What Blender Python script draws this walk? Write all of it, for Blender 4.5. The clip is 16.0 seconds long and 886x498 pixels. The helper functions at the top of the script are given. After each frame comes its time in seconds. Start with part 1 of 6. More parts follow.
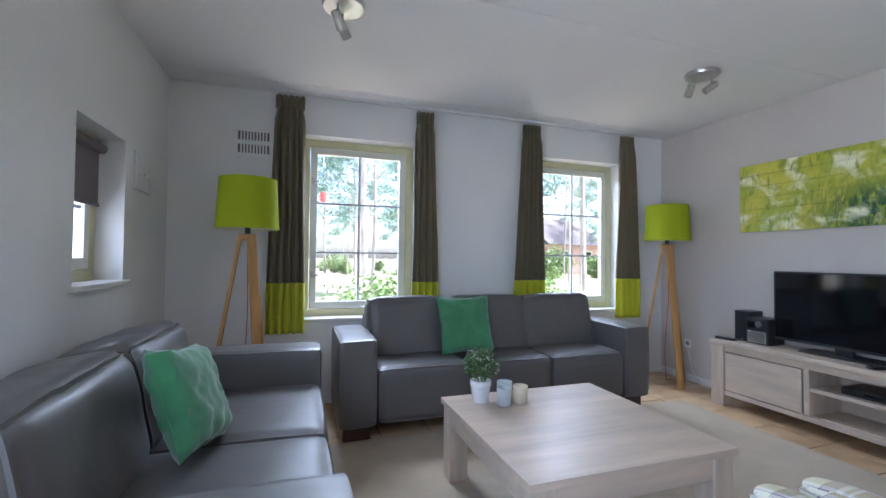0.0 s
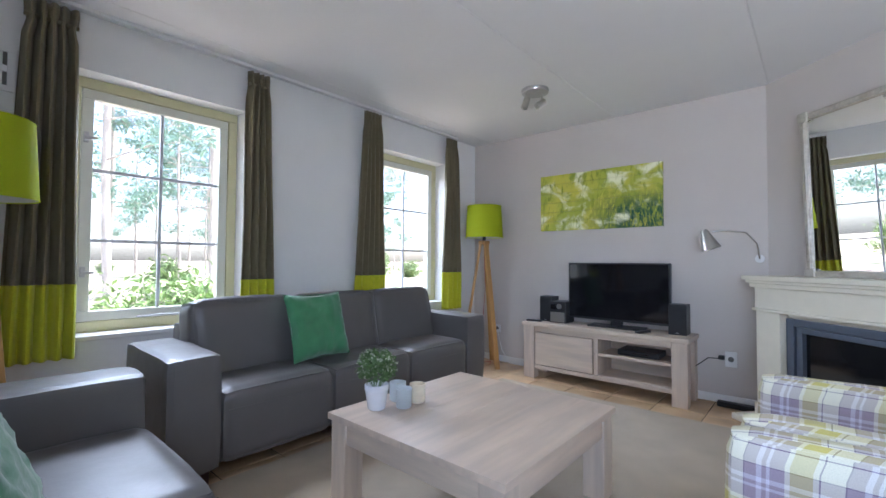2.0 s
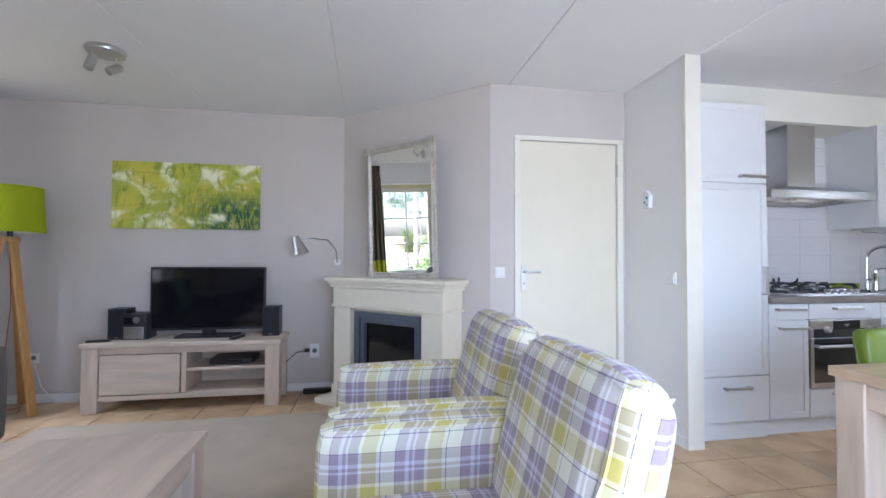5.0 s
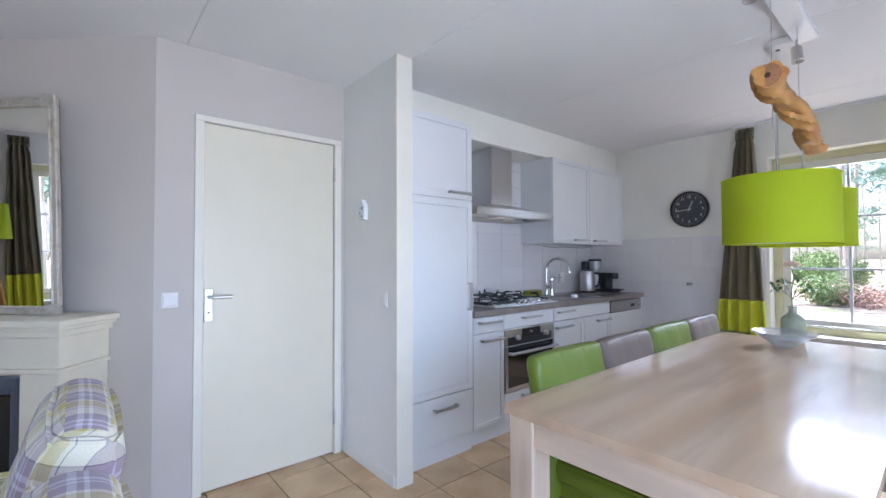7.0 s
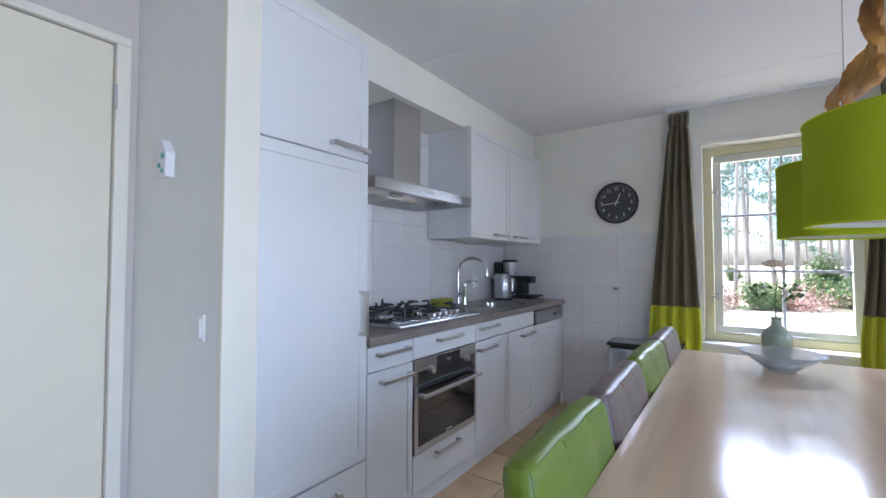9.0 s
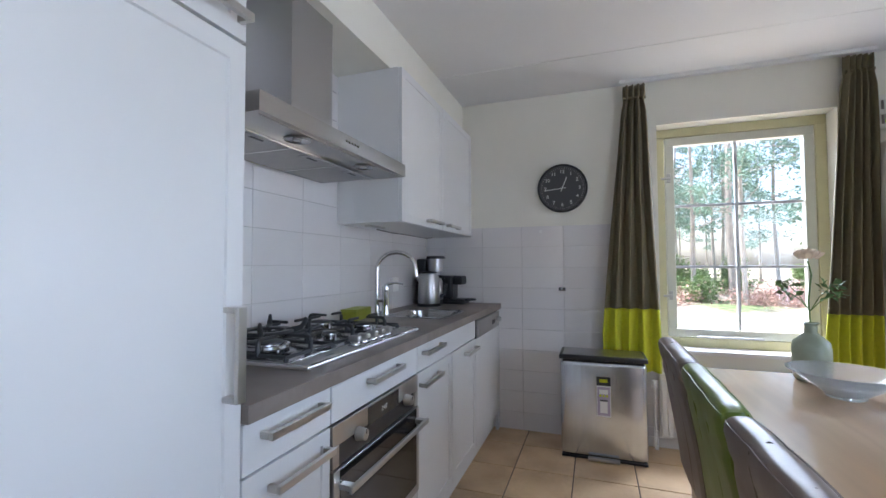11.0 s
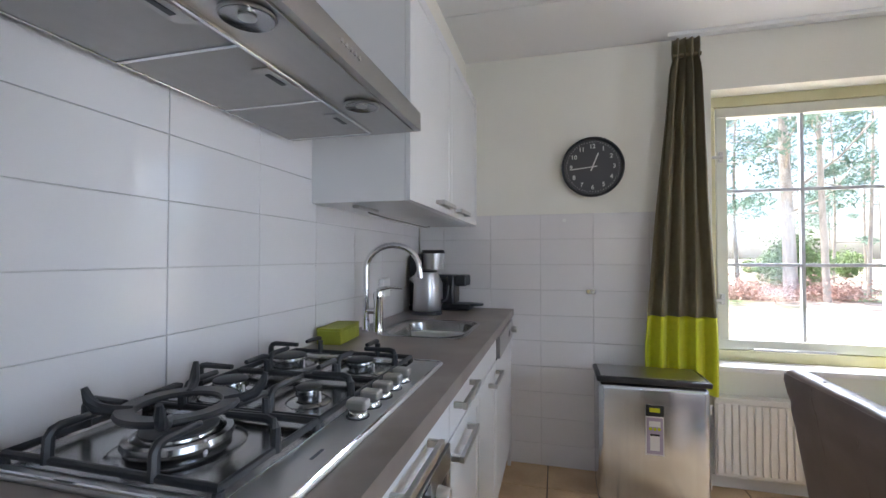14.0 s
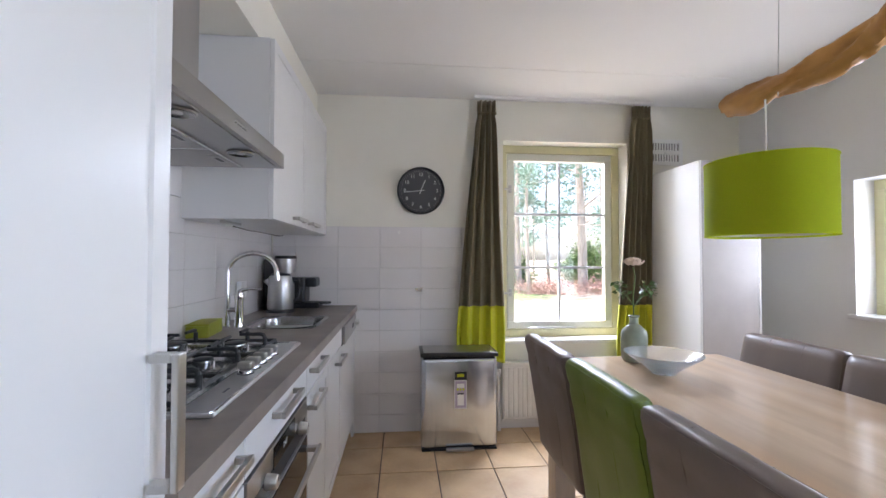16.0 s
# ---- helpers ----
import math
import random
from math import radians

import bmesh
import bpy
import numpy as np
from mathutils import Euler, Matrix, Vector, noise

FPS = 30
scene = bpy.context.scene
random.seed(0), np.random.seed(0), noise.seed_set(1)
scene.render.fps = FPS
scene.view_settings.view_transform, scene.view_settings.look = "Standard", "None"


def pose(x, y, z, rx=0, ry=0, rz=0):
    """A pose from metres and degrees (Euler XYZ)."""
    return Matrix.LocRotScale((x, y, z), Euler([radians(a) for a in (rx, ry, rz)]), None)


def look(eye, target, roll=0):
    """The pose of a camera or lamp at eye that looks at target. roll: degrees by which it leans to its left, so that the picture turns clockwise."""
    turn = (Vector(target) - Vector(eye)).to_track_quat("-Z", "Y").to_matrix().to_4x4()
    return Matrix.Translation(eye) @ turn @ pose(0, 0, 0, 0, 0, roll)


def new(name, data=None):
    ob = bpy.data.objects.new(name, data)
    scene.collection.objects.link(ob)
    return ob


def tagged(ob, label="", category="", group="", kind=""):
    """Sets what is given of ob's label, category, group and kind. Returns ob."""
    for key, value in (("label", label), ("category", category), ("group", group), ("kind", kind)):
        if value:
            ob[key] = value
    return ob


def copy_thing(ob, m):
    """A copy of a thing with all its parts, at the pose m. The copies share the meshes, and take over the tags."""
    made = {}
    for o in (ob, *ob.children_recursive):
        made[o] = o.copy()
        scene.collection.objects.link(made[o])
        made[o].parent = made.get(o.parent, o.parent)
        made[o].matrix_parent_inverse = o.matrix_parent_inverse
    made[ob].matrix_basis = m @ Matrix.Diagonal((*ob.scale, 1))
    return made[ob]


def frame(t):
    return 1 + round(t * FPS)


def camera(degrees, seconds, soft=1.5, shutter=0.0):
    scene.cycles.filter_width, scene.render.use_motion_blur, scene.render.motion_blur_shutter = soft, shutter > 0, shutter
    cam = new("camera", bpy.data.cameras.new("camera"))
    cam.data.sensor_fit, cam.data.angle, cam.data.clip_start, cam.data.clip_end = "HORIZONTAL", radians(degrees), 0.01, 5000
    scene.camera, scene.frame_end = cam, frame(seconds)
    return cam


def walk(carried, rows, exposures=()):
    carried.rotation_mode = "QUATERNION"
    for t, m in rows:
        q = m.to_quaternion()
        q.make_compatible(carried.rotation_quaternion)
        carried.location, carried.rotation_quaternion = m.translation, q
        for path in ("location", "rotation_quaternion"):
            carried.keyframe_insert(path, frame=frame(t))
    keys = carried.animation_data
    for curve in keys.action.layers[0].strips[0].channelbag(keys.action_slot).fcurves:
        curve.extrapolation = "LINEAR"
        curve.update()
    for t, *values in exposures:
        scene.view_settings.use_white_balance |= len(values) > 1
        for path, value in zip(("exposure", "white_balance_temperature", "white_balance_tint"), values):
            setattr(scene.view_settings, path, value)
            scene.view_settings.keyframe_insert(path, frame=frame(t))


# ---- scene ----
cam = camera(92.1, 16.0)
EXPOSURES = [(0, 2.26, 5650, 15), (3, 2.4, 5850, 17), (5, 2.40, 5850, 18), (8.5, 1.98, 5650, 17), (10, 1.98, 5700, 15), (12.5, 2.17, 6280, 15), (14.5, 2.26, 6200, 15), (16, 2.28, 6300, 18)]
PATH = [
    (0, (1.545, 0.519, 1.157), (2.178, 2.416, 1.2), 0.6),
    (0.5, (1.407, 0.651, 1.141), (2.261, 2.46, 1.186), 0.6),
    (1, (1.289, 0.782, 1.126), (2.391, 2.45, 1.174), 0.6),
    (1.5, (1.201, 0.934, 1.1), (2.506, 2.449, 1.154), 0.5),
    (2, (1.158, 1.054, 1.088), (2.663, 2.369, 1.146), 0.4),
    (2.5, (1.112, 1.146, 1.096), (2.773, 2.26, 1.144), 0.2),
    (3, (1.082, 1.227, 1.099), (2.888, 2.084, 1.146), 0.1),
    (3.5, (1.085, 1.263, 1.094), (2.986, 1.882, 1.146), 0.2),
    (4, (1.107, 1.241, 1.123), (3.079, 1.572, 1.163), 0.1),
    (4.5, (1.153, 1.187, 1.124), (3.152, 1.204, 1.173), 0.2),
    (5, (1.207, 1.091, 1.156), (3.177, 0.751, 1.203), 0.2),
    (5.2, (1.227, 1.048, 1.153), (3.168, 0.569, 1.204), 0.1),
    (7.5, (1.703, 0.324, 1.283), (3.111, -1.096, 1.336), -0.1),
    (8, (1.895, 0.131, 1.252), (3.194, -1.389, 1.316), -0.0),
    (8.5, (2.088, -0.025, 1.239), (3.314, -1.604, 1.305), 0.0),
    (9, (2.312, -0.174, 1.23), (3.448, -1.818, 1.297), 0.1),
    (9.5, (2.492, -0.311, 1.218), (3.515, -2.029, 1.29), 0.2),
    (10, (2.663, -0.459, 1.205), (3.555, -2.248, 1.279), 0.2),
    (10.2, (2.718, -0.524, 1.192), (3.56, -2.336, 1.271), 0.0),
    (12.3, (3.249, -1.22, 1.21), (3.766, -3.151, 1.257), 0.1),
    (12.5, (3.292, -1.274, 1.214), (3.804, -3.207, 1.254), -0.0),
    (13, (3.361, -1.374, 1.218), (3.871, -3.307, 1.257), -0.0),
    (13.5, (3.378, -1.395, 1.217), (3.889, -3.328, 1.256), 0.0),
    (14, (3.353, -1.35, 1.218), (3.861, -3.284, 1.258), 0.0),
    (14.5, (3.305, -1.259, 1.225), (3.8, -3.196, 1.267), -0.0),
    (15, (3.264, -1.12, 1.23), (3.673, -3.078, 1.274), -0.1),
    (15.5, (3.272, -0.98, 1.237), (3.488, -2.968, 1.284), -0.2),
    (16, (3.275, -0.834, 1.243), (3.086, -2.824, 1.289), 0.1),
]
walk(cam, [(t, look(eye, target, roll)) for t, eye, target, roll in PATH], exposures=EXPOSURES)

# ---- world, sun, large lights, exposure ----
NY, SY, EX, WX, CZ = 4.045, -3.955, 5.14, 0.63, 2.43
world = bpy.data.worlds.new("world")
scene.world = world
world.use_nodes = True
wn = world.node_tree.nodes
sky = wn.new("ShaderNodeTexSky")
sky.sky_type = "NISHITA"
sky.sun_disc = False
sky.sun_elevation, sky.sun_rotation = radians(66), radians(110)
sky.air_density, sky.dust_density = 1.0, 3.0
wn["Background"].inputs[1].default_value = 0.15
world.node_tree.links.new(sky.outputs[0], wn["Background"].inputs[0])
sun = new("sun", bpy.data.lights.new("sun", "SUN"))
sun.data.energy, sun.data.angle, sun.data.color = 3.6, radians(3.0), (1.0, 0.95, 0.88)
sun.matrix_world = look((8, -3, 20), (0, 0, 0))


def window_light(name, loc, rot, w, h, power, color=(0.78, 0.87, 1.0)):
    """Stands in for the sky's light in a window's opening."""
    l = new(name, bpy.data.lights.new(name, "AREA"))
    l.data.shape, l.data.size, l.data.size_y, l.data.energy, l.data.color = "RECTANGLE", w, h, power, color
    l.matrix_world = pose(*loc, *rot)
    return l


window_light("daylight_north_a", (2.0, NY + 0.95, 2.5), (-58, 0, 0), 1.2, 0.9, 32)
window_light("daylight_north_b", (4.13, NY + 0.95, 2.5), (-58, 0, 0), 1.2, 0.9, 27)
window_light("daylight_south", (2.05, SY - 0.95, 2.5), (58, 0, 0), 1.2, 0.9, 50)
window_light("daylight_patio", (WX - 0.36, 0.12, 1.05), (64, 0, -90), 2.1, 1.9, 20, (0.64, 0.80, 1.0))
window_light("daylight_west_a", (WX - 0.2, 2.93, 1.4), (90, 0, -90), 0.5, 0.65, 1.2)
window_light("daylight_west_b", (WX - 0.2, -2.83, 1.32), (90, 0, -90), 0.5, 0.7, 6.5)


# ---- materials ----
def mat(name, color, rough=0.6, metal=0.0, var=0.06, scale=30.0, bump=0.0, bscale=200.0, spec=0.5, coat=0.0, trans=0.0,
        color2=None, c2scale=4.0, c2lo=0.4, c2hi=0.7, stretch=(1, 1, 1), sheen=0.0, random_tint=0.0, roughvar=0.0):
    m = bpy.data.materials.new(name)
    m.use_nodes = True
    t = m.node_tree
    n, k = t.nodes, t.links
    b = n["Principled BSDF"]
    b.inputs["Roughness"].default_value, b.inputs["Metallic"].default_value = rough, metal
    b.inputs["Specular IOR Level"].default_value = spec
    b.inputs["Coat Weight"].default_value, b.inputs["Transmission Weight"].default_value = coat, trans
    b.inputs["Sheen Weight"].default_value = sheen
    b.inputs["Base Color"].default_value = (*color, 1)
    co = n.new("ShaderNodeTexCoord")
    mp = n.new("ShaderNodeMapping")
    mp.inputs["Scale"].default_value = stretch
    k.new(co.outputs["Object"], mp.inputs[0])
    src = None
    if color2:
        tx = n.new("ShaderNodeTexNoise")
        tx.inputs["Scale"].default_value, tx.inputs["Detail"].default_value = c2scale, 6
        k.new(mp.outputs[0], tx.inputs["Vector"])
        mr = n.new("ShaderNodeMapRange")
        mr.inputs[1].default_value, mr.inputs[2].default_value = c2lo, c2hi
        k.new(tx.outputs[0], mr.inputs[0])
        mx = n.new("ShaderNodeMix")
        mx.data_type = "RGBA"
        mx.inputs[6].default_value, mx.inputs[7].default_value = (*color, 1), (*color2, 1)
        k.new(mr.outputs[0], mx.inputs[0])
        src = mx.outputs[2]
    if var or random_tint:
        tx = n.new("ShaderNodeTexNoise")
        tx.inputs["Scale"].default_value, tx.inputs["Detail"].default_value = scale, 5
        k.new(mp.outputs[0], tx.inputs["Vector"])
        mr = n.new("ShaderNodeMapRange")
        mr.inputs[1].default_value, mr.inputs[2].default_value = 0.3, 0.7
        mr.inputs[3].default_value, mr.inputs[4].default_value = 1 - var, 1 + var
        k.new(tx.outputs[0], mr.inputs[0])
        hs = n.new("ShaderNodeHueSaturation")
        if src:
            k.new(src, hs.inputs["Color"])
        else:
            hs.inputs["Color"].default_value = (*color, 1)
        val = mr.outputs[0]
        if random_tint:
            oi = n.new("ShaderNodeObjectInfo")
            r2 = n.new("ShaderNodeMapRange")
            r2.inputs[3].default_value, r2.inputs[4].default_value = 1 - random_tint, 1 + random_tint
            k.new(oi.outputs["Random"], r2.inputs[0])
            mu = n.new("ShaderNodeMath")
            mu.operation = "MULTIPLY"
            k.new(val, mu.inputs[0])
            k.new(r2.outputs[0], mu.inputs[1])
            val = mu.outputs[0]
        k.new(val, hs.inputs["Value"])
        k.new(hs.outputs[0], b.inputs["Base Color"])
    elif src:
        k.new(src, b.inputs["Base Color"])
    if roughvar:
        tx = n.new("ShaderNodeTexNoise")
        tx.inputs["Scale"].default_value, tx.inputs["Detail"].default_value = 7, 4
        k.new(co.outputs["Object"], tx.inputs["Vector"])
        mr = n.new("ShaderNodeMapRange")
        mr.inputs[1].default_value, mr.inputs[2].default_value = 0.3, 0.7
        mr.inputs[3].default_value, mr.inputs[4].default_value = rough - roughvar, rough + roughvar
        k.new(tx.outputs[0], mr.inputs[0])
        k.new(mr.outputs[0], b.inputs["Roughness"])
    if bump:
        tx = n.new("ShaderNodeTexNoise")
        tx.inputs["Scale"].default_value, tx.inputs["Detail"].default_value = bscale, 4
        k.new(mp.outputs[0], tx.inputs["Vector"])
        bp = n.new("ShaderNodeBump")
        bp.inputs["Strength"].default_value, bp.inputs["Distance"].default_value = bump, 0.002
        k.new(tx.outputs[0], bp.inputs["Height"])
        k.new(bp.outputs[0], b.inputs["Normal"])
    return m


def glass_mat(name, tint=(1, 1, 1), power=4.0, base=0.03, rough=0.01):
    """Thin pane glass: clear, with a Fresnel reflection."""
    m = bpy.data.materials.new(name)
    m.use_nodes = True
    n, k = m.node_tree.nodes, m.node_tree.links
    n.remove(n["Principled BSDF"])
    tr, gl, mx, lw, pw, fr = (n.new("ShaderNode" + s) for s in ("BsdfTransparent", "BsdfGlossy", "MixShader", "LayerWeight", "Math", "Math"))
    pw.operation, fr.operation = "POWER", "MULTIPLY_ADD"
    pw.inputs[1].default_value, fr.inputs[1].default_value, fr.inputs[2].default_value = power, 0.5, base
    k.new(lw.outputs["Facing"], pw.inputs[0])
    k.new(pw.outputs[0], fr.inputs[0])
    tr.inputs[0].default_value = (*tint, 1)
    gl.inputs["Roughness"].default_value = rough
    k.new(fr.outputs[0], mx.inputs[0])
    k.new(tr.outputs[0], mx.inputs[1])
    k.new(gl.outputs[0], mx.inputs[2])
    k.new(mx.outputs[0], n["Material Output"].inputs[0])
    return m


def plaid_mat(name):
    """Woven check in cream, mauve and yellow-green with thin dark lines."""
    m = bpy.data.materials.new(name)
    m.use_nodes = True
    n, k = m.node_tree.nodes, m.node_tree.links
    b = n["Principled BSDF"]
    b.inputs["Roughness"].default_value, b.inputs["Sheen Weight"].default_value = 0.9, 0.2
    uv = n.new("ShaderNodeUVMap")
    sp = n.new("ShaderNodeSeparateXYZ")
    k.new(uv.outputs[0], sp.inputs[0])
    cream, mauve, lime, pale, dark = (0.74, 0.71, 0.58), (0.325, 0.26, 0.305), (0.54, 0.465, 0.17), (0.62, 0.59, 0.67), (0.14, 0.11, 0.16)
    outs = []
    for axis in (0, 1):
        fr = n.new("ShaderNodeMath")
        fr.operation = "FRACT"
        sc = n.new("ShaderNodeMath")
        sc.operation = "MULTIPLY"
        sc.inputs[1].default_value = 1 / 0.20
        k.new(sp.outputs[axis], sc.inputs[0])
        k.new(sc.outputs[0], fr.inputs[0])
        cr = n.new("ShaderNodeValToRGB")
        cr.color_ramp.interpolation = "CONSTANT"
        stops = [(0, cream), (0.13, dark), (0.145, cream), (0.20, lime), (0.42, cream), (0.47, mauve), (0.62, pale), (0.655, mauve), (0.70, pale), (0.76, mauve), (0.90, dark), (0.915, cream)]
        e = cr.color_ramp.elements
        e[0].position, e[0].color = 0, (*cream, 1)
        e[1].position, e[1].color = stops[1][0], (*stops[1][1], 1)
        for p, c in stops[2:]:
            x = e.new(p)
            x.color = (*c, 1)
        k.new(fr.outputs[0], cr.inputs[0])
        outs.append(cr.outputs[0])
    mx = n.new("ShaderNodeMix")
    mx.data_type = "RGBA"
    mx.inputs[0].default_value = 0.5
    k.new(outs[0], mx.inputs[6])
    k.new(outs[1], mx.inputs[7])
    wv = n.new("ShaderNodeTexNoise")
    wv.inputs["Scale"].default_value = 380
    k.new(uv.outputs[0], wv.inputs["Vector"])
    mr = n.new("ShaderNodeMapRange")
    mr.inputs[3].default_value, mr.inputs[4].default_value = 0.8, 1.2
    k.new(wv.outputs[0], mr.inputs[0])
    hs = n.new("ShaderNodeHueSaturation")
    hs.inputs["Saturation"].default_value = 1.1
    k.new(mr.outputs[0], hs.inputs["Value"])
    k.new(mx.outputs[2], hs.inputs["Color"])
    k.new(hs.outputs[0], b.inputs["Base Color"])
    bp = n.new("ShaderNodeBump")
    bp.inputs["Strength"].default_value, bp.inputs["Distance"].default_value = 0.4, 0.001
    k.new(wv.outputs[0], bp.inputs["Height"])
    k.new(bp.outputs[0], b.inputs["Normal"])
    return m


def meadow_mat(name):
    """Blurred yellow and green meadow print with white flowers, darker grass in the lower right."""
    m = bpy.data.materials.new(name)
    m.use_nodes = True
    n, k = m.node_tree.nodes, m.node_tree.links
    b = n["Principled BSDF"]
    b.inputs["Roughness"].default_value = 0.45
    co = n.new("ShaderNodeTexCoord")

    def noise(scale, dist=0.0, stretch=(1, 1, 1), loc=(0, 0, 0)):
        mp = n.new("ShaderNodeMapping")
        mp.inputs["Scale"].default_value, mp.inputs["Location"].default_value = stretch, loc
        k.new(co.outputs["Object"], mp.inputs[0])
        t = n.new("ShaderNodeTexNoise")
        t.inputs["Scale"].default_value, t.inputs["Detail"].default_value, t.inputs["Distortion"].default_value = scale, 4, dist
        k.new(mp.outputs[0], t.inputs["Vector"])
        return t.outputs[0]

    def ramp(src, lo, hi):
        mr = n.new("ShaderNodeMapRange")
        mr.interpolation_type = "SMOOTHSTEP"
        mr.inputs[1].default_value, mr.inputs[2].default_value = lo, hi
        k.new(src, mr.inputs[0])
        return mr.outputs[0]

    def mix(f, a, c):
        mx = n.new("ShaderNodeMix")
        mx.data_type = "RGBA"
        k.new(f, mx.inputs[0])
        for i, v in ((6, a), (7, c)):
            if isinstance(v, tuple):
                mx.inputs[i].default_value = (*v, 1)
            else:
                k.new(v, mx.inputs[i])
        return mx.outputs[2]
    base = mix(ramp(noise(4), 0.38, 0.62), (0.42, 0.47, 0.05), (0.62, 0.58, 0.07))
    sp = n.new("ShaderNodeSeparateXYZ")
    k.new(co.outputs["Object"], sp.inputs[0])
    right = ramp(sp.outputs[1], 0.25, -0.30)
    low = ramp(sp.outputs[2], 0.12, -0.12)
    mu = n.new("ShaderNodeMath")
    mu.operation = "MULTIPLY"
    k.new(right, mu.inputs[0])
    k.new(low, mu.inputs[1])
    g = n.new("ShaderNodeMath")
    g.operation = "MULTIPLY"
    k.new(mu.outputs[0], g.inputs[0])
    k.new(ramp(noise(9, 1.5, (1, 3, 1)), 0.3, 0.55), g.inputs[1])
    base = mix(g.outputs[0], base, (0.015, 0.09, 0.045))
    base = mix(ramp(noise(4.6, 0.5, (1, 1, 1.3), (0, 3, 1)), 0.50, 0.68), base, (0.90, 0.90, 0.66))
    base = mix(ramp(noise(6, 2.2, (1, 1.6, 0.7), (0, 1, 5)), 0.50, 0.72), base, (0.27, 0.33, 0.03))
    k.new(base, b.inputs["Base Color"])
    return m


M = {}
M["wall"] = mat("plaster_white", (0.80, 0.79, 0.77), 0.75, var=0.02, scale=3, bump=0.12, bscale=260)
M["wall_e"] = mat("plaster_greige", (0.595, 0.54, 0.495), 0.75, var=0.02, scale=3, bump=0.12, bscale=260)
M["wall_s"] = mat("plaster_cream", (0.80, 0.78, 0.70), 0.75, var=0.02, scale=3, bump=0.1, bscale=260)
M["ceil"] = mat("ceiling_paint", (0.80, 0.79, 0.78), 0.85, var=0.015, scale=2, bump=0.15, bscale=400)
M["cream_wood"] = mat("cream_paint", (0.66, 0.62, 0.37), 0.4, var=0.03, scale=12, bump=0.05, bscale=60)
M["sash"] = mat("pale_sash_paint", (0.70, 0.70, 0.60), 0.4, var=0.02, scale=12)
M["muntin"] = mat("grey_glazing_bar", (0.60, 0.62, 0.66), 0.5, var=0.02)
M["sill"] = mat("sill_stone", (0.76, 0.74, 0.72), 0.35, var=0.03, scale=20)
M["white"] = mat("white_paint", (0.80, 0.79, 0.76), 0.4, var=0.015, scale=8)
M["door"] = mat("door_paint", (0.78, 0.725, 0.585), 0.38, var=0.015, scale=6)
M["trimc"] = mat("cream_trim_paint", (0.80, 0.76, 0.66), 0.45, var=0.02, scale=10)
M["mantel"] = mat("cream_mantel_paint", (0.79, 0.725, 0.58), 0.45, var=0.025, scale=14, bump=0.05)
M["cab"] = mat("cabinet_satin_white", (0.735, 0.735, 0.735), 0.32, var=0.01, scale=5)
M["grout"] = mat("grout_grey", (0.12, 0.10, 0.085), 0.9, var=0.1, scale=60)
M["tile"] = mat("terracotta_tile", (0.64, 0.45, 0.255), 0.38, var=0.10, scale=9, bump=0.15, bscale=40, color2=(0.45, 0.29, 0.16), c2scale=5, random_tint=0.10, roughvar=0.1)
M["wtile"] = mat("white_wall_tile", (0.74, 0.715, 0.71), 0.10, var=0.01, scale=4, bump=0.05, bscale=9, random_tint=0.02)
M["wgrout"] = mat("pale_grout", (0.60, 0.58, 0.56), 0.9, var=0.03)
M["leather"] = mat("grey_leather", (0.118, 0.108, 0.102), 0.41, var=0.06, scale=3, bump=0.5, bscale=26, roughvar=0.05)
M["leather_b"] = mat("brown_leather", (0.155, 0.115, 0.095), 0.40, var=0.08, scale=4, bump=0.35, bscale=24, roughvar=0.03)
M["leather_g"] = mat("green_leather", (0.125, 0.175, 0.012), 0.41, var=0.08, scale=4, bump=0.35, bscale=24, roughvar=0.03)
M["dark_wood"] = mat("dark_foot_wood", (0.05, 0.018, 0.012), 0.4, var=0.2, scale=20, stretch=(1, 1, 0.1))
M["oakw"] = mat("whitewashed_oak", (0.64, 0.50, 0.385), 0.38, var=0.07, scale=26, stretch=(0.12, 1, 1), color2=(0.50, 0.40, 0.32), c2scale=9, bump=0.25, bscale=90, roughvar=0.08)
M["oakw_y"] = mat("whitewashed_oak_lengthwise", (0.63, 0.51, 0.39), 0.40, var=0.10, scale=26, stretch=(1, 0.12, 1), color2=(0.52, 0.42, 0.34), c2scale=9, bump=0.25, bscale=90)
M["oakw_z"] = mat("whitewashed_oak_upright", (0.61, 0.49, 0.38), 0.42, var=0.10, scale=26, stretch=(1, 1, 0.12), color2=(0.50, 0.40, 0.32), c2scale=9, bump=0.25, bscale=90)
M["table"] = mat("pale_oak_table", (0.56, 0.415, 0.29), 0.15, spec=0.17, var=0.14, scale=18, stretch=(1, 0.1, 1), color2=(0.44, 0.30, 0.19), c2scale=9, c2lo=0.42, c2hi=0.78, bump=0.25, bscale=6, roughvar=0.03)
M["lampwood"] = mat("honey_oak", (0.52, 0.28, 0.09), 0.45, var=0.15, scale=30, stretch=(1, 1, 0.1))
M["branch"] = mat("barked_driftwood", (0.56, 0.28, 0.07), 0.5, var=0.28, scale=14, stretch=(1, 0.18, 1), color2=(0.30, 0.11, 0.03), c2scale=11, c2lo=0.46, c2hi=0.72, bump=1.0, bscale=22)
M["rug"] = mat("beige_rug", (0.44, 0.355, 0.245), 0.95, var=0.10, scale=5, bump=0.8, bscale=300, sheen=0.3)
M["green_cush"] = mat("green_velvet", (0.05, 0.215, 0.09), 0.85, var=0.22, scale=9, bump=1.0, bscale=26, sheen=0.6)
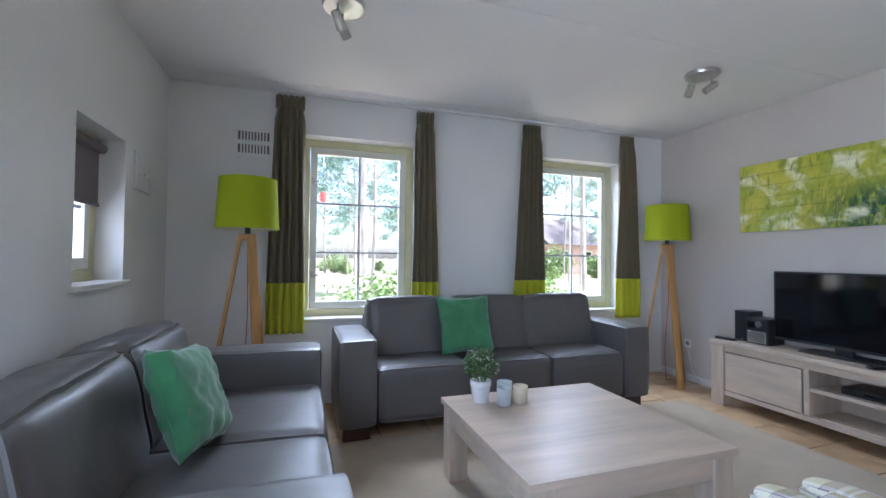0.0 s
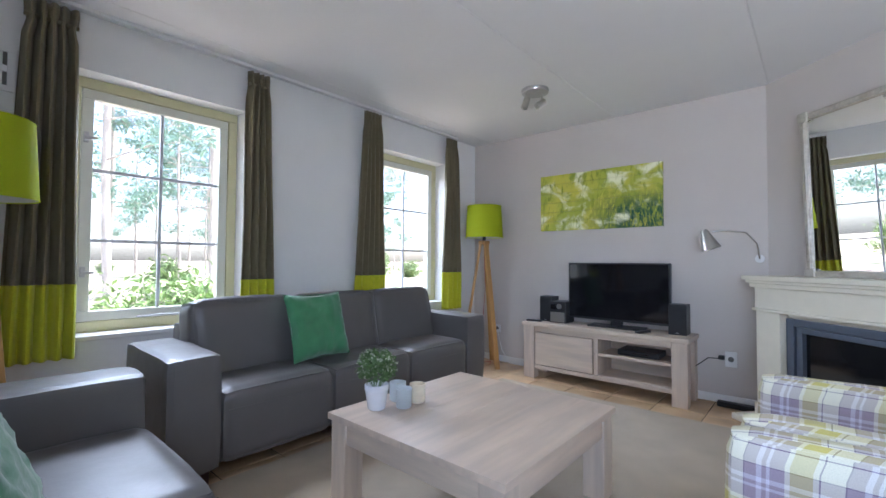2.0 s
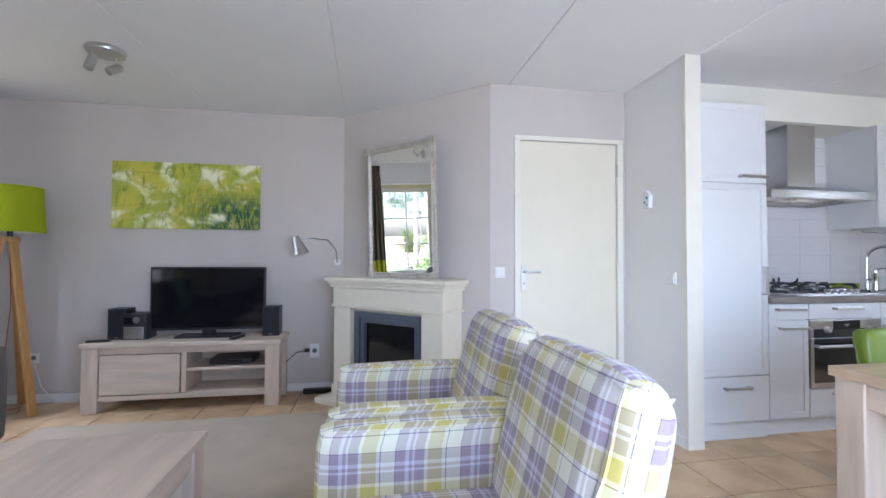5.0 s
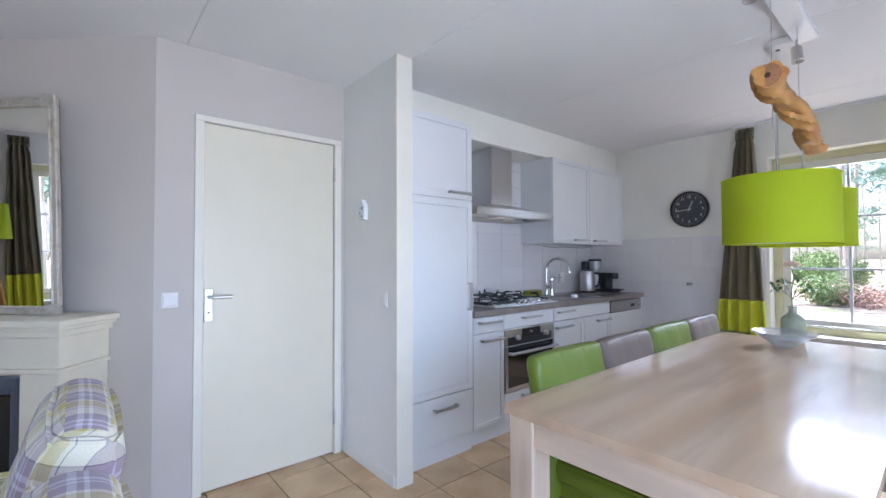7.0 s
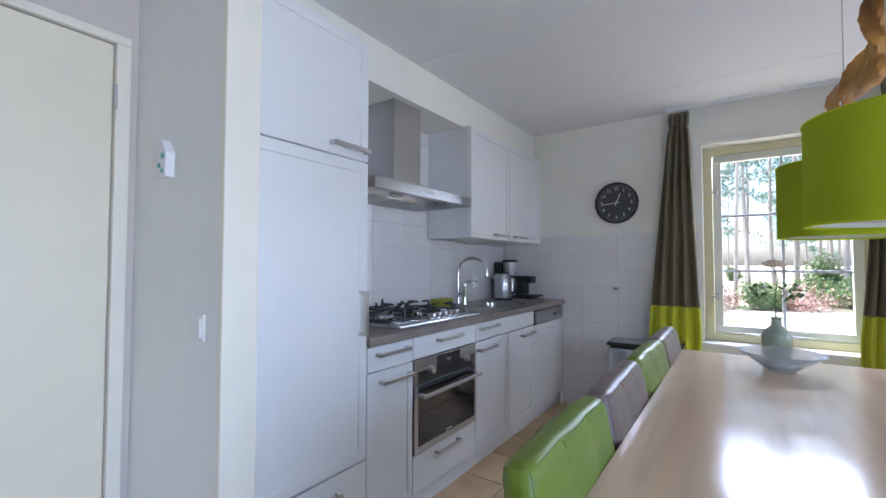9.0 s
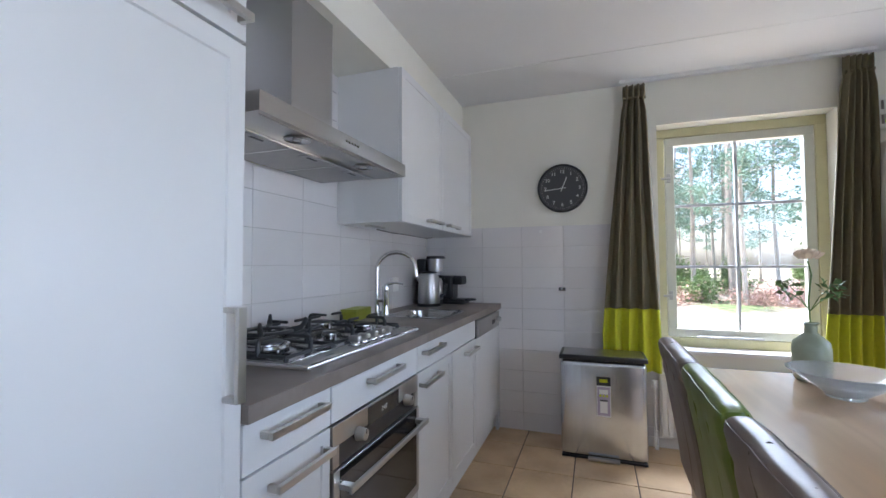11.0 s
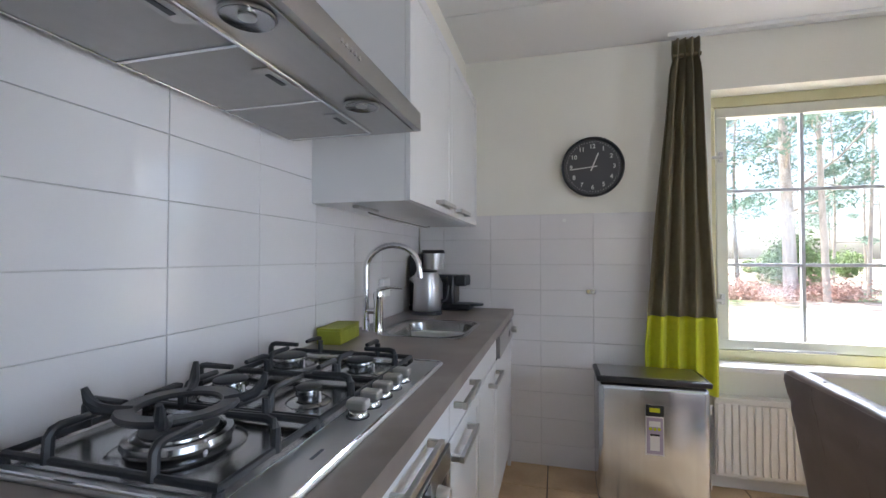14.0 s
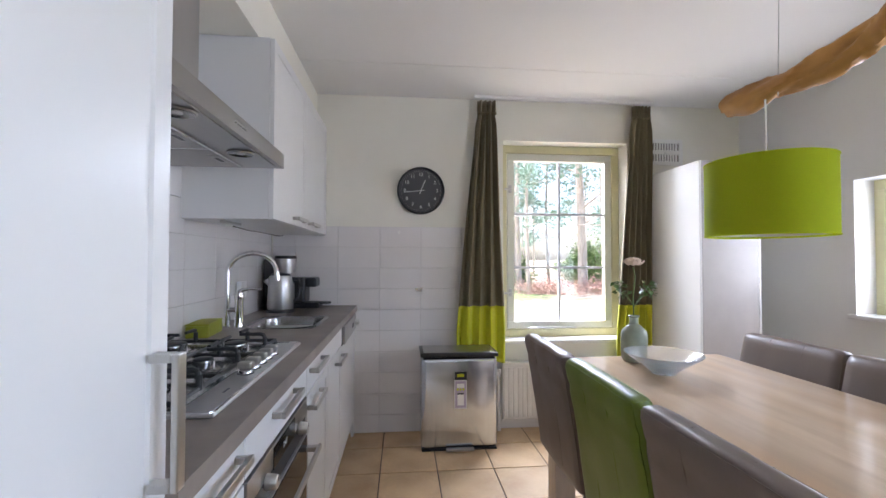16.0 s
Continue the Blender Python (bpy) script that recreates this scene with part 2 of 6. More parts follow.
M["cur"] = mat("taupe_curtain", (0.15, 0.125, 0.068), 0.9, var=0.08, scale=40, bump=0.3, bscale=500, sheen=0.15)
M["cury"] = mat("lime_curtain", (0.54, 0.55, 0.015), 0.85, var=0.06, scale=40, bump=0.3, bscale=500, sheen=0.15)
M["black"] = mat("black_plastic", (0.018, 0.018, 0.02), 0.35, var=0.05)
M["screen"] = mat("tv_glass", (0.006, 0.006, 0.008), 0.07, var=0)
M["steel"] = mat("brushed_steel", (0.44, 0.43, 0.42), 0.30, metal=1.0, var=0.02, scale=60, stretch=(1, 0.05, 1), roughvar=0.02)
M["steel_z"] = mat("brushed_steel_upright", (0.52, 0.52, 0.53), 0.30, metal=1.0, var=0.0)
M["nickel"] = mat("satin_nickel", (0.56, 0.55, 0.53), 0.32, metal=1.0, var=0.02)
M["chrome"] = mat("chrome", (0.78, 0.79, 0.80), 0.07, metal=1.0, var=0)
M["iron"] = mat("cast_iron_enamel", (0.022, 0.023, 0.025), 0.42, var=0.1, scale=60, bump=0.2)
M["worktop"] = mat("taupe_laminate", (0.25, 0.21, 0.185), 0.35, var=0.14, scale=14, color2=(0.20, 0.165, 0.145), c2scale=6, roughvar=0.06)
M["ovenglass"] = mat("oven_glass", (0.012, 0.012, 0.013), 0.05, var=0)
M["firegrey"] = mat("blue_grey_metal", (0.13, 0.15, 0.19), 0.35, metal=0.4, var=0.04)
M["hobtray"] = mat("satin_hob_steel", (0.66, 0.66, 0.66), 0.34, metal=1.0, var=0.03, scale=50, stretch=(1, 0.04, 1), roughvar=0.03)
M["mirror"] = mat("mirror_silver", (0.92, 0.93, 0.93), 0.01, metal=1.0, var=0)
M["gilt"] = mat("worn_silver_gilt", (0.52, 0.48, 0.41), 0.45, metal=0.3, var=0.10, scale=50, color2=(0.36, 0.30, 0.23), c2scale=14, c2lo=0.5, c2hi=0.75, bump=0.2, bscale=90)
M["ceramic"] = mat("white_ceramic", (0.80, 0.80, 0.82), 0.25, var=0.02)
M["candle"] = mat("cream_wax", (0.72, 0.62, 0.45), 0.5, var=0.05)
M["frost"] = mat("frosted_glass", (0.80, 0.84, 0.86), 0.35, var=0, trans=0.4)
M["vase"] = mat("grey_green_glazed_vase", (0.34, 0.38, 0.29), 0.2, var=0.15, scale=14)
M["leaf"] = mat("leaf_green", (0.09, 0.17, 0.045), 0.5, var=0.3, scale=30, random_tint=0.1)
M["leafw"] = mat("leaf_white_edge", (0.42, 0.46, 0.34), 0.5, var=0.2, scale=30)
M["petal"] = mat("pale_peach_petal", (0.76, 0.62, 0.50), 0.6, var=0.06)
M["limebox"] = mat("lime_sponge_box", (0.30, 0.32, 0.03), 0.5, var=0.08)
M["radiator"] = mat("radiator_enamel", (0.76, 0.74, 0.69), 0.35, var=0.02)
M["grey_cab"] = mat("taupe_grey_panel", (0.50, 0.46, 0.44), 0.4, var=0.04, scale=10)
M["plate"] = mat("white_plastic", (0.78, 0.77, 0.75), 0.35, var=0)
M["ventdark"] = mat("vent_shadow", (0.16, 0.15, 0.14), 0.8, var=0)
M["blind"] = mat("mauve_blind", (0.20, 0.165, 0.165), 0.8, var=0.04, scale=200)
M["red"] = mat("red_flex", (0.42, 0.045, 0.03), 0.5, var=0)
M["hobsteel"] = mat("polished_hob_steel", (0.40, 0.40, 0.40), 0.21, metal=1.0, var=0.03)
M["end_grain"] = mat("sawn_end_grain", (0.36, 0.17, 0.08), 0.7, var=0.15, scale=40)
M["binsteel"] = mat("bright_brushed_bin_steel", (0.60, 0.64, 0.70), 0.20, metal=1.0, var=0.04, scale=40, stretch=(1, 1, 0.03), bump=0.9, bscale=9)
M["glass"] = glass_mat("window_glass")
M["bowl"] = mat("pressed_bowl_glass", (0.88, 0.92, 0.94), 0.15, trans=0.80, bump=0.4, bscale=60)
M["plaid"] = plaid_mat("plaid_weave")
M["meadow"] = meadow_mat("meadow_print")
M["clockface"] = mat("charcoal_dial", (0.06, 0.06, 0.064), 0.4, var=0)
M["numerals"] = mat("pale_numerals", (0.62, 0.62, 0.60), 0.6, var=0)
M["sticker_mauve"] = mat("printed_mauve_label", (0.42, 0.36, 0.46), 0.4, var=0.03)
M["teal"] = mat("teal_glaze", (0.10, 0.36, 0.38), 0.3, var=0.1)
M["grass"] = mat("leaf_littered_lawn", (0.44, 0.365, 0.29), 0.95, var=0.7, scale=4, color2=(0.16, 0.22, 0.09), c2scale=0.35, c2lo=0.5, c2hi=0.62, bump=0.6, bscale=20)
# bark, needles and laurel are paled: the garden's bright haze is in their colour
M["bark"] = mat("hazed_pine_bark", (0.42, 0.38, 0.33), 0.9, var=0.3, scale=9, stretch=(1, 1, 0.3), bump=0.8, bscale=20)
M["needles"] = mat("hazed_pine_needles", (0.20, 0.32, 0.25), 0.8, var=0.35, scale=3)
M["shrub"] = mat("hazed_laurel_leaf", (0.19, 0.29, 0.10), 0.5, var=0.35, scale=4)
M["redtwig"] = mat("red_twigs", (0.50, 0.32, 0.26), 0.7, var=0.3, scale=4)
M["seam_dark"] = mat("dark_stitching", (0.055, 0.05, 0.03), 0.7, var=0)
M["mesh"] = mat("grease_filter_mesh", (0.47, 0.46, 0.45), 0.5, metal=0.7, var=0.03, bump=0.8, bscale=500)
# brick muted and lightened to carry the haze of distance
M["brick"] = mat("hazed_red_brick", (0.40, 0.26, 0.20), 0.85, var=0.2, scale=4)
M["rooft"] = mat("dark_roof", (0.10, 0.09, 0.09), 0.8, var=0.2, scale=4)


def shade_mat(name):
    """Lime fabric lampshade that lets some daylight through."""
    m = mat(name, (0.53, 0.60, 0.015), 0.8, var=0.05, scale=220, bump=0.3, bscale=500)
    n, k = m.node_tree.nodes, m.node_tree.links
    tl, mx = n.new("ShaderNodeBsdfTranslucent"), n.new("ShaderNodeMixShader")
    tl.inputs[0].default_value = (0.80, 0.88, 0.03, 1)
    mx.inputs[0].default_value = 0.5
    k.new(n["Principled BSDF"].outputs[0], mx.inputs[1])
    k.new(tl.outputs[0], mx.inputs[2])
    k.new(mx.outputs[0], n["Material Output"].inputs[0])
    return m


M["shade"] = shade_mat("lime_shade")
M["shade_in"] = mat("white_shade_lining", (0.78, 0.78, 0.70), 0.8, var=0)


# ---- mesh helpers ----
def thing(name, loc=(0, 0, 0), rz=0, label="", category="", group="", kind="", rx=0, ry=0):
    e = new(name)
    e.empty_display_size = 0.1
    e.matrix_world = pose(*loc, rx, ry, rz)
    return tagged(e, label, category, group, kind)


def part(name, bm, material, parent=None, label="", smooth=False, loc=None, rot=(0, 0, 0), kind=""):
    me = bpy.data.meshes.new(name)
    if smooth:
        for f in bm.faces:
            f.smooth = True
    bm.to_mesh(me)
    bm.free()
    me.materials.append(M[material] if isinstance(material, str) else material)
    if smooth:
        me.set_sharp_from_angle(angle=radians(40))
    ob = new(name, me)
    if parent:
        ob.parent = parent
    if loc:
        ob.matrix_basis = pose(*loc, *rot)
    return tagged(ob, label, kind=kind)


def box(x0, x1, y0, y1, z0, z1, bevel=0.0, seg=2, bm=None):
    new_bm = bm is None
    bm = bm or bmesh.new()
    r = bmesh.ops.create_cube(bm, size=1, matrix=Matrix.Translation(((x0 + x1) / 2, (y0 + y1) / 2, (z0 + z1) / 2)) @ Matrix.Diagonal((abs(x1 - x0), abs(y1 - y0), abs(z1 - z0), 1)))
    if bevel:
        es = list({e for v in r["verts"] for e in v.link_edges})
        bmesh.ops.bevel(bm, geom=es, offset=bevel, segments=seg, affect="EDGES", profile=0.5)
    return bm


def cyl(r0, r1, h, loc=(0, 0, 0), rot=(0, 0, 0), n=24, bevel=0.0, bm=None, caps=True):
    bm = bm or bmesh.new()
    r = bmesh.ops.create_cone(bm, cap_ends=caps, segments=n, radius1=r0, radius2=r1, depth=h, matrix=pose(*loc, *rot))
    if bevel:
        es = [e for e in {e for v in r["verts"] for e in v.link_edges} if len([f for f in e.link_faces if len(f.verts) > 4]) == 1]
        bmesh.ops.bevel(bm, geom=es, offset=bevel, segments=2, affect="EDGES", profile=0.5)
    return bm


def lathe(prof, n=32, bm=None, m=None):
    """Turns a profile of (radius, height) pairs about z."""
    bm = bm or bmesh.new()
    m = m or Matrix()
    rings = []
    for r, z in prof:
        rings.append([bm.verts.new(m @ Vector((r * math.cos(2 * math.pi * i / n), r * math.sin(2 * math.pi * i / n), z))) for i in range(n)] if r > 1e-5 else [bm.verts.new(m @ Vector((0, 0, z)))])
    for a, b in zip(rings, rings[1:]):
        for i in range(n):
            q = [a[i % len(a)], a[(i + 1) % len(a)], b[(i + 1) % len(b)], b[i % len(b)]]
            q = list(dict.fromkeys(q))
            if len(q) > 2:
                bm.faces.new(q)
    bmesh.ops.recalc_face_normals(bm, faces=bm.faces)
    return bm


def tube(pts, r, n=10, bm=None, closed=False):
    """A round bar along points; r may be a list."""
    bm = bm or bmesh.new()
    pts = [Vector(p) for p in pts]
    rr = r if isinstance(r, (list, tuple)) else [r] * len(pts)
    rings = []
    up = Vector((0.13, 0.31, 0.94)).normalized()
    for i, p in enumerate(pts):
        d = (pts[min(i + 1, len(pts) - 1)] - pts[max(i - 1, 0)]).normalized()
        a = d.cross(up)
        if a.length < 0.05:
            a = d.cross(Vector((1, 0, 0)))
        a.normalize()
        b = d.cross(a).normalized()
        rings.append([bm.verts.new(p + rr[i] * (math.cos(2 * math.pi * j / n) * a + math.sin(2 * math.pi * j / n) * b)) for j in range(n)])
    for a, b in zip(rings, rings[1:]):
        for j in range(n):
            bm.faces.new((a[j], a[(j + 1) % n], b[(j + 1) % n], b[j]))
    bm.faces.new(rings[0][::-1])
    bm.faces.new(rings[-1])
    bmesh.ops.recalc_face_normals(bm, faces=bm.faces)
    return bm


def arc(c, r, a0, a1, plane="xz", n=10):
    out = []
    for i in range(n + 1):
        a = radians(a0 + (a1 - a0) * i / n)
        u, v = r * math.cos(a), r * math.sin(a)
        out.append({"xz": (c[0] + u, c[1], c[2] + v), "yz": (c[0], c[1] + u, c[2] + v), "xy": (c[0] + u, c[1] + v, c[2])}[plane])
    return out


def box_uv(ob, scale=1.0, tilt=0.0):
    """Cloth laid over each face by its own direction, in metres; tilt turns it back about x first."""
    me = ob.data
    back = Matrix.Rotation(-radians(tilt), 3, "X")
    uv = me.uv_layers.new(name="UVMap")
    for p in me.polygons:
        n = back @ p.normal
        for li in p.loop_indices:
            c = me.vertices[me.loops[li].vertex_index].co
            c = back @ c
            if abs(n.z) >= max(abs(n.x), abs(n.y)) * 1.6:
                u = (c.x, c.y)
            else:
                u = (c.x + c.y, c.z)
            uv.data[li].uv = (u[0] * scale, u[1] * scale)


def soft_box(x0, x1, y0, y1, z0, z1, bulge=0.02, r=0.04, n=12, wr=0.0, seed=0, taper=None):
    """A padded block: rounded edges, faces that swell, and slight creases."""
    bm = bmesh.new()
    bmesh.ops.create_cube(bm, size=2)
    bmesh.ops.subdivide_edges(bm, edges=bm.edges, cuts=n - 1, use_grid_fill=True)
    hx, hy, hz = abs(x1 - x0) / 2, abs(y1 - y0) / 2, abs(z1 - z0) / 2
    c = Vector(((x0 + x1) / 2, (y0 + y1) / 2, (z0 + z1) / 2))
    r = min(r, hx * 0.9, hy * 0.9, hz * 0.9)
    for v in bm.verts:
        s = v.co.copy()
        w = Vector([math.copysign(1 - (1 - abs(a)) ** 1.35, a) if abs(a) < 1 else a for a in s])
        p = Vector((w.x * hx, w.y * hy, w.z * hz))
        q = Vector((max(-hx + r, min(hx - r, p.x)), max(-hy + r, min(hy - r, p.y)), max(-hz + r, min(hz - r, p.z))))
        d = p - q
        if d.length > 1e-6:
            p = q + d.normalized() * r
        k = bulge * (1 - s.x ** 2 if abs(s.x) < 1 else 1) * (1 - s.y ** 2 if abs(s.y) < 1 else 1) * (1 - s.z ** 2 if abs(s.z) < 1 else 1)
        nrm = Vector([a if abs(a) == 1 else 0 for a in s])
        if nrm.length:
            p += nrm.normalized() * k
        if wr:
            p += Vector((1, 1, 1)) * wr * noise.noise(Vector((p.x * 7 + seed, p.y * 7, p.z * 7)))
            p.z += wr * 0.6 * noise.noise(Vector((p.x * 22 + seed, p.y * 9, p.z * 9)))
        v.co = c + p
    return bm


def wall_with_holes(name, axis, at, thick, a0, a1, z0, z1, holes, material, label=""):
    """A wall normal to axis from at to at+thick, with rectangular openings (a0, a1, z0, z1)."""
    bm = bmesh.new()
    cuts = sorted({a0, a1, *[h[0] for h in holes], *[h[1] for h in holes]})
    zc = sorted({z0, z1, *[h[2] for h in holes], *[h[3] for h in holes]})
    for u0, u1 in zip(cuts, cuts[1:]):
        for w0, w1 in zip(zc, zc[1:]):
            um, wm = (u0 + u1) / 2, (w0 + w1) / 2
            if any(h[0] < um < h[1] and h[2] < wm < h[3] for h in holes):
                continue
            lo, hi = min(at, at + thick), max(at, at + thick)
            if axis == "y":
                box(u0, u1, lo, hi, w0, w1, bm=bm)
            else:
                box(lo, hi, u0, u1, w0, w1, bm=bm)
    bmesh.ops.remove_doubles(bm, verts=bm.verts, dist=1e-5)
    dead = [f for f in bm.faces if any(g is not f and set(g.verts) == set(f.verts) for e in f.edges for g in e.link_faces)]
    bmesh.ops.delete(bm, geom=dead, context="FACES")
    return part(name, bm, material, label=label, kind="structure")


# ---- structure ----
W1, W2, WS = (1.55, 2.475, 0.67, 2.125), (3.675, 4.60, 0.67, 2.125), (1.558, 2.529, 0.64, 2.13)
WWA, WWB, PAT = (2.73, 3.275, 1.02, 1.775), (-3.10, -2.56, 0.92, 1.71), (-1.0, 1.25, 0.0, 2.1)
wall_with_holes("wall_north", "y", NY, 0.30, WX - 0.3, EX + 0.3, 0, CZ, [W1, W2], "wall", "white plastered wall with two windows")
wall_with_holes("wall_south", "y", SY, -0.30, WX - 0.3, EX + 0.3, 0, CZ, [WS], "wall_s", "cream plastered kitchen wall with one window")
wall_with_holes("wall_west", "x", WX, -0.30, SY, NY, 0, CZ, [WWA, WWB, PAT], "wall", "white plastered wall with small windows")
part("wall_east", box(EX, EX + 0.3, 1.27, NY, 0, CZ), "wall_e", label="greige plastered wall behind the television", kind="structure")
DX, DY0, DY1 = 4.17, -0.79, 0.045
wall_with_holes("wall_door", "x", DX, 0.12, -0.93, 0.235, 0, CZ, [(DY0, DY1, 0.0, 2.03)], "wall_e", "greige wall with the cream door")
u = Vector((0.97, 1.085, 0)).normalized()
nrm = Vector((-u.y, u.x, 0))
bm = bmesh.new()
c0, c1 = Vector((DX, 0.235, 0)), Vector((EX, 0.235 + 0.97 / u.x * u.y, 0))
back = -nrm * 0.25
ring = [c0, c1, c1 + Vector((0.3, 0, 0)), c0 + Vector((0.12, 0, 0)) + Vector((0.2, 0, 0)), c0 + Vector((0.12, 0, 0))]
lo = [bm.verts.new(p) for p in ring]
hi = [bm.verts.new(p + Vector((0, 0, CZ))) for p in ring]
bm.faces.new(lo[::-1])
bm.faces.new(hi)
for i in range(5):
    bm.faces.new((lo[i], lo[(i + 1) % 5], hi[(i + 1) % 5], hi[i]))
bmesh.ops.recalc_face_normals(bm, faces=bm.faces)
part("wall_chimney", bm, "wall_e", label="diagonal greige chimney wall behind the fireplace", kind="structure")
part("wall_hall", box(DX + 1.2, DX + 1.3, -0.93, 1.2, 0, CZ), "wall", label="plain wall behind the door", kind="structure")
# white plaster instead of greige puts the pier's stronger light into its colour
part("wall_pier", box(3.55, DX, -0.925, -0.828, 0, CZ), "wall", label="pier beside the tall cabinet, whiter than the greige walls to look lit", kind="structure")
part("trim_pier", box(3.525, 3.55, -0.933, -0.822, 0, CZ, 0.004), "trimc", label="cream corner trim of the pier", kind="structure")
part("wall_kitchen_east", box(4.20, 4.5, SY, -0.93, 0, CZ), "wall_s", label="kitchen wall behind the units", kind="structure")
part("wall_soffit", box(3.89, 4.20, SY, -0.93, 2.19, CZ), "wall_s", label="cream boxed soffit over the kitchen units", kind="structure")
bm = box(WX - 0.3, EX + 0.3, SY - 0.3, NY + 0.3, CZ + 0.006, CZ + 0.2)
ys = [-3.955, -3.42, -2.17, -0.92, 0.10, 1.306, 2.44, 3.82, 4.045]
for y0, y1 in zip(ys, ys[1:]):
    box(WX, EX, y0 + 0.0025, y1 - 0.0025, CZ, CZ + 0.02, 0.003, 1, bm)
part("ceiling", bm, "ceil", label="white concrete plank ceiling with narrow joints", kind="structure")
floor = part("floor", box(WX - 0.3, EX + 0.3, SY - 0.3, NY + 0.3, -0.12, -0.006), "grout", label="terracotta tiled floor with grey joints", kind="structure")


def skirting(name, x0, x1, y0, y1):
    part(name, box(x0, x1, y0, y1, 0, 0.065, 0.003), "white", label="low white skirting", kind="structure")


skirting("baseboard", WX, EX, NY - 0.012, NY)
skirting("baseboard", EX - 0.012, EX, 1.33, NY - 0.012)
skirting("baseboard", WX, WX + 0.012, 0.6, NY - 0.012)
skirting("baseboard", 3.55, DX - 0.02, -0.828, -0.816)
skirting("baseboard", WX, 2.9, SY, SY + 0.012)


def window(name, axis, at, out, o, label, cols=2, rows=3, depth=0.13, stay=True, hinge=-1):
    """o: opening. at: inner wall face, out: +1 or -1, the way outside. Built along x or along y."""
    root = thing(name, label=label, kind="structure")
    a0, a1, z0, z1 = o

    def B(u0, u1, d0, d1, w0, w1, bev=0.004):
        d0, d1 = at + out * d0, at + out * d1
        lo, hi = min(d0, d1), max(d0, d1)
        return box(u0, u1, lo, hi, w0, w1, bev) if axis == "y" else box(lo, hi, u0, u1, w0, w1, bev)
    d = depth
    f, s = 0.06, 0.055
    for q in ((a0, a1, z1 - f, z1), (a0, a1, z0, z0 + f)):
        part("window_frame", B(q[0], q[1], d, d + 0.09, q[2], q[3]), "cream_wood", root, "cream painted window frame")
    for q in ((a0, a0 + f), (a1 - f, a1)):
        part("window_frame", B(q[0], q[1], d, d + 0.09, z0 + f, z1 - f), "cream_wood", root, "cream painted window frame")
    b0, b1, y0, y1 = a0 + f + 0.004, a1 - f - 0.004, z0 + f + 0.004, z1 - f - 0.004
    sash = part("sash", B(b0, b1, d + 0.0, d + 0.05, y1 - s, y1), "sash", root, "pale painted opening sash")
    part("sash", B(b0, b1, d, d + 0.05, y0, y0 + s), "sash", root, "pale painted opening sash")
    for q in ((b0, b0 + s), (b1 - s, b1)):
        part("sash", B(q[0], q[1], d, d + 0.05, y0 + s, y1 - s), "sash", root, "pale painted opening sash")
    g0, g1, h0, h1 = b0 + s, b1 - s, y0 + s, y1 - s
    g = part("pane", B(g0, g1, d + 0.022, d + 0.028, h0, h1, 0), "glass", root, "clear window pane")
    g.visible_shadow = False
    for i in range(1, cols):
        c = g0 + (g1 - g0) * i / cols
        part("muntin", B(c - 0.009, c + 0.009, d + 0.014, d + 0.036, h0, h1, 0.002), "muntin", root, "grey glazing bar")
    for i in range(1, rows):
        c = h0 + (h1 - h0) * i / rows
        part("muntin", B(g0, g1, d + 0.016, d + 0.034, c - 0.009, c + 0.009, 0.002), "muntin", root, "grey glazing bar")
    if depth > 0.05:
        part("window_sill", B(a0 - 0.03, a1 + 0.03, -0.03, d, z0 - 0.025, z0 + 0.002, 0.005), "sill", root, "white stone window sill")
    if stay:
        m = (a0 + a1) / 2
        part("stay_bar", B(m - 0.12, m + 0.26, d - 0.03, d - 0.018, z0 + f + 0.006, z0 + f + 0.018, 0.003), "nickel", root, "nickel window stay")
        for w in (y0 + 0.28, y1 - 0.28):
            c = b0 + 0.02 if hinge < 0 else b1 - 0.02
            part("handle", B(c - 0.012, c + 0.012, d - 0.02, d, w - 0.03, w + 0.03, 0.004), "nickel", root, "nickel casement fastener")
            part("handle", B(c - 0.008, c + 0.05, d - 0.034, d - 0.02, w - 0.012, w + 0.004, 0.004), "nickel", root, "nickel casement fastener")
    return root


window("window_1", "y", NY, 1, W1, "cream framed window with six panes")
window("window_2", "y", NY, 1, W2, "cream framed window with six panes")
window("window_3", "y", SY, -1, WS, "cream framed kitchen window with six panes", hinge=1)
window("window_4", "x", WX, -1, WWA, "small cream framed side window", cols=1, rows=2, stay=False)
window("window_5", "x", WX, -1, WWB, "small cream framed kitchen side window", cols=1, rows=2, stay=False)
window("window_6", "x", WX, -1, PAT, "glazed patio doors in a cream frame", cols=2, rows=1, depth=0.04, stay=False)


# ---- living room ----
rug = part("rug", box(1.70, 4.53, 1.25, 3.26, 0.0, 0.012, 0.004), "rug", label="flat beige woven rug under the coffee table", kind="")
tagged(rug, category="rug")


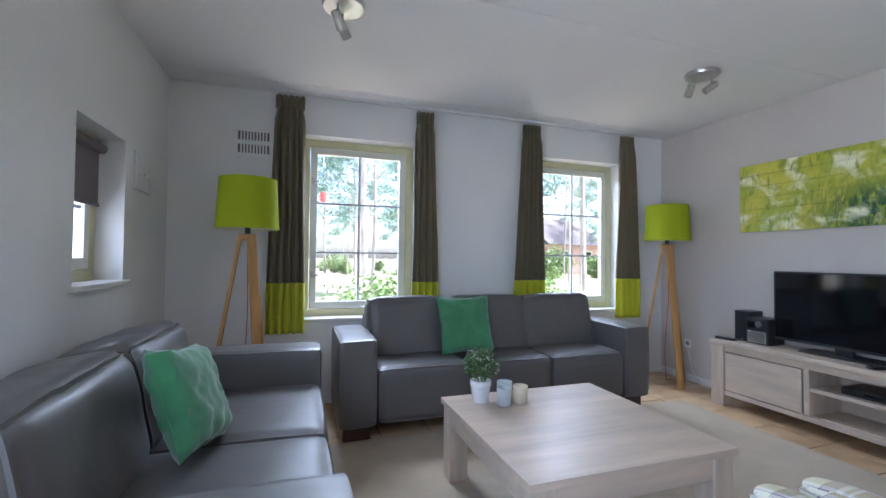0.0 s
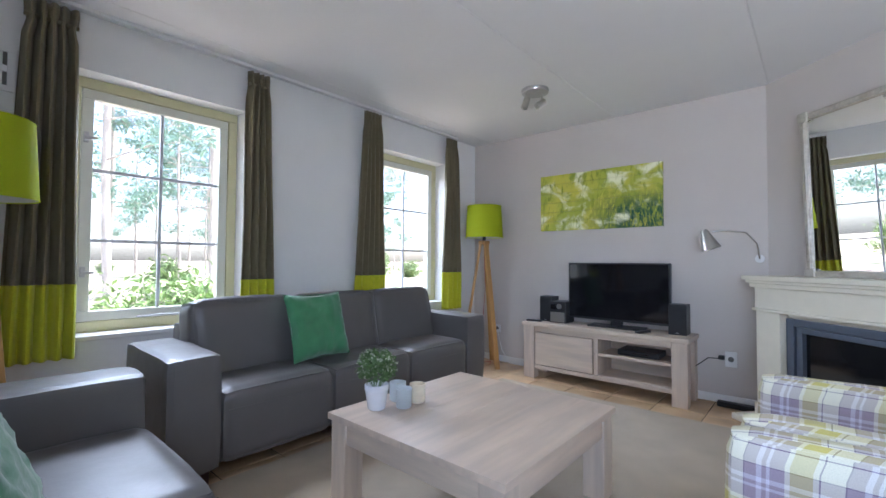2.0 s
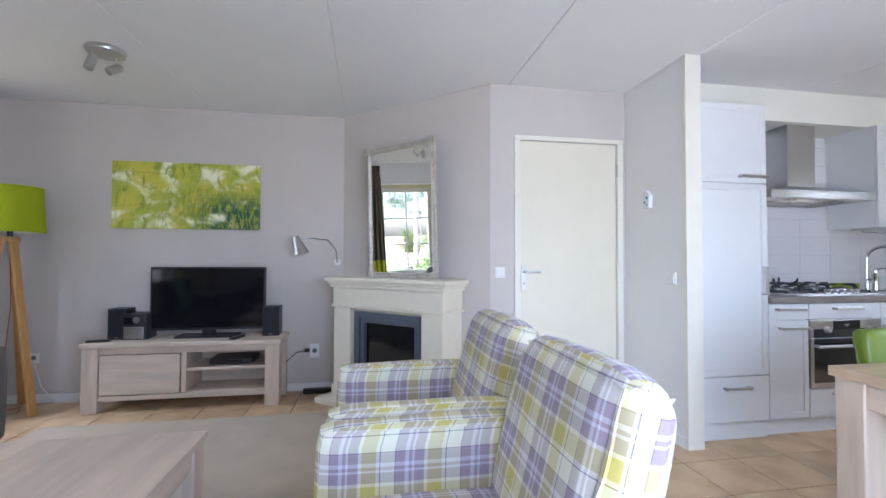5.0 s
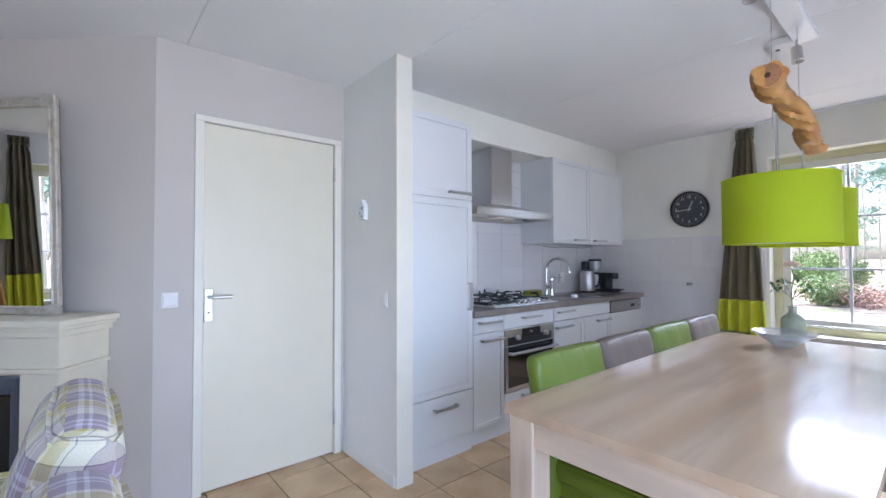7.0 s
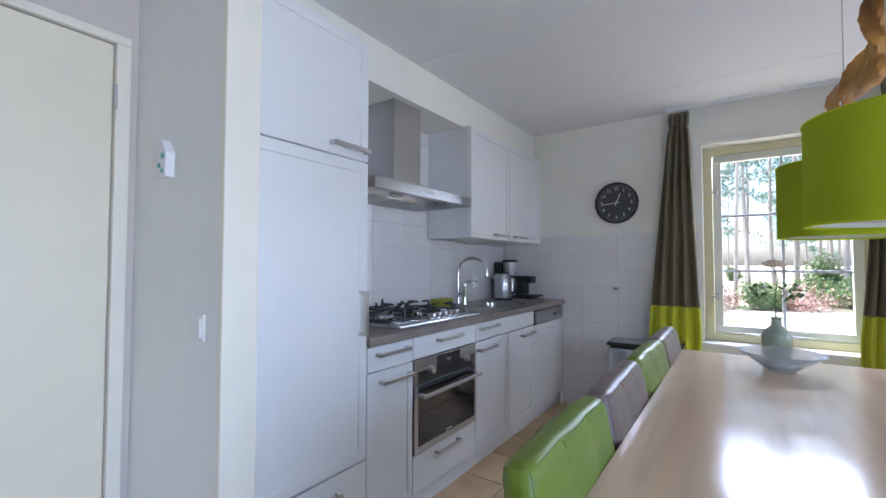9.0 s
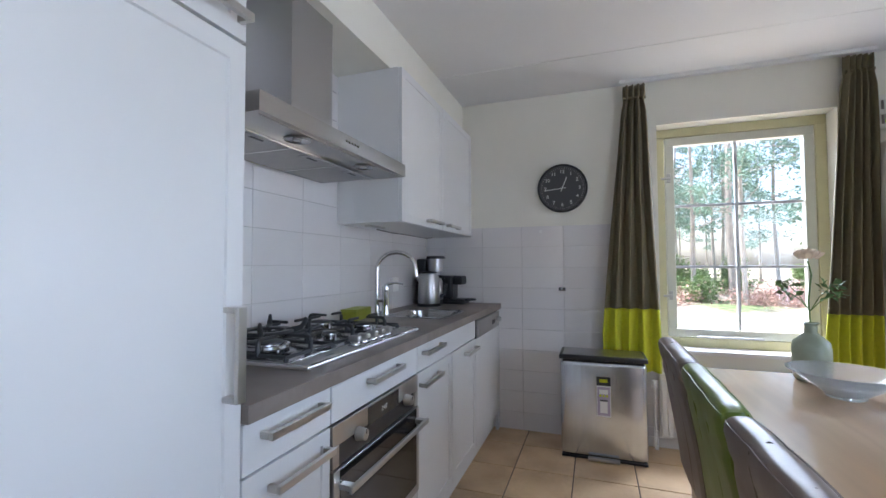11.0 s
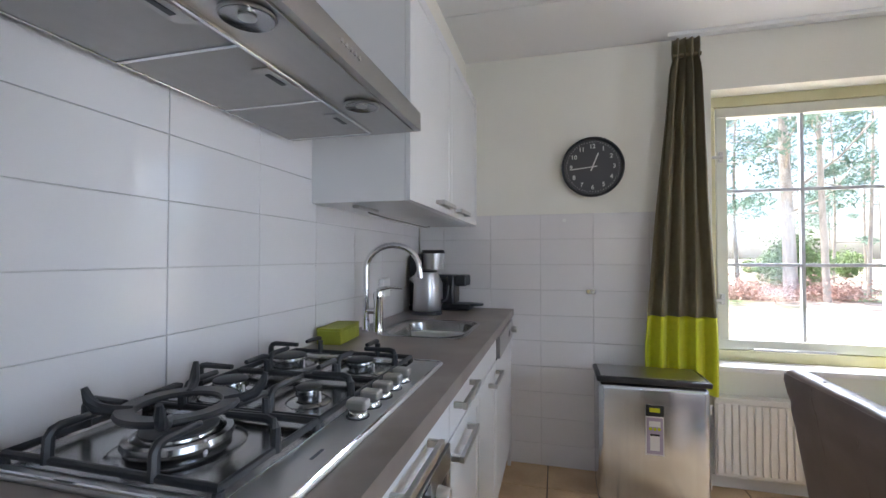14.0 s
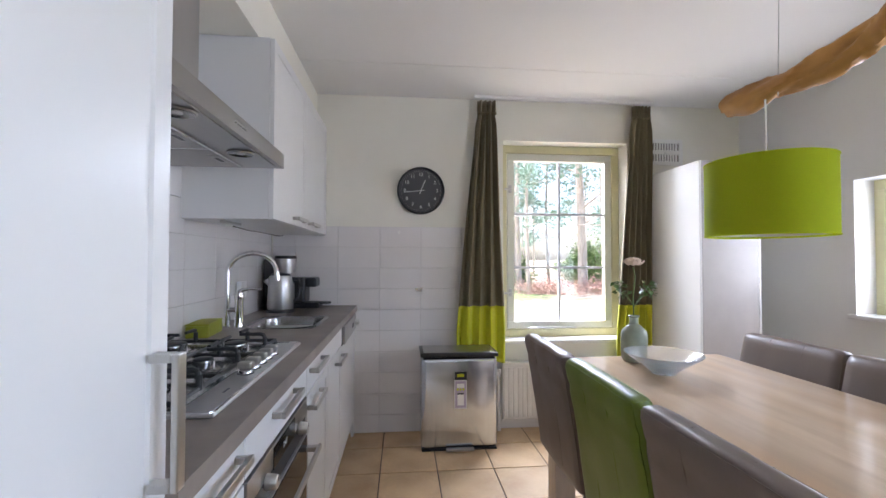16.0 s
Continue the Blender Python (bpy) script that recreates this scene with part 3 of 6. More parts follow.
def cushion(name, m, label, size=0.45, thick=0.14, seed=0):
    bm = bmesh.new()
    bmesh.ops.create_grid(bm, x_segments=22, y_segments=22, size=1)
    top = list(bm.verts)
    for v in top:
        x, y = v.co.x, v.co.y
        h = max(0.0, (1 - x ** 4) * (1 - y ** 4)) ** 0.45
        k = 1 - 0.06 * (x * x * (1 - y * y) + y * y * (1 - x * x)) - 0.05 * (1 - abs(x * y))
        w = 0.012 * noise.noise(Vector((x * 3.5 + seed, y * 3.5, 1))) + 0.007 * noise.noise(Vector((x * 8 + seed, y * 5, 3)))
        v.co = Vector((x * k * size / 2, y * k * size / 2, h * thick / 2 + w * (h > 0)))
    r = bmesh.ops.duplicate(bm, geom=bm.faces[:])
    fl = [g for g in r["geom"] if isinstance(g, bmesh.types.BMVert)]
    for v in fl:
        v.co.z = -v.co.z * 0.8
    bmesh.ops.remove_doubles(bm, verts=bm.verts, dist=0.0008)
    bmesh.ops.recalc_face_normals(bm, faces=bm.faces)
    e = thing(name, label=label, category="cushion")
    e.matrix_world = m
    part("cover", bm, "green_cush", e, smooth=True)
    part("piping", tube([(size / 2 * 0.93 * sx, size / 2 * 0.93 * sy, 0) for sx, sy in ((1, 1), (-1, 1), (-1, -1), (1, -1), (1, 1))], 0.003, 6), "green_cush", e)
    return e


def sofa(loc, rz, width, depth, arm, seats, backs, label, backh=0.845, armh=0.64, bt=0.115):
    """Front at y=0, back at y=depth, x from 0 to width."""
    e = thing("sofa", loc, rz, label, "sofa", "grey leather sofas")
    for i, x0 in enumerate((0.0, width - arm)):
        part("armrest", soft_box(x0, x0 + arm, 0.0, depth - 0.03, 0.10, armh, 0.008, 0.028, 14, 0.004, i * 5), "leather", e, smooth=True)
        part("armrest_seam", tube([(x0 + 0.03, 0.004, 0.14), (x0 + 0.03, -0.004, armh - 0.03), (x0 + 0.045, 0.02, armh - 0.001), (x0 + 0.045, depth - 0.1, armh + 0.003)], 0.0022, 6), "leather", e)
    part("base", box(arm, width - arm, 0.06, depth - 0.02, 0.10, 0.24, 0.01), "leather", e, smooth=True)
    part("back_panel", soft_box(arm - 0.01, width - arm + 0.01, depth - 0.16, depth, 0.12, backh - 0.12, 0.004, 0.03, 8), "leather", e, smooth=True)
    w = (width - 2 * arm) / seats
    for i in range(seats):
        x0 = arm + i * w
        part("seat_cushion", soft_box(x0 + 0.002, x0 + w - 0.002, 0.0, depth - 0.15, 0.105, 0.46, 0.010, 0.055, 20, 0.003, 3 + i * 7), "leather", e, smooth=True)
        part("seat_seam", tube([(x0 + 0.03, 0.0, 0.365), (x0 + w * 0.25, -0.007, 0.366), (x0 + w / 2, -0.0095, 0.366), (x0 + w * 0.75, -0.007, 0.366), (x0 + w - 0.03, 0.0, 0.365)], 0.0035, 6), "leather", e)
    w = (width - 2 * arm) / backs
    for i in range(backs):
        x0 = arm + i * w
        bm = soft_box(x0 + 0.002, x0 + w - 0.002, -bt, bt, -0.02, backh - 0.40, 0.016, bt * 0.5, 18, 0.008, 11 + i * 5)
        bmesh.ops.transform(bm, matrix=Matrix.Translation((0, depth - 0.35 + bt, 0.41)) @ Matrix.Rotation(radians(-11), 4, "X"), verts=bm.verts)
        part("back_cushion", bm, "leather", e, smooth=True)
    for x in (0.03, width - arm + 0.02):
        for y in (0.04, depth - 0.17):
            part("foot", box(x, x + 0.17, y, y + 0.09, 0.012 if y < 0.1 else 0.0, 0.105, 0.006), "dark_wood", e, "dark stained wooden foot")
    return e


sofa((1.78, 3.19, 0), 0, 2.37, 0.70, 0.235, 3, 3, "grey leather three seater sofa under the two windows")
cushion("cushion", pose(2.72, 3.49, 0.67, 72, 0, 3), "green velvet cushion leaning on the window sofa", 0.43, 0.13, 2)
sofa((1.665, 1.36, 0), 90, 1.90, 0.94, 0.235, 2, 2, "grey leather two seater sofa along the side wall", 0.81, 0.64, 0.158)
cushion("cushion", pose(1.18, 2.245, 0.66, 68, 8, 78), "green velvet cushion leaning on the side wall sofa", 0.375, 0.15, 8)


def coffee_table():
    x0, x1, y0, y1, h = 2.27, 3.21, 1.77, 2.70, 0.415
    e = thing("coffee_table", (0, 0, 0), label="square whitewashed oak coffee table with thick legs", category="coffee table")
    n = 6
    for i in range(n):
        a = y0 + (y1 - y0) * i / n
        part("plank", box(x0, x1, a, a + (y1 - y0) / n - 0.0001, h - 0.028, h, 0.0008), "oakw", e)
    for sx in (x0 + 0.012, x1 - 0.112):
        for sy in (y0 + 0.012, y1 - 0.112):
            part("leg", box(sx, sx + 0.10, sy, sy + 0.10, 0.012, h - 0.029, 0.006), "oakw_z", e)
    for sy in (y0 + 0.02, y1 - 0.05):
        part("apron", box(x0 + 0.112, x1 - 0.112, sy, sy + 0.03, h - 0.12, h - 0.029, 0.003), "oakw", e)
    for sx in (x0 + 0.02, x1 - 0.05):
        part("apron", box(sx, sx + 0.03, y0 + 0.112, y1 - 0.112, h - 0.12, h - 0.029, 0.003), "oakw_y", e)


coffee_table()
pot = thing("potted_plant", (2.445, 2.575, 0.415), label="small leafy plant in a white ceramic pot", category="plant")
part("pot", lathe([(0, 0), (0.036, 0), (0.040, 0.005), (0.052, 0.085), (0.055, 0.088), (0.055, 0.112), (0.050, 0.113), (0.047, 0.095), (0, 0.095)]), "ceramic", pot, smooth=True)
rnd = random.Random(5)


def leaves(n, rad, zc, zr, size, rn, flat=0.3):
    bm = bmesh.new()
    for i in range(n):
        a, b = rn.uniform(0, 2 * math.pi), rn.uniform(-0.6, 1.0)
        r = rad * (0.55 + 0.45 * rn.random()) * math.sqrt(max(0.05, 1 - b * b * 0.7))
        p = Vector((r * math.cos(a), r * math.sin(a), zc + b * zr))
        m = Matrix.Translation(p) @ Euler((rn.uniform(-1, 1), rn.uniform(-1, 1), rn.uniform(0, 6.3))).to_matrix().to_4x4()
        s = size * rn.uniform(0.6, 1.2)
        pts = [(0, 0, 0), (s * 0.5, s * 0.35, s * 0.08), (s, 0, -s * 0.05), (s * 0.5, -s * 0.35, s * 0.08)]
        vs = [bm.verts.new(m @ Vector(q)) for q in pts]
        bm.faces.new((vs[0], vs[1], vs[2]))
        bm.faces.new((vs[0], vs[2], vs[3]))
    return bm


part("foliage", leaves(760, 0.092, 0.185, 0.072, 0.023, rnd), "leaf", pot, "small green leaves")
part("foliage", leaves(260, 0.098, 0.19, 0.075, 0.014, rnd), "leafw", pot, "white edged leaf tips")
bm = bmesh.new()
for i in range(16):
    a = i * 0.9
    tube([(0.012 * math.cos(a), 0.012 * math.sin(a), 0.09), (0.055 * math.cos(a), 0.055 * math.sin(a), 0.15 + 0.03 * (i % 3))], 0.0012, 4, bm)
part("stem", bm, "leaf", pot)
for (x, y, h, r), lab in (((2.540, 2.495, 0.088, 0.036), "white tealight glass"), ((2.590, 2.590, 0.088, 0.039), "white tealight glass behind the others"), ((2.635, 2.500, 0.088, 0.037), "cream coloured tealight glass")):
    e = thing("candle_holder", (x, y, 0.415), label=lab + " on the coffee table", category="candle holder")
    part("glass_cup", lathe([(0, 0), (r * 0.86, 0), (r, 0.006), (r * 1.04, h), (r * 0.96, h), (r * 0.92, 0.05), (0, 0.05)]), "frost" if "cream" not in lab else "candle", e, smooth=True)
    part("candle", cyl(r * 0.85, r * 0.85, 0.02, (0, 0, 0.06), n=20), "candle", e, smooth=True)


def armchair():
    """x from 0 to 0.72, front at y = 0.86, back at y = 0."""
    e = thing("armchair", label="armchair upholstered in cream, mauve and lime checked cloth", category="armchair", group="checked armchairs")
    w = 0.72

    def pl(name, bm, label="", tilt=0.0):
        o = part(name, bm, "plaid", e, label, smooth=True)
        box_uv(o, 1.0, tilt)
        return o
    for i, x0 in enumerate((0.0, w - 0.13)):
        pl("armrest", soft_box(x0, x0 + 0.13, 0.10, 0.83, 0.10, 0.645, 0.012, 0.05, 14, 0.003, i * 3))
    pl("base", box(0.13, w - 0.13, 0.12, 0.81, 0.11, 0.30, 0.01))
    pl("seat_cushion", soft_box(0.132, w - 0.132, 0.20, 0.84, 0.28, 0.46, 0.018, 0.05, 14, 0.003, 4))
    bm = soft_box(0.07, w - 0.07, -0.085, 0.085, -0.04, 0.52, 0.016, 0.078, 18, 0.004, 9)
    for v in bm.verts:
        v.co.x = w / 2 + (v.co.x - w / 2) * (0.90 + 0.10 * max(0, min(1, (v.co.z + 0.0) / 0.3)))
    bmesh.ops.transform(bm, matrix=Matrix.Translation((0, 0.235, 0.40)) @ Matrix.Rotation(radians(15), 4, "X"), verts=bm.verts)
    pl("backrest", bm, "", 15)
    for x in (0.05, w - 0.10):
        for y in (0.15, 0.73):
            part("foot", cyl(0.018, 0.026, 0.112, (x + 0.025, y + 0.02, 0.056), n=12), "dark_wood", e, "dark turned foot", smooth=True)
    return e


ac = armchair()
ac.matrix_world = pose(2.65, 0.40, 0)
copy_thing(ac, pose(1.915, 0.41, 0, 0, 0, 0))


def floor_lamp(x, y, rz, legs, label, top=1.675):
    e = thing("floor_lamp", (x, y, 0), rz, label, "floor lamp", "tripod floor lamps")
    sh = part("shade", lathe([(0.20, top - 0.335), (0.18, top), (0.1785, top), (0.1985, top - 0.335)], 40), "shade", e, "lime green fabric lampshade", smooth=True)
    part("shade_lining", lathe([(0.1962, top - 0.333), (0.1767, top - 0.003), (0.1755, top - 0.003), (0.1950, top - 0.333)], 40), "shade_in", sh, "white shade lining", smooth=True)
    for z, r in ((top - 0.335, 0.2), (top, 0.18)):
        part("rim", tube(arc((0, 0, z), r, 0, 360, "xy", 40), 0.0022, 6), "shade", sh)
    part("inner_ring", tube([(-0.17, 0, top - 0.30), (0, 0, top - 0.31), (0.17, 0, top - 0.30)], 0.002, 6), "nickel", e)
    part("bulb_socket", cyl(0.018, 0.018, 0.07, (0, 0, top - 0.345), n=16), "black", e, "black bulb socket", smooth=True)
    part("head", box(-0.055, 0.055, -0.035, 0.035, top - 0.41, top - 0.37, 0.005), "lampwood", e, "oak head block")
    for a in legs:
        dx, dy = math.cos(radians(a)), math.sin(radians(a))
        bm = bmesh.new()
        t0, t1 = Vector((dx * 0.045, dy * 0.03, top - 0.385)), Vector((dx * 0.25, dy * 0.23, 0.0))
        side = Vector((-dy, dx, 0)) * 0.027
        out = Vector((dx, dy, 0)) * 0.012
        vs = [bm.verts.new(p + s * side + o * out) for p in (t0, t1) for s, o in ((-1, -1), (1, -1), (1, 1), (-1, 1))]
        for q in ((0, 1, 2, 3), (4, 5, 6, 7), (0, 1, 5, 4), (1, 2, 6, 5), (2, 3, 7, 6), (3, 0, 4, 7)):
            bm.faces.new([vs[i] for i in q])
        bmesh.ops.recalc_face_normals(bm, faces=bm.faces)
        bmesh.ops.bevel(bm, geom=bm.edges[:], offset=0.003, segments=1, affect="EDGES")
        part("leg", bm, "lampwood", e, "honey coloured oak leg")
    part("flex", tube([(0, 0, top - 0.42), (0.01, -0.01, 0.8), (-0.01, 0.02, 0.3), (0.02, 0.03, 0.012), (0.10, 0.06, 0.006), (0.14, 0.0, 0.006), (0.05, -0.05, 0.006)], 0.003, 6), "red", e, "red fabric flex")
    return e


floor_lamp(1.205, 3.67, 0, (180, -60, 60), "oak tripod floor lamp with a lime shade beside the side wall")
floor_lamp(4.875, 3.72, 0, (134, 14, -106), "oak tripod floor lamp with a lime shade in the television corner", 1.68)


def curtain(name, axis_y, x0t, x1t, x0b, x1b, ztop, zy, zbot, waves, label, seed=0, amp=0.030):
    e = thing(name, ((x0t + x1t) / 2, axis_y, 0), 0, label, "curtain", "curtains")
    cx = (x0t + x1t) / 2

    def sheet(za, zb, n, extra=0.0):
        bm = bmesh.new()
        cols, rows = waves * 10, n
        g = []
        for j in range(rows + 1):
            z = za + (zb - za) * j / rows
            t = (ztop - z) / (ztop - zbot)
            tt = min(1.0, t * 1.15)
            row = []
            for i in range(cols + 1):
                s = i / cols
                x = (x0t + (x1t - x0t) * s) * (1 - tt) + (x0b + (x1b - x0b) * s) * tt
                pinch = 0.55 if z > ztop - 0.10 else 1.0
                y = amp * pinch * math.sin(2 * math.pi * waves * s + 0.7 * math.sin(3 * t + seed)) + 0.010 * noise.noise(Vector((s * 6 + seed, t * 3, 0)))
                x += 0.008 * noise.noise(Vector((s * 9, t * 2.5, seed)))
                xm = (x0t + x1t) / 2
                x = xm + (x - xm) * (1 - 0.14 * math.exp(-((z - ztop + 0.115) / 0.035) ** 2))
                row.append(bm.verts.new((x - cx, y + extra, z)))
            g.append(row)
        for a, b in zip(g, g[1:]):
            for i in range(cols):
                bm.faces.new((a[i], a[i + 1], b[i + 1], b[i]))
        return bm
    for nm, a, b, mt, lab in (("cloth", ztop, zy, "cur", "taupe curtain cloth"), ("border", zy, zbot, "cury", "lime yellow bottom border")):
        o = part(nm, sheet(a, b, 40 if nm == "cloth" else 14), mt, e, lab, smooth=True)
        s = o.modifiers.new("thickness", "SOLIDIFY")
        s.thickness = 0.003
    part("heading_tape", tube([(x0t - cx, 0.0, ztop - 0.09), (x1t - cx, 0.0, ztop - 0.09)], 0.012, 6), "cur", e)
    return e


CY = NY - 0.085
curtain("curtain", CY, 1.35, 1.56, 1.30, 1.58, 2.385, 0.957, 0.575, 5, "taupe curtain with a lime border, gathered beside the window sofa", 1)
curtain("curtain", CY, 2.45, 2.60, 2.42, 2.65, 2.385, 0.957, 0.575, 4, "taupe curtain with a lime border, between the windows", 2)
curtain("curtain", CY, 3.45, 3.63, 3.36, 3.68, 2.385, 0.965, 0.575, 5, "taupe curtain with a lime border, behind the sofa end", 3)
curtain("curtain", CY, 4.53, 4.69, 4.49, 4.77, 2.385, 0.975, 0.59, 4, "taupe curtain with a lime border, near the corner lamp", 4)
CS = SY + 0.09
curtain("curtain", CS, 2.60, 2.735, 2.54, 2.89, 2.39, 0.905, 0.50, 4, "taupe curtain with a lime border, hanging behind the steel bin", 5, 0.028)
curtain("curtain", CS, 1.42, 1.56, 1.43, 1.69, 2.39, 0.905, 0.50, 5, "taupe curtain with a lime border, beside the tall grey cabinet", 6, 0.028)
for y, a, b in ((CY, 1.33, 4.72), (CS, 1.40, 2.76)):
    e = thing("curtain_rail", ((a + b) / 2, y, 2.40), label="slim white curtain rail screwed to the ceiling", category="curtain rail")
    part("rail", box(-(b - a) / 2, (b - a) / 2, -0.006, 0.006, 0.008, 0.029, 0.002), "plate", e)


def vent(loc, rz, w, h, label, slots=9):
    e = thing("ventilation_grille", loc, rz, label, "ventilation grille")
    # solid dark plate: its colour gives the shade between the slats
    part("back_plate", box(-w / 2 + 0.01, w / 2 - 0.01, -0.004, -0.001, -h / 2 + 0.01, h / 2 - 0.01), "ventdark", e, "dark plate painted as the shade behind the slats")
    for q in ((-w / 2, w / 2, h / 2 - 0.03, h / 2), (-w / 2, w / 2, -h / 2, -h / 2 + 0.03), (-w / 2 + 0.03, w / 2 - 0.03, -0.016, 0.016)):
        part("frame", box(q[0], q[1], -0.012, -0.0, q[2], q[3], 0.002), "plate", e)
    for s in (-1, 1):
        part("frame", box(s * w / 2 - (0.03 if s > 0 else 0), s * w / 2 + (0.03 if s < 0 else 0), -0.012, 0, -h / 2 + 0.03, h / 2 - 0.03, 0.002), "plate", e)
    n = slots + 1
    for j in (-1, 1):
        for i in range(1, n):
            x = -w / 2 + 0.03 + (w - 0.06) * i / n
            zc = j * (h / 4 - 0.007)
            part("slat", box(x - 0.0055, x + 0.0055, -0.010, -0.003, zc - (h / 4 - 0.022), zc + (h / 4 - 0.022)), "plate", e)
    part("knob", cyl(0.014, 0.012, 0.014, (0, -0.018, 0), (90, 0, 0), 14), "plate", e, smooth=True)


vent((1.195, NY, 2.02), 0, 0.28, 0.225, "white wall ventilation grille beside the curtain")
vent((WX, 3.53, 1.65), 90, 0.28, 0.225, "white ventilation grille on the side wall")
vent((1.25, SY, 2.07), 180, 0.28, 0.20, "white ventilation grille above the tall cabinet")
bl = thing("roller_blind", (WX - 0.10, 3.003, 1.72), label="mauve grey roller blind half down in the small window", category="blind")
part("cassette", cyl(0.026, 0.026, 0.50, (0, 0, 0.0), (90, 0, 0), 16), "blind", bl, "rolled blind tube", smooth=True)
part("cloth", box(-0.012, -0.009, -0.24, 0.24, -0.29, 0.0), "blind", bl)
part("bottom_bar", box(-0.018, -0.002, -0.245, 0.245, -0.31, -0.288, 0.004), "blind", bl)


def outlet(loc, rz, w, h, label, kind="wall_socket", rocker=False, n=1):
    e = thing(kind, loc, rz, label, "light switch" if rocker else "socket")
    part("cover_plate", box(-w / 2, w / 2, -0.010, 0, -h / 2, h / 2, 0.003), "plate", e)
    if rocker:
        for i in range(n):
            c = (i - (n - 1) / 2) * w * 0.46
            part("rocker", box(c - w * 0.36 / n * 1.1, c + w * 0.36 / n * 1.1, -0.016, -0.0095, -h * 0.36, h * 0.36, 0.003), "plate", e)
    else:
        # flat dark disc in place of a hollow, coloured as its shade
        part("recess", cyl(0.02, 0.02, 0.004, (0, -0.0105, 0), (90, 0, 0), 20), "ventdark", e, "dark disc painted as the shade of the socket recess", smooth=True)


outlet((DX, 0.165, 1.06), -90, 0.075, 0.078, "white light switch beside the door", "light_switch", True)
outlet((3.665, -0.828, 1.035), 180, 0.082, 0.082, "white light switch on the pier", "light_switch", True)
outlet((EX, 3.72, 0.355), -90, 0.08, 0.08, "white wall socket behind the corner lamp")
outlet((EX, 1.56, 0.345), -90, 0.08, 0.12, "white wall socket between television bench and fireplace")
e = thing("power_cable", (EX - 0.03, 1.62, 0.35), label="black cable from the socket to the television bench", category="cable")
part("plug", box(-0.02, 0.02, -0.02, 0.02, -0.01, 0.02, 0.004), "black", e, "black plug")
part("lead", tube([(-0.02, 0, 0), (-0.05, 0.08, 0.0), (-0.06, 0.18, -0.09), (-0.06, 0.26, -0.14)], 0.004, 6), "black", e)
e = thing("power_cable", (EX - 0.04, 3.6, 0.02), label="loose cable trailing along the skirting", category="cable")
part("lead", tube([(0, 0.1, 0.33), (-0.03, 0.02, 0.12), (-0.06, -0.10, 0.0), (-0.05, -0.32, 0.0), (-0.08, -0.45, 0.06)], 0.004, 6), "plate", e)
e = thing("power_strip", (EX - 0.10, 1.50, 0.0), label="black power strip and cables on the floor", category="power strip")
part("strip", box(-0.03, 0.03, -0.14, 0.14, 0, 0.04, 0.006), "black", e)
part("lead", tube([(0, -0.12, 0.03), (-0.06, -0.2, 0.006), (-0.02, -0.28, 0.006)], 0.004, 6), "black", e)


def tv_bench():
    x0, x1, y0, y1, h = 4.77, EX - 0.015, 1.785, 3.175, 0.52
    e = thing("television_bench", (0, 0, 0), label="whitewashed oak television bench with one flap and open shelves", category="television bench")
    part("top", box(x0 - 0.012, x1, y0 - 0.012, y1 + 0.012, h - 0.035, h, 0.004), "oakw_y", e)
    for sy in (y0, y1 - 0.11):
        for sx in (x0, x1 - 0.09):
            part("leg", box(sx, sx + 0.09, sy, sy + 0.11, 0, h - 0.036, 0.005), "oakw_z", e)
        part("side_panel", box(x0 + 0.09, x1 - 0.09, sy + 0.03, sy + 0.06, 0.09, h - 0.036, 0.002), "oakw", e)
    part("rail", box(x0 + 0.01, x0 + 0.035, y0 + 0.11, y1 - 0.11, h - 0.085, h - 0.036, 0.003), "oakw_y", e)
    part("rail", box(x0 + 0.01, x0 + 0.035, y0 + 0.11, y1 - 0.11, 0.09, 0.125, 0.003), "oakw_y", e)
    part("bottom_board", box(x0 + 0.036, x1 - 0.02, y0 + 0.061, y1 - 0.061, 0.11, 0.13, 0.002), "oakw_y", e)
    ym = 2.50
    part("divider", box(x0 + 0.012, x1 - 0.02, ym - 0.035, ym, 0.13, h - 0.036, 0.002), "oakw_z", e)
    part("shelf", box(x0 + 0.02, x1 - 0.02, y0 + 0.061, ym - 0.036, 0.29, 0.315, 0.002), "oakw_y", e)
    part("back_board", box(x1 - 0.018, x1 - 0.008, y0 + 0.061, y1 - 0.061, 0.13, h - 0.036), "oakw_y", e)
    part("flap", box(x0 + 0.006, x0 + 0.028, ym + 0.008, y1 - 0.118, 0.133, h - 0.093, 0.003), "oakw_y", e, "whitewashed oak flap door")


tv_bench()
tv = thing("television", (4.985, 2.375, 0.52), label="black flat screen television on the oak bench", category="television")
part("bezel", box(-0.02, 0.02, -0.435, 0.435, 0.055, 0.565, 0.004), "black", tv)
part("screen", box(-0.0225, -0.0195, -0.42, 0.42, 0.075, 0.552), "screen", tv, "dark glossy screen")
part("neck", box(-0.015, 0.02, -0.05, 0.05, 0.015, 0.07, 0.004), "black", tv)
part("foot", box(-0.09, 0.09, -0.23, 0.23, 0, 0.016, 0.006), "black", tv)
for y, lab in ((1.885, "black bookshelf speaker beside the television"), (3.02, "black bookshelf speaker behind the small stereo")):
    e = thing("speaker", (4.99, y, 0.52), label=lab, category="speaker")
    part("cabinet", box(-0.07, 0.07, -0.065, 0.065, 0, 0.24, 0.004), "black", e)
    part("grille", box(-0.076, -0.0705, -0.058, 0.058, 0.008, 0.232, 0.003), "black", e)
    part("badge", box(-0.078, -0.0765, -0.012, 0.012, 0.014, 0.019), "nickel", e)
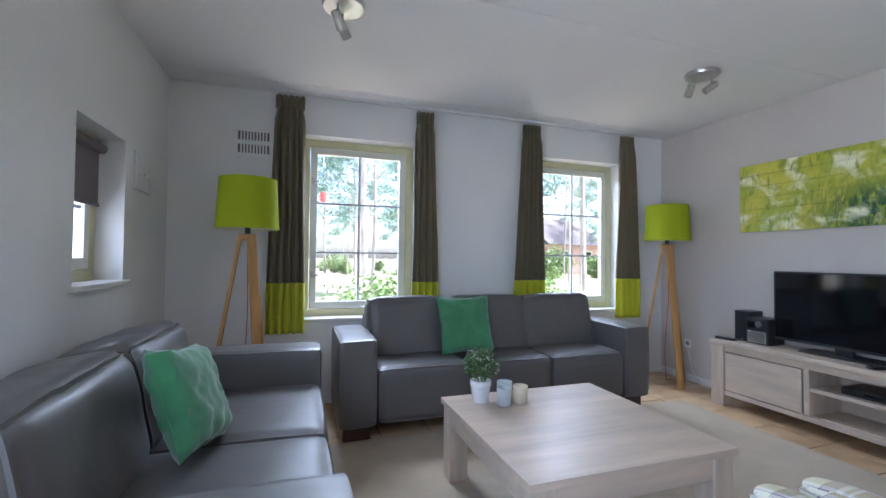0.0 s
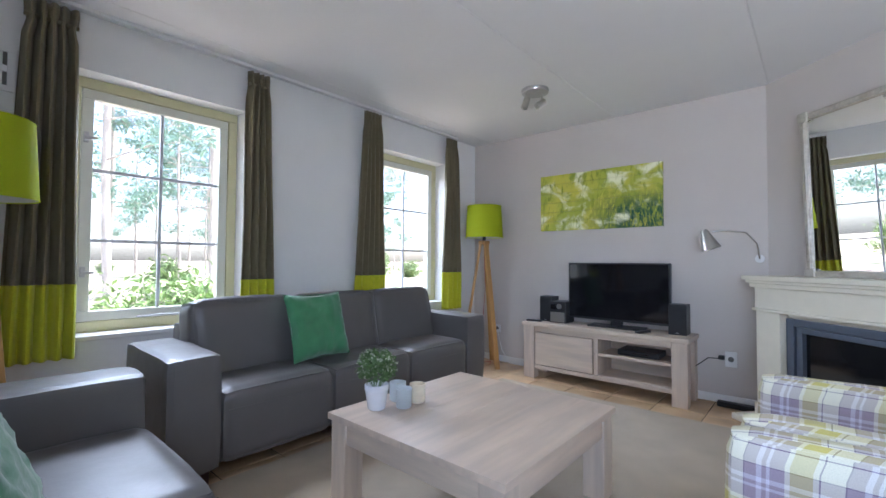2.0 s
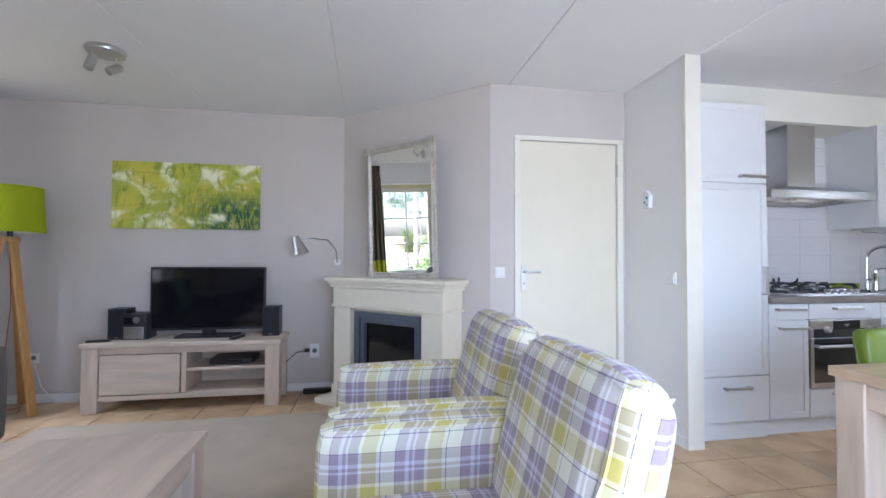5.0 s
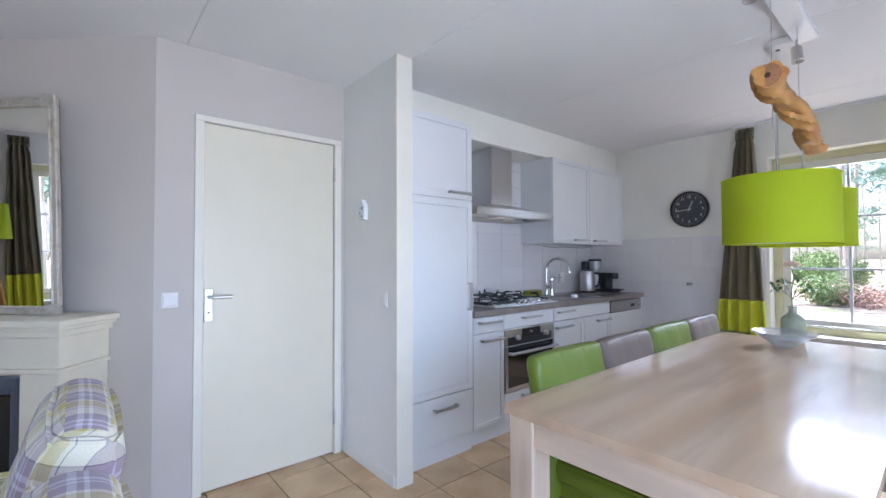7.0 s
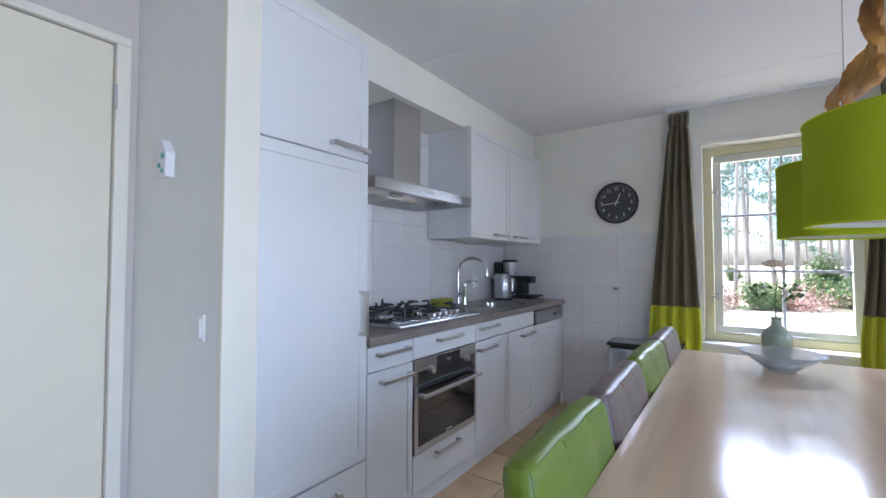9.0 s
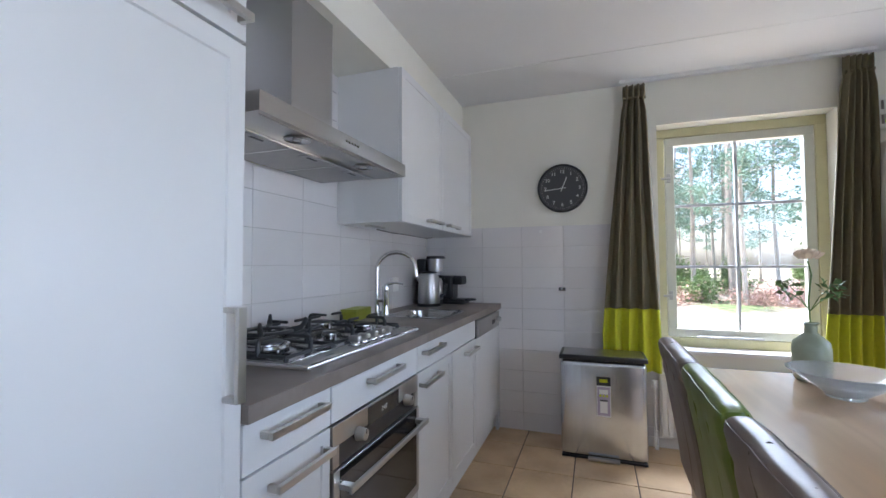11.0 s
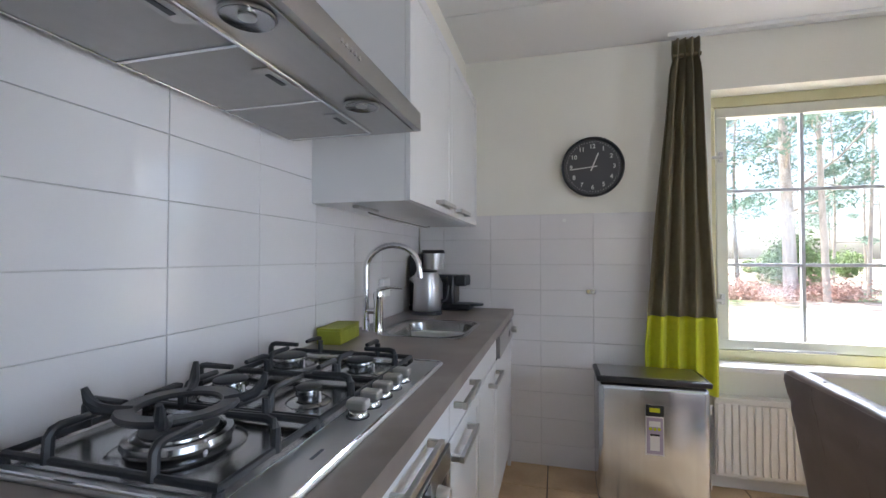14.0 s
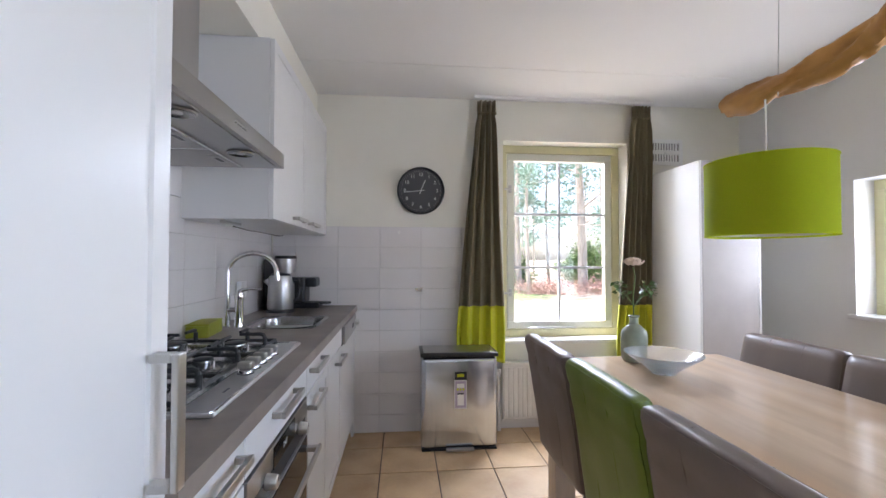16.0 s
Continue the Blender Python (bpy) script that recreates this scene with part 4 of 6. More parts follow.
e = thing("stereo", (4.97, 2.885, 0.52), label="small black and silver stereo unit", category="stereo")
part("body", box(-0.08, 0.10, -0.085, 0.085, 0, 0.20, 0.008), "black", e)
part("silver_panel", box(-0.088, -0.0805, -0.07, 0.07, 0.01, 0.10, 0.003), "nickel", e, "silver cassette panel")
part("dial", cyl(0.024, 0.022, 0.014, (-0.088, -0.02, 0.155), (0, 90, 0), 24), "nickel", e, "round silver volume dial", smooth=True)
part("display", box(-0.083, -0.0805, 0.015, 0.07, 0.125, 0.17), "screen", e)
for x, y, r, lab in ((4.84, 3.10, 10, "black remote control near the stereo"), (4.85, 2.12, 70, "black remote control in front of the television")):
    e = thing("remote_control", (x, y, 0.52), r, lab, "remote control")
    part("case", box(-0.022, 0.022, -0.075, 0.075, 0, 0.018, 0.005), "black", e)
    for i in range(4):
        part("button", cyl(0.005, 0.005, 0.004, (0, -0.05 + i * 0.03, 0.019), n=10), "nickel", e)
e = thing("media_player", (4.95, 2.16, 0.315), label="flat black media box on the open shelf", category="media player")
part("case", box(-0.11, 0.11, -0.16, 0.16, 0.004, 0.05, 0.004), "black", e)
part("disc_tray", box(-0.1125, -0.1105, -0.08, 0.04, 0.022, 0.034), "screen", e)

pic = thing("wall_print", (EX - 0.02, 2.603, 1.68), label="plank wall print of a blurred yellow and green flower meadow", category="picture")
for i in range(6):
    z = -0.279 + i * 0.093
    part("plank", box(-0.012, 0.018, -0.573, 0.573, z + 0.001, z + 0.092, 0.0015), "meadow", pic)

e = thing("reading_lamp", (EX - 0.03, 1.49, 1.255), label="silver gooseneck reading lamp clamped on the wall", category="wall lamp")
part("bracket", cyl(0.03, 0.03, 0.03, (0.015, -0.12, -0.13), (0, 90, 0), 20), "plate", e, smooth=True)
part("arm", tube([(0.0, -0.12, -0.13), (-0.05, -0.11, -0.02), (-0.13, -0.05, 0.06), (-0.19, 0.08, 0.075), (-0.21, 0.15, 0.07)], 0.007, 10), "chrome", e, "bent chrome arm", smooth=True)
bm = lathe([(0.018, 0.10), (0.030, 0.075), (0.034, 0.05), (0.045, 0.02), (0.068, -0.055), (0.065, -0.055), (0.04, 0.02), (0.0, 0.04)])
bmesh.ops.transform(bm, matrix=pose(-0.22, 0.17, -0.01, -18, 0, 0), verts=bm.verts)
part("shade", bm, "nickel", e, "silver cone lampshade", smooth=True)


# fireplace against the diagonal wall; x along the wall, y out from it
def diag(name, label, category="", along=0.0, off=0.0, z=0.0):
    e = new(name)
    o = Vector((DX, 0.235, 0)) + u * along + nrm * off
    e.matrix_world = Matrix.Translation((o.x, o.y, z)) @ Matrix(((u.x, nrm.x, 0, 0), (u.y, nrm.y, 0, 0), (0, 0, 1, 0), (0, 0, 0, 1)))
    return tagged(e, label, category)


fp = diag("fireplace", "cream painted fireplace surround with a stepped mantel shelf", "fireplace")
A, B_, D = 0.17, 1.34, 0.335
part("hearth", box(A - 0.05, B_ + 0.03, 0.005, D + 0.06, 0, 0.045, 0.008), "mantel", fp)
for i, (g, z0, z1) in enumerate(((0.0, 0.975, 1.005), (0.018, 0.955, 0.975), (0.034, 0.925, 0.955))):
    part("mantel_shelf", box(A + g, B_ - g, 0.004, D - g, z0 + 0.0005, z1, 0.005), "mantel", fp)
part("frieze", box(A + 0.055, B_ - 0.055, 0.004, D - 0.055, 0.785, 0.925, 0.003), "mantel", fp)
part("moulding", box(A + 0.042, B_ - 0.042, 0.004, D - 0.042, 0.765, 0.7845, 0.004), "mantel", fp)
for x0, x1 in ((A + 0.06, A + 0.24), (B_ - 0.24, B_ - 0.06)):
    part("pilaster", box(x0, x1, 0.004, D - 0.06, 0.14, 0.7645, 0.004), "mantel", fp)
    part("plinth_block", box(x0 - 0.012, x1 + 0.012, 0.004, D - 0.048, 0.0455, 0.14, 0.006), "mantel", fp)
part("surround_panel", box(A + 0.24, B_ - 0.24, 0.004, D - 0.12, 0.735, 0.7645, 0.002), "mantel", fp)
x0, x1 = A + 0.245, B_ - 0.245
FZ = 0.735
for q in ((x0, x0 + 0.05, 0.046, FZ), (x1 - 0.05, x1, 0.046, FZ), (x0 + 0.05, x1 - 0.05, FZ - 0.045, FZ), (x0 + 0.05, x1 - 0.05, 0.046, 0.12)):
    part("firebox_frame", box(q[0], q[1], D - 0.20, D - 0.10, q[2], q[3], 0.004), "firegrey", fp, "blue grey metal firebox frame")
for q in ((x0 + 0.055, x0 + 0.095, 0.13, FZ - 0.05), (x1 - 0.095, x1 - 0.055, 0.13, FZ - 0.05), (x0 + 0.095, x1 - 0.095, FZ - 0.085, FZ - 0.05), (x0 + 0.095, x1 - 0.095, 0.13, 0.16)):
    part("firebox_door_frame", box(q[0], q[1], D - 0.19, D - 0.115, q[2], q[3], 0.004), "firegrey", fp, "inner blue grey door frame")
part("firebox_glass", box(x0 + 0.096, x1 - 0.096, D - 0.15, D - 0.145, 0.161, FZ - 0.086), "ovenglass", fp, "dark firebox glass")
part("firebox", box(x0, x1, 0.01, D - 0.21, 0.05, FZ, 0.0), "black", fp)

mi = diag("mirror", "tall mirror in a worn silvered frame leaning on the mantel", "mirror", 0.72, 0.095, 1.006)
mi.matrix_world = mi.matrix_world @ pose(0, 0, 0, -2.1, 0, -2.5)
mw, mh, f = 0.70, 1.05, 0.040
part("mirror_glass", box(-mw / 2 + f - 0.005, mw / 2 - f + 0.005, 0.004, 0.008, f - 0.005, mh - f + 0.005), "mirror", mi, "silvered mirror glass")
part("backing", box(-mw / 2 + 0.01, mw / 2 - 0.01, -0.012, 0.0035, 0.01, mh - 0.01), "dark_wood", mi)
for q in ((-mw / 2, mw / 2, 0, f), (-mw / 2, mw / 2, mh - f, mh)):
    part("frame", box(*q[:2], -0.005, 0.022, *q[2:], 0.007, 3), "gilt", mi)
    part("frame_bead", tube([(q[0] + f, 0.022, (q[2] + q[3]) / 2 + (0.015 if q[2] == 0 else -0.015)), (q[1] - f, 0.022, (q[2] + q[3]) / 2 + (0.015 if q[2] == 0 else -0.015))], 0.006, 8), "gilt", mi)
for s in (-1, 1):
    a, b = sorted((s * mw / 2, s * (mw / 2 - f)))
    part("frame", box(a, b, -0.005, 0.022, f, mh - f, 0.007, 3), "gilt", mi)
    part("frame_bead", tube([(s * (mw / 2 - f + 0.011), 0.022, f), (s * (mw / 2 - f + 0.011), 0.022, mh - f)], 0.006, 8), "gilt", mi)
    for z in (f / 2, mh - f / 2):
        part("corner_ornament", soft_box(s * (mw / 2 - 0.03) - 0.032, s * (mw / 2 - 0.03) + 0.032, 0.015, 0.034, z - 0.03, z + 0.03, 0.004, 0.009, 4), "gilt", mi, smooth=True)


# cream door
dr = thing("door_1", (DX, 0, 0), label="cream painted flush interior door, closed", kind="structure")
fw = 0.045
for q in ((DY0 - 0.012, DY0 + fw - 0.012), (DY1 - fw + 0.012, DY1 + 0.012)):
    part("door_frame", box(-0.016, 0.115, q[0], q[1], 0, 2.03, 0.004), "trimc", dr, "cream painted door frame")
part("door_frame", box(-0.016, 0.115, DY0 - 0.012, DY1 + 0.012, 2.0305, 2.062, 0.004), "trimc", dr, "cream painted door frame")
part("door_leaf", box(0.006, 0.046, DY0 + fw - 0.009, DY1 - fw + 0.009, 0.008, 2.027, 0.003), "door", dr, "smooth cream door leaf")
hy = DY1 - fw - 0.016
part("handle_plate", box(-0.004, 0.006, hy - 0.021, hy + 0.021, 0.93, 1.11, 0.003), "nickel", dr, "nickel door plate")
part("door_handle", tube([(-0.004, hy, 1.065), (-0.045, hy, 1.065), (-0.052, hy - 0.02, 1.065), (-0.052, hy - 0.108, 1.065)], 0.009, 12), "nickel", dr, "nickel lever handle", smooth=True)
part("keyhole", cyl(0.006, 0.006, 0.002, (-0.0045, hy, 0.98), (0, 90, 0), 10), "black", dr)
for z in (0.24, 1.83):
    part("hinge", cyl(0.008, 0.008, 0.09, (-0.010, DY0 + fw - 0.012, z), n=12), "nickel", dr, "nickel hinge", smooth=True)
e = thing("wall_ornament", (3.885, -0.828, 1.575), 0, "white and teal ceramic house-shaped wall ornament", "ornament")
bm = bmesh.new()
pts = [(-0.03, -0.06), (0.03, -0.06), (0.036, 0.02), (0, 0.065), (-0.036, 0.02)]
a = [bm.verts.new((x, 0, z)) for x, z in pts]
b = [bm.verts.new((x, 0.028, z)) for x, z in pts]
bm.faces.new(a), bm.faces.new(b[::-1])
for i in range(5):
    bm.faces.new((a[i], b[i], b[(i + 1) % 5], a[(i + 1) % 5]))
bmesh.ops.recalc_face_normals(bm, faces=bm.faces)
part("body", bm, "ceramic", e)
for x, z, r in ((-0.012, 0.01, 0.011), (0.012, -0.02, 0.009), (-0.01, -0.04, 0.008)):
    part("glaze_spot", cyl(r, r, 0.003, (x, 0.0295, z), (90, 0, 0), 16), "teal", e, "teal glazed spot")


def spotlight(x, y, label, dirs, rz=0):
    e = thing("ceiling_spotlight", (x, y, CZ), rz, label, "ceiling light", "ceiling spotlights")
    part("base_plate", lathe([(0, 0), (0.105, 0), (0.107, -0.008), (0.10, -0.026), (0.0, -0.028)], 40), "nickel", e, "round satin nickel base", smooth=True)
    for (px, py, rx, ry, r) in dirs:
        part("stem", cyl(0.006, 0.006, 0.06, (px, py, -0.05), n=10), "nickel", e, smooth=True)
        bm = lathe([(0, 0.04), (0.016, 0.038), (0.024, 0.03), (0.026, -0.055), (0.023, -0.055), (0.018, -0.03), (0, -0.03)], 24)
        bmesh.ops.transform(bm, matrix=pose(px, py, -0.095, rx, ry, r), verts=bm.verts)
        part("spot_head", bm, "nickel", e, "satin nickel spot head", smooth=True)


spotlight(4.11, 2.69, "round nickel ceiling spotlight with two heads over the television", ((-0.05, 0.05, 10, 15, 0), (0.05, -0.03, 55, 0, 60)))
spotlight(1.73, 2.69, "round nickel ceiling spotlight with two heads over the side sofa", ((-0.03, -0.03, 30, -30, 0), (0.0, 0.05, 40, -40, 0)))


# ---- kitchen ----
FX, BX, KT = 3.612, 4.195, 0.91


def grip(parent, y, z, length, x=FX, vertical=False, label="satin nickel bow handle"):
    """A flat bar handle standing off a front in the plane x."""
    if vertical:
        bm = box(x - 0.040, x - 0.030, y - 0.011, y + 0.011, z - length / 2, z + length / 2, 0.002)
        for s in (-1, 1):
            box(x - 0.030, x, y - 0.011, y + 0.011, z + s * (length / 2 - 0.006) - 0.006, z + s * (length / 2 - 0.006) + 0.006, 0.002, bm=bm)
    else:
        bm = box(x - 0.036, x - 0.024, y - length / 2, y + length / 2, z - 0.009, z + 0.009, 0.002)
        for s in (-1, 1):
            box(x - 0.024, x, y + s * (length / 2 - 0.006) - 0.006, y + s * (length / 2 - 0.006) + 0.006, z - 0.008, z + 0.008, 0.002, bm=bm)
    return part("handle", bm, "nickel", parent, label)


def front(parent, name, y0, y1, z0, z1, x=FX, frame=0.0, label=""):
    """A door or drawer front with a slim gap round it; frame: the width of a shaker frame."""
    g = 0.0015
    if not frame:
        return part(name, box(x, x + 0.018, y0 + g, y1 - g, z0 + g, z1 - g, 0.0015), "cab", parent, label)
    bm = box(x, x + 0.018, y0 + g, y1 - g, z0 + g, z1 - g, 0.0012)
    bm.faces.ensure_lookup_table()
    f = max((f for f in bm.faces if f.normal.x < -0.9), key=lambda f: f.calc_area())
    bmesh.ops.inset_region(bm, faces=[f], thickness=frame - 0.004)
    bmesh.ops.inset_region(bm, faces=[f], thickness=0.004)
    bmesh.ops.translate(bm, verts=f.verts, vec=(0.005, 0, 0))
    return part(name, bm, "cab", parent, label)


def unit(y0, y1, z0, z1, label, x0=FX + 0.019, category="kitchen cabinet", name="kitchen_cabinet"):
    e = thing(name, (0, 0, 0), label=label, category=category)
    part("body", box(x0, BX, y0 + 0.0005, y1 - 0.0005, z0, z1, 0.001), "cab", e)
    return e


PL = 0.115
e = unit(-1.490, -0.935, 0.0, 2.18, "tall white cabinet housing a built-in fridge", category="tall cabinet", name="tall_cabinet")
front(e, "door", -1.490, -0.937, 1.66, 2.18, frame=0.06, label="upper white door")
front(e, "door", -1.490, -0.937, 0.41, 1.655, frame=0.06, label="long white fridge door")
front(e, "drawer", -1.490, -0.937, PL, 0.405, label="white bottom drawer")
grip(e, -1.375, 1.70, 0.20)
grip(e, -1.450, 1.022, 0.185, vertical=True)
grip(e, -1.24, 0.335, 0.19)
e = unit(-1.802, -1.493, 0.10, 0.865, "narrow white base cabinet with a drawer")
front(e, "drawer", -1.802, -1.493, 0.760, 0.868, label="white drawer front")
front(e, "door", -1.802, -1.493, PL, 0.757, frame=0.05, label="narrow white door")
grip(e, -1.648, 0.832, 0.215)
grip(e, -1.672, 0.708, 0.215)
e = unit(-2.397, -1.805, 0.10, 0.295, "white base cabinet around the oven")
part("oven_housing", box(FX + 0.02, BX, -2.397, -1.805, 0.760, 0.865), "cab", e)
front(e, "filler", -2.397, -1.805, 0.760, 0.868, label="white panel above the oven")
front(e, "drawer", -2.397, -1.805, PL, 0.297, label="white drawer under the oven")
grip(e, -2.105, 0.832, 0.225)
grip(e, -2.09, 0.262, 0.215)
ov = thing("oven", (FX, -2.101, 0.30), label="built-in compact steel oven with a dark glass door", category="oven")
part("body", box(0.022, 0.5, -0.29, 0.29, 0.004, 0.452), "black", ov)
part("control_panel", box(-0.004, 0.0215, -0.294, 0.294, 0.396, 0.455, 0.002), "steel", ov, "steel control panel")
for q in ((-0.294, -0.262), (0.262, 0.294)):
    part("panel_cheek", box(-0.004, 0.0215, *q, 0.336, 0.3955, 0.002), "steel", ov, "steel edge of the control panel")
part("vent_strip", box(0.0, 0.0215, -0.2615, 0.2615, 0.336, 0.3955, 0.001), "black", ov, "black strip behind the knobs")
part("display", box(-0.006, -0.0035, -0.115, 0.105, 0.392, 0.449, 0.001), "ovenglass", ov, "black clock display")
for y in (-0.172, 0.166):
    kn = part("knob", cyl(0.021, 0.017, 0.030, (-0.0195, y, 0.392), (0, -90, 0), 28, 0.003), "nickel", ov, "round control knob", smooth=True)
    part("knob_mark", box(-0.0355, -0.0343, y - 0.0012, y + 0.0012, 0.395, 0.408), "black", kn)
t = bpy.data.curves.new("digits", "FONT")
t.body, t.size, t.extrude = "7:47", 0.024, 0.0003
o = new("digits", t)
t.materials.append(M["numerals"])
o.parent = ov
o.matrix_basis = Matrix.Translation((-0.0065, 0.018, 0.410)) @ Matrix(((0, 0, -1, 0), (-1, 0, 0, 0), (0, 1, 0, 0), (0, 0, 0, 1)))
dd = part("door", box(-0.008, 0.0215, -0.294, 0.294, 0.004, 0.332, 0.002), "steel", ov, "steel framed oven door")
part("window", box(-0.0105, -0.0075, -0.266, 0.266, 0.038, 0.331, 0.001), "ovenglass", dd, "dark glass oven window")
part("badge", box(-0.0115, -0.0102, -0.03, 0.03, 0.047, 0.053), "nickel", dd)
part("door_handle", box(-0.058, -0.046, -0.282, 0.282, 0.277, 0.297, 0.004), "steel", dd, "flat steel bar handle")
for y in (-0.262, 0.262):
    part("handle_post", box(-0.046, -0.0105, y - 0.012, y + 0.012, 0.279, 0.295, 0.002), "steel", dd)
e = unit(-3.283, -2.40, 0.10, 0.70, "white sink cabinet with two doors and a drawer front")
front(e, "drawer", -3.283, -2.40, 0.760, 0.868, label="wide white drawer front")
front(e, "door", -2.84, -2.40, PL, 0.757, frame=0.06, label="white cabinet door")
front(e, "door", -3.283, -2.843, PL, 0.757, frame=0.06, label="white cabinet door")
grip(e, -2.555, 0.832, 0.225)
grip(e, -2.525, 0.708, 0.225)
grip(e, -3.155, 0.708, 0.225)
e = thing("dishwasher", (FX, -3.588, 0.10), label="built-in dishwasher with a dark strip and white door panel", category="dishwasher")
part("body", box(0.02, 0.55, -0.30, 0.30, 0.0, 0.765), "cab", e)
part("control_recess", box(-0.001, 0.02, -0.298, 0.298, 0.652, 0.768, 0.001), "black", e)
part("control_strip", box(-0.016, -0.0012, -0.290, 0.290, 0.658, 0.760, 0.003), "steel", e, "protruding steel control strip")
part("display", box(-0.0175, -0.0155, -0.15, -0.07, 0.692, 0.720), "black", e, "small dark display")
part("dial", cyl(0.019, 0.017, 0.028, (-0.030, -0.225, 0.71), (0, -90, 0), 24, 0.002), "nickel", e, "round programme knob", smooth=True)
part("door_panel", box(0.0, 0.018, -0.298, 0.298, 0.016, 0.65, 0.0015), "cab", e, "white door panel")
part("filler_panel", box(FX, FX + 0.018, SY + 0.002, -3.891, 0.0, 0.868), "cab", None, "", kind="")
bpy.data.objects["filler_panel"].name = "end_panel"
tagged(bpy.data.objects["end_panel"], "white end panel beside the dishwasher", "panel")
pl = part("plinth", box(FX + 0.045, FX + 0.06, SY + 0.002, -0.935, 0.0, 0.108), "cab", None, "white plinth board under the kitchen units")
tagged(pl, category="plinth")

wt = thing("worktop", (0, 0, 0), label="taupe laminate worktop over the base cabinets", category="worktop")
HX0, HX1, HY0, HY1 = 3.665, 4.15, -2.54, -1.77
SX0, SX1, SY0, SY1 = 3.70, 4.05, -3.36, -2.93
for q in ((FX - 0.016, SX0, SY + 0.001, -1.492), (SX1, BX, SY + 0.001, -1.492), (SX0, SX1, SY + 0.001, SY0), (SX0, SX1, SY1, -1.492)):
    part("board", box(*q, 0.872, KT), "worktop", wt)
sk = thing("sink", (0, 0, 0), label="round cornered stainless steel sink set in the worktop", category="sink")


def rrect(cx, cy, hx, hy, r, n=6):
    out = []
    for sx, sy, a0 in ((1, 1, 0), (-1, 1, 90), (-1, -1, 180), (1, -1, 270)):
        for i in range(n + 1):
            a = radians(a0 + 90 * i / n)
            out.append((cx + sx * (hx - r) + r * math.cos(a), cy + sy * (hy - r) + r * math.sin(a)))
    return out


bm = bmesh.new()
cx, cy, hx, hy = (SX0 + SX1) / 2, (SY0 + SY1) / 2, (SX1 - SX0) / 2, (SY1 - SY0) / 2
rings = [[bm.verts.new((x, y, z)) for x, y in rrect(cx, cy, hx + g, hy + g, r)] for g, z, r in
         ((0.012, KT + 0.001, 0.07), (0.010, KT + 0.004, 0.07), (-0.008, KT + 0.003, 0.10), (-0.016, KT - 0.006, 0.10), (-0.028, KT - 0.13, 0.09), (-0.06, KT - 0.155, 0.07))]
for a, b in zip(rings, rings[1:]):
    for i in range(len(a)):
        bm.faces.new((a[i], a[(i + 1) % len(a)], b[(i + 1) % len(a)], b[i]))
bm.faces.new(rings[-1])
bmesh.ops.recalc_face_normals(bm, faces=bm.faces)
part("basin", bm, "hobsteel", sk, smooth=True)
part("drain", cyl(0.04, 0.04, 0.004, (cx, cy, KT - 0.152), n=24), "chrome", sk, "chrome drain", smooth=True)
fa = thing("faucet", (4.12, -3.0, KT), label="tall chrome swan neck kitchen tap", category="tap")
part("base", cyl(0.017, 0.015, 0.055, (0, 0, 0.0275), n=24), "chrome", fa, smooth=True)
part("column", lathe([(0, 0.0), (0.024, 0.0), (0.021, 0.02), (0.020, 0.13), (0.023, 0.145), (0.020, 0.165), (0, 0.17)], 24, m=Matrix.Translation((-0.050, -0.014, 0))), "chrome", fa, smooth=True)
sp = [(0, 0, 0.055), (0, 0, 0.26)] + [(-0.112 + 0.112 * math.cos(radians(a)), 0.0, 0.26 + 0.10 * math.sin(radians(a))) for a in range(15, 181, 15)] + [(-0.228, 0, 0.222)]
part("spout", tube([Matrix.Rotation(radians(18), 3, "Z") @ Vector(p) for p in sp], 0.013, 14), "chrome", fa, smooth=True)
part("bridge", tube([(0, 0, 0.085), (-0.05, -0.014, 0.085)], 0.013, 12), "chrome", fa, smooth=True)
part("lever", tube([(-0.050, -0.014, 0.165), (-0.062, -0.018, 0.178), (-0.10, -0.035, 0.184), (-0.145, -0.05, 0.178)], [0.013, 0.010, 0.006, 0.005], 10), "chrome", fa, "chrome top lever", smooth=True)

# gas hob
hob = thing("gas_hob", (0, 0, KT), label="stainless steel five burner gas hob with black pan supports", category="hob")
part("tray", box(HX0, HX1, HY0, HY1, 0.0, 0.010, 0.004), "hobtray", hob, "brushed steel hob tray")
part("tray_rim", tube([(x, y, 0.0105) for x, y in rrect((HX0 + HX1) / 2, (HY0 + HY1) / 2, (HX1 - HX0) / 2 - 0.004, (HY1 - HY0) / 2 - 0.004, 0.012, 3)] + [(HX1 - 0.004, HY1 - 0.016, 0.0105)], 0.003, 6), "chrome", hob, "bright rolled rim")
part("well", box(3.745, HX1 - 0.02, HY0 + 0.03, HY1 - 0.02, 0.0105, 0.0125, 0.001), "hobsteel", hob, "polished burner well")
part("well_badge", box(3.700, 3.706, -1.950, -1.915, 0.0102, 0.0107), "firegrey", hob)
burners = [(3.925, -1.90, 0.056), (3.845, -2.135, 0.026), (4.04, -2.14, 0.036), (3.845, -2.375, 0.036), (4.055, -2.375, 0.046)]
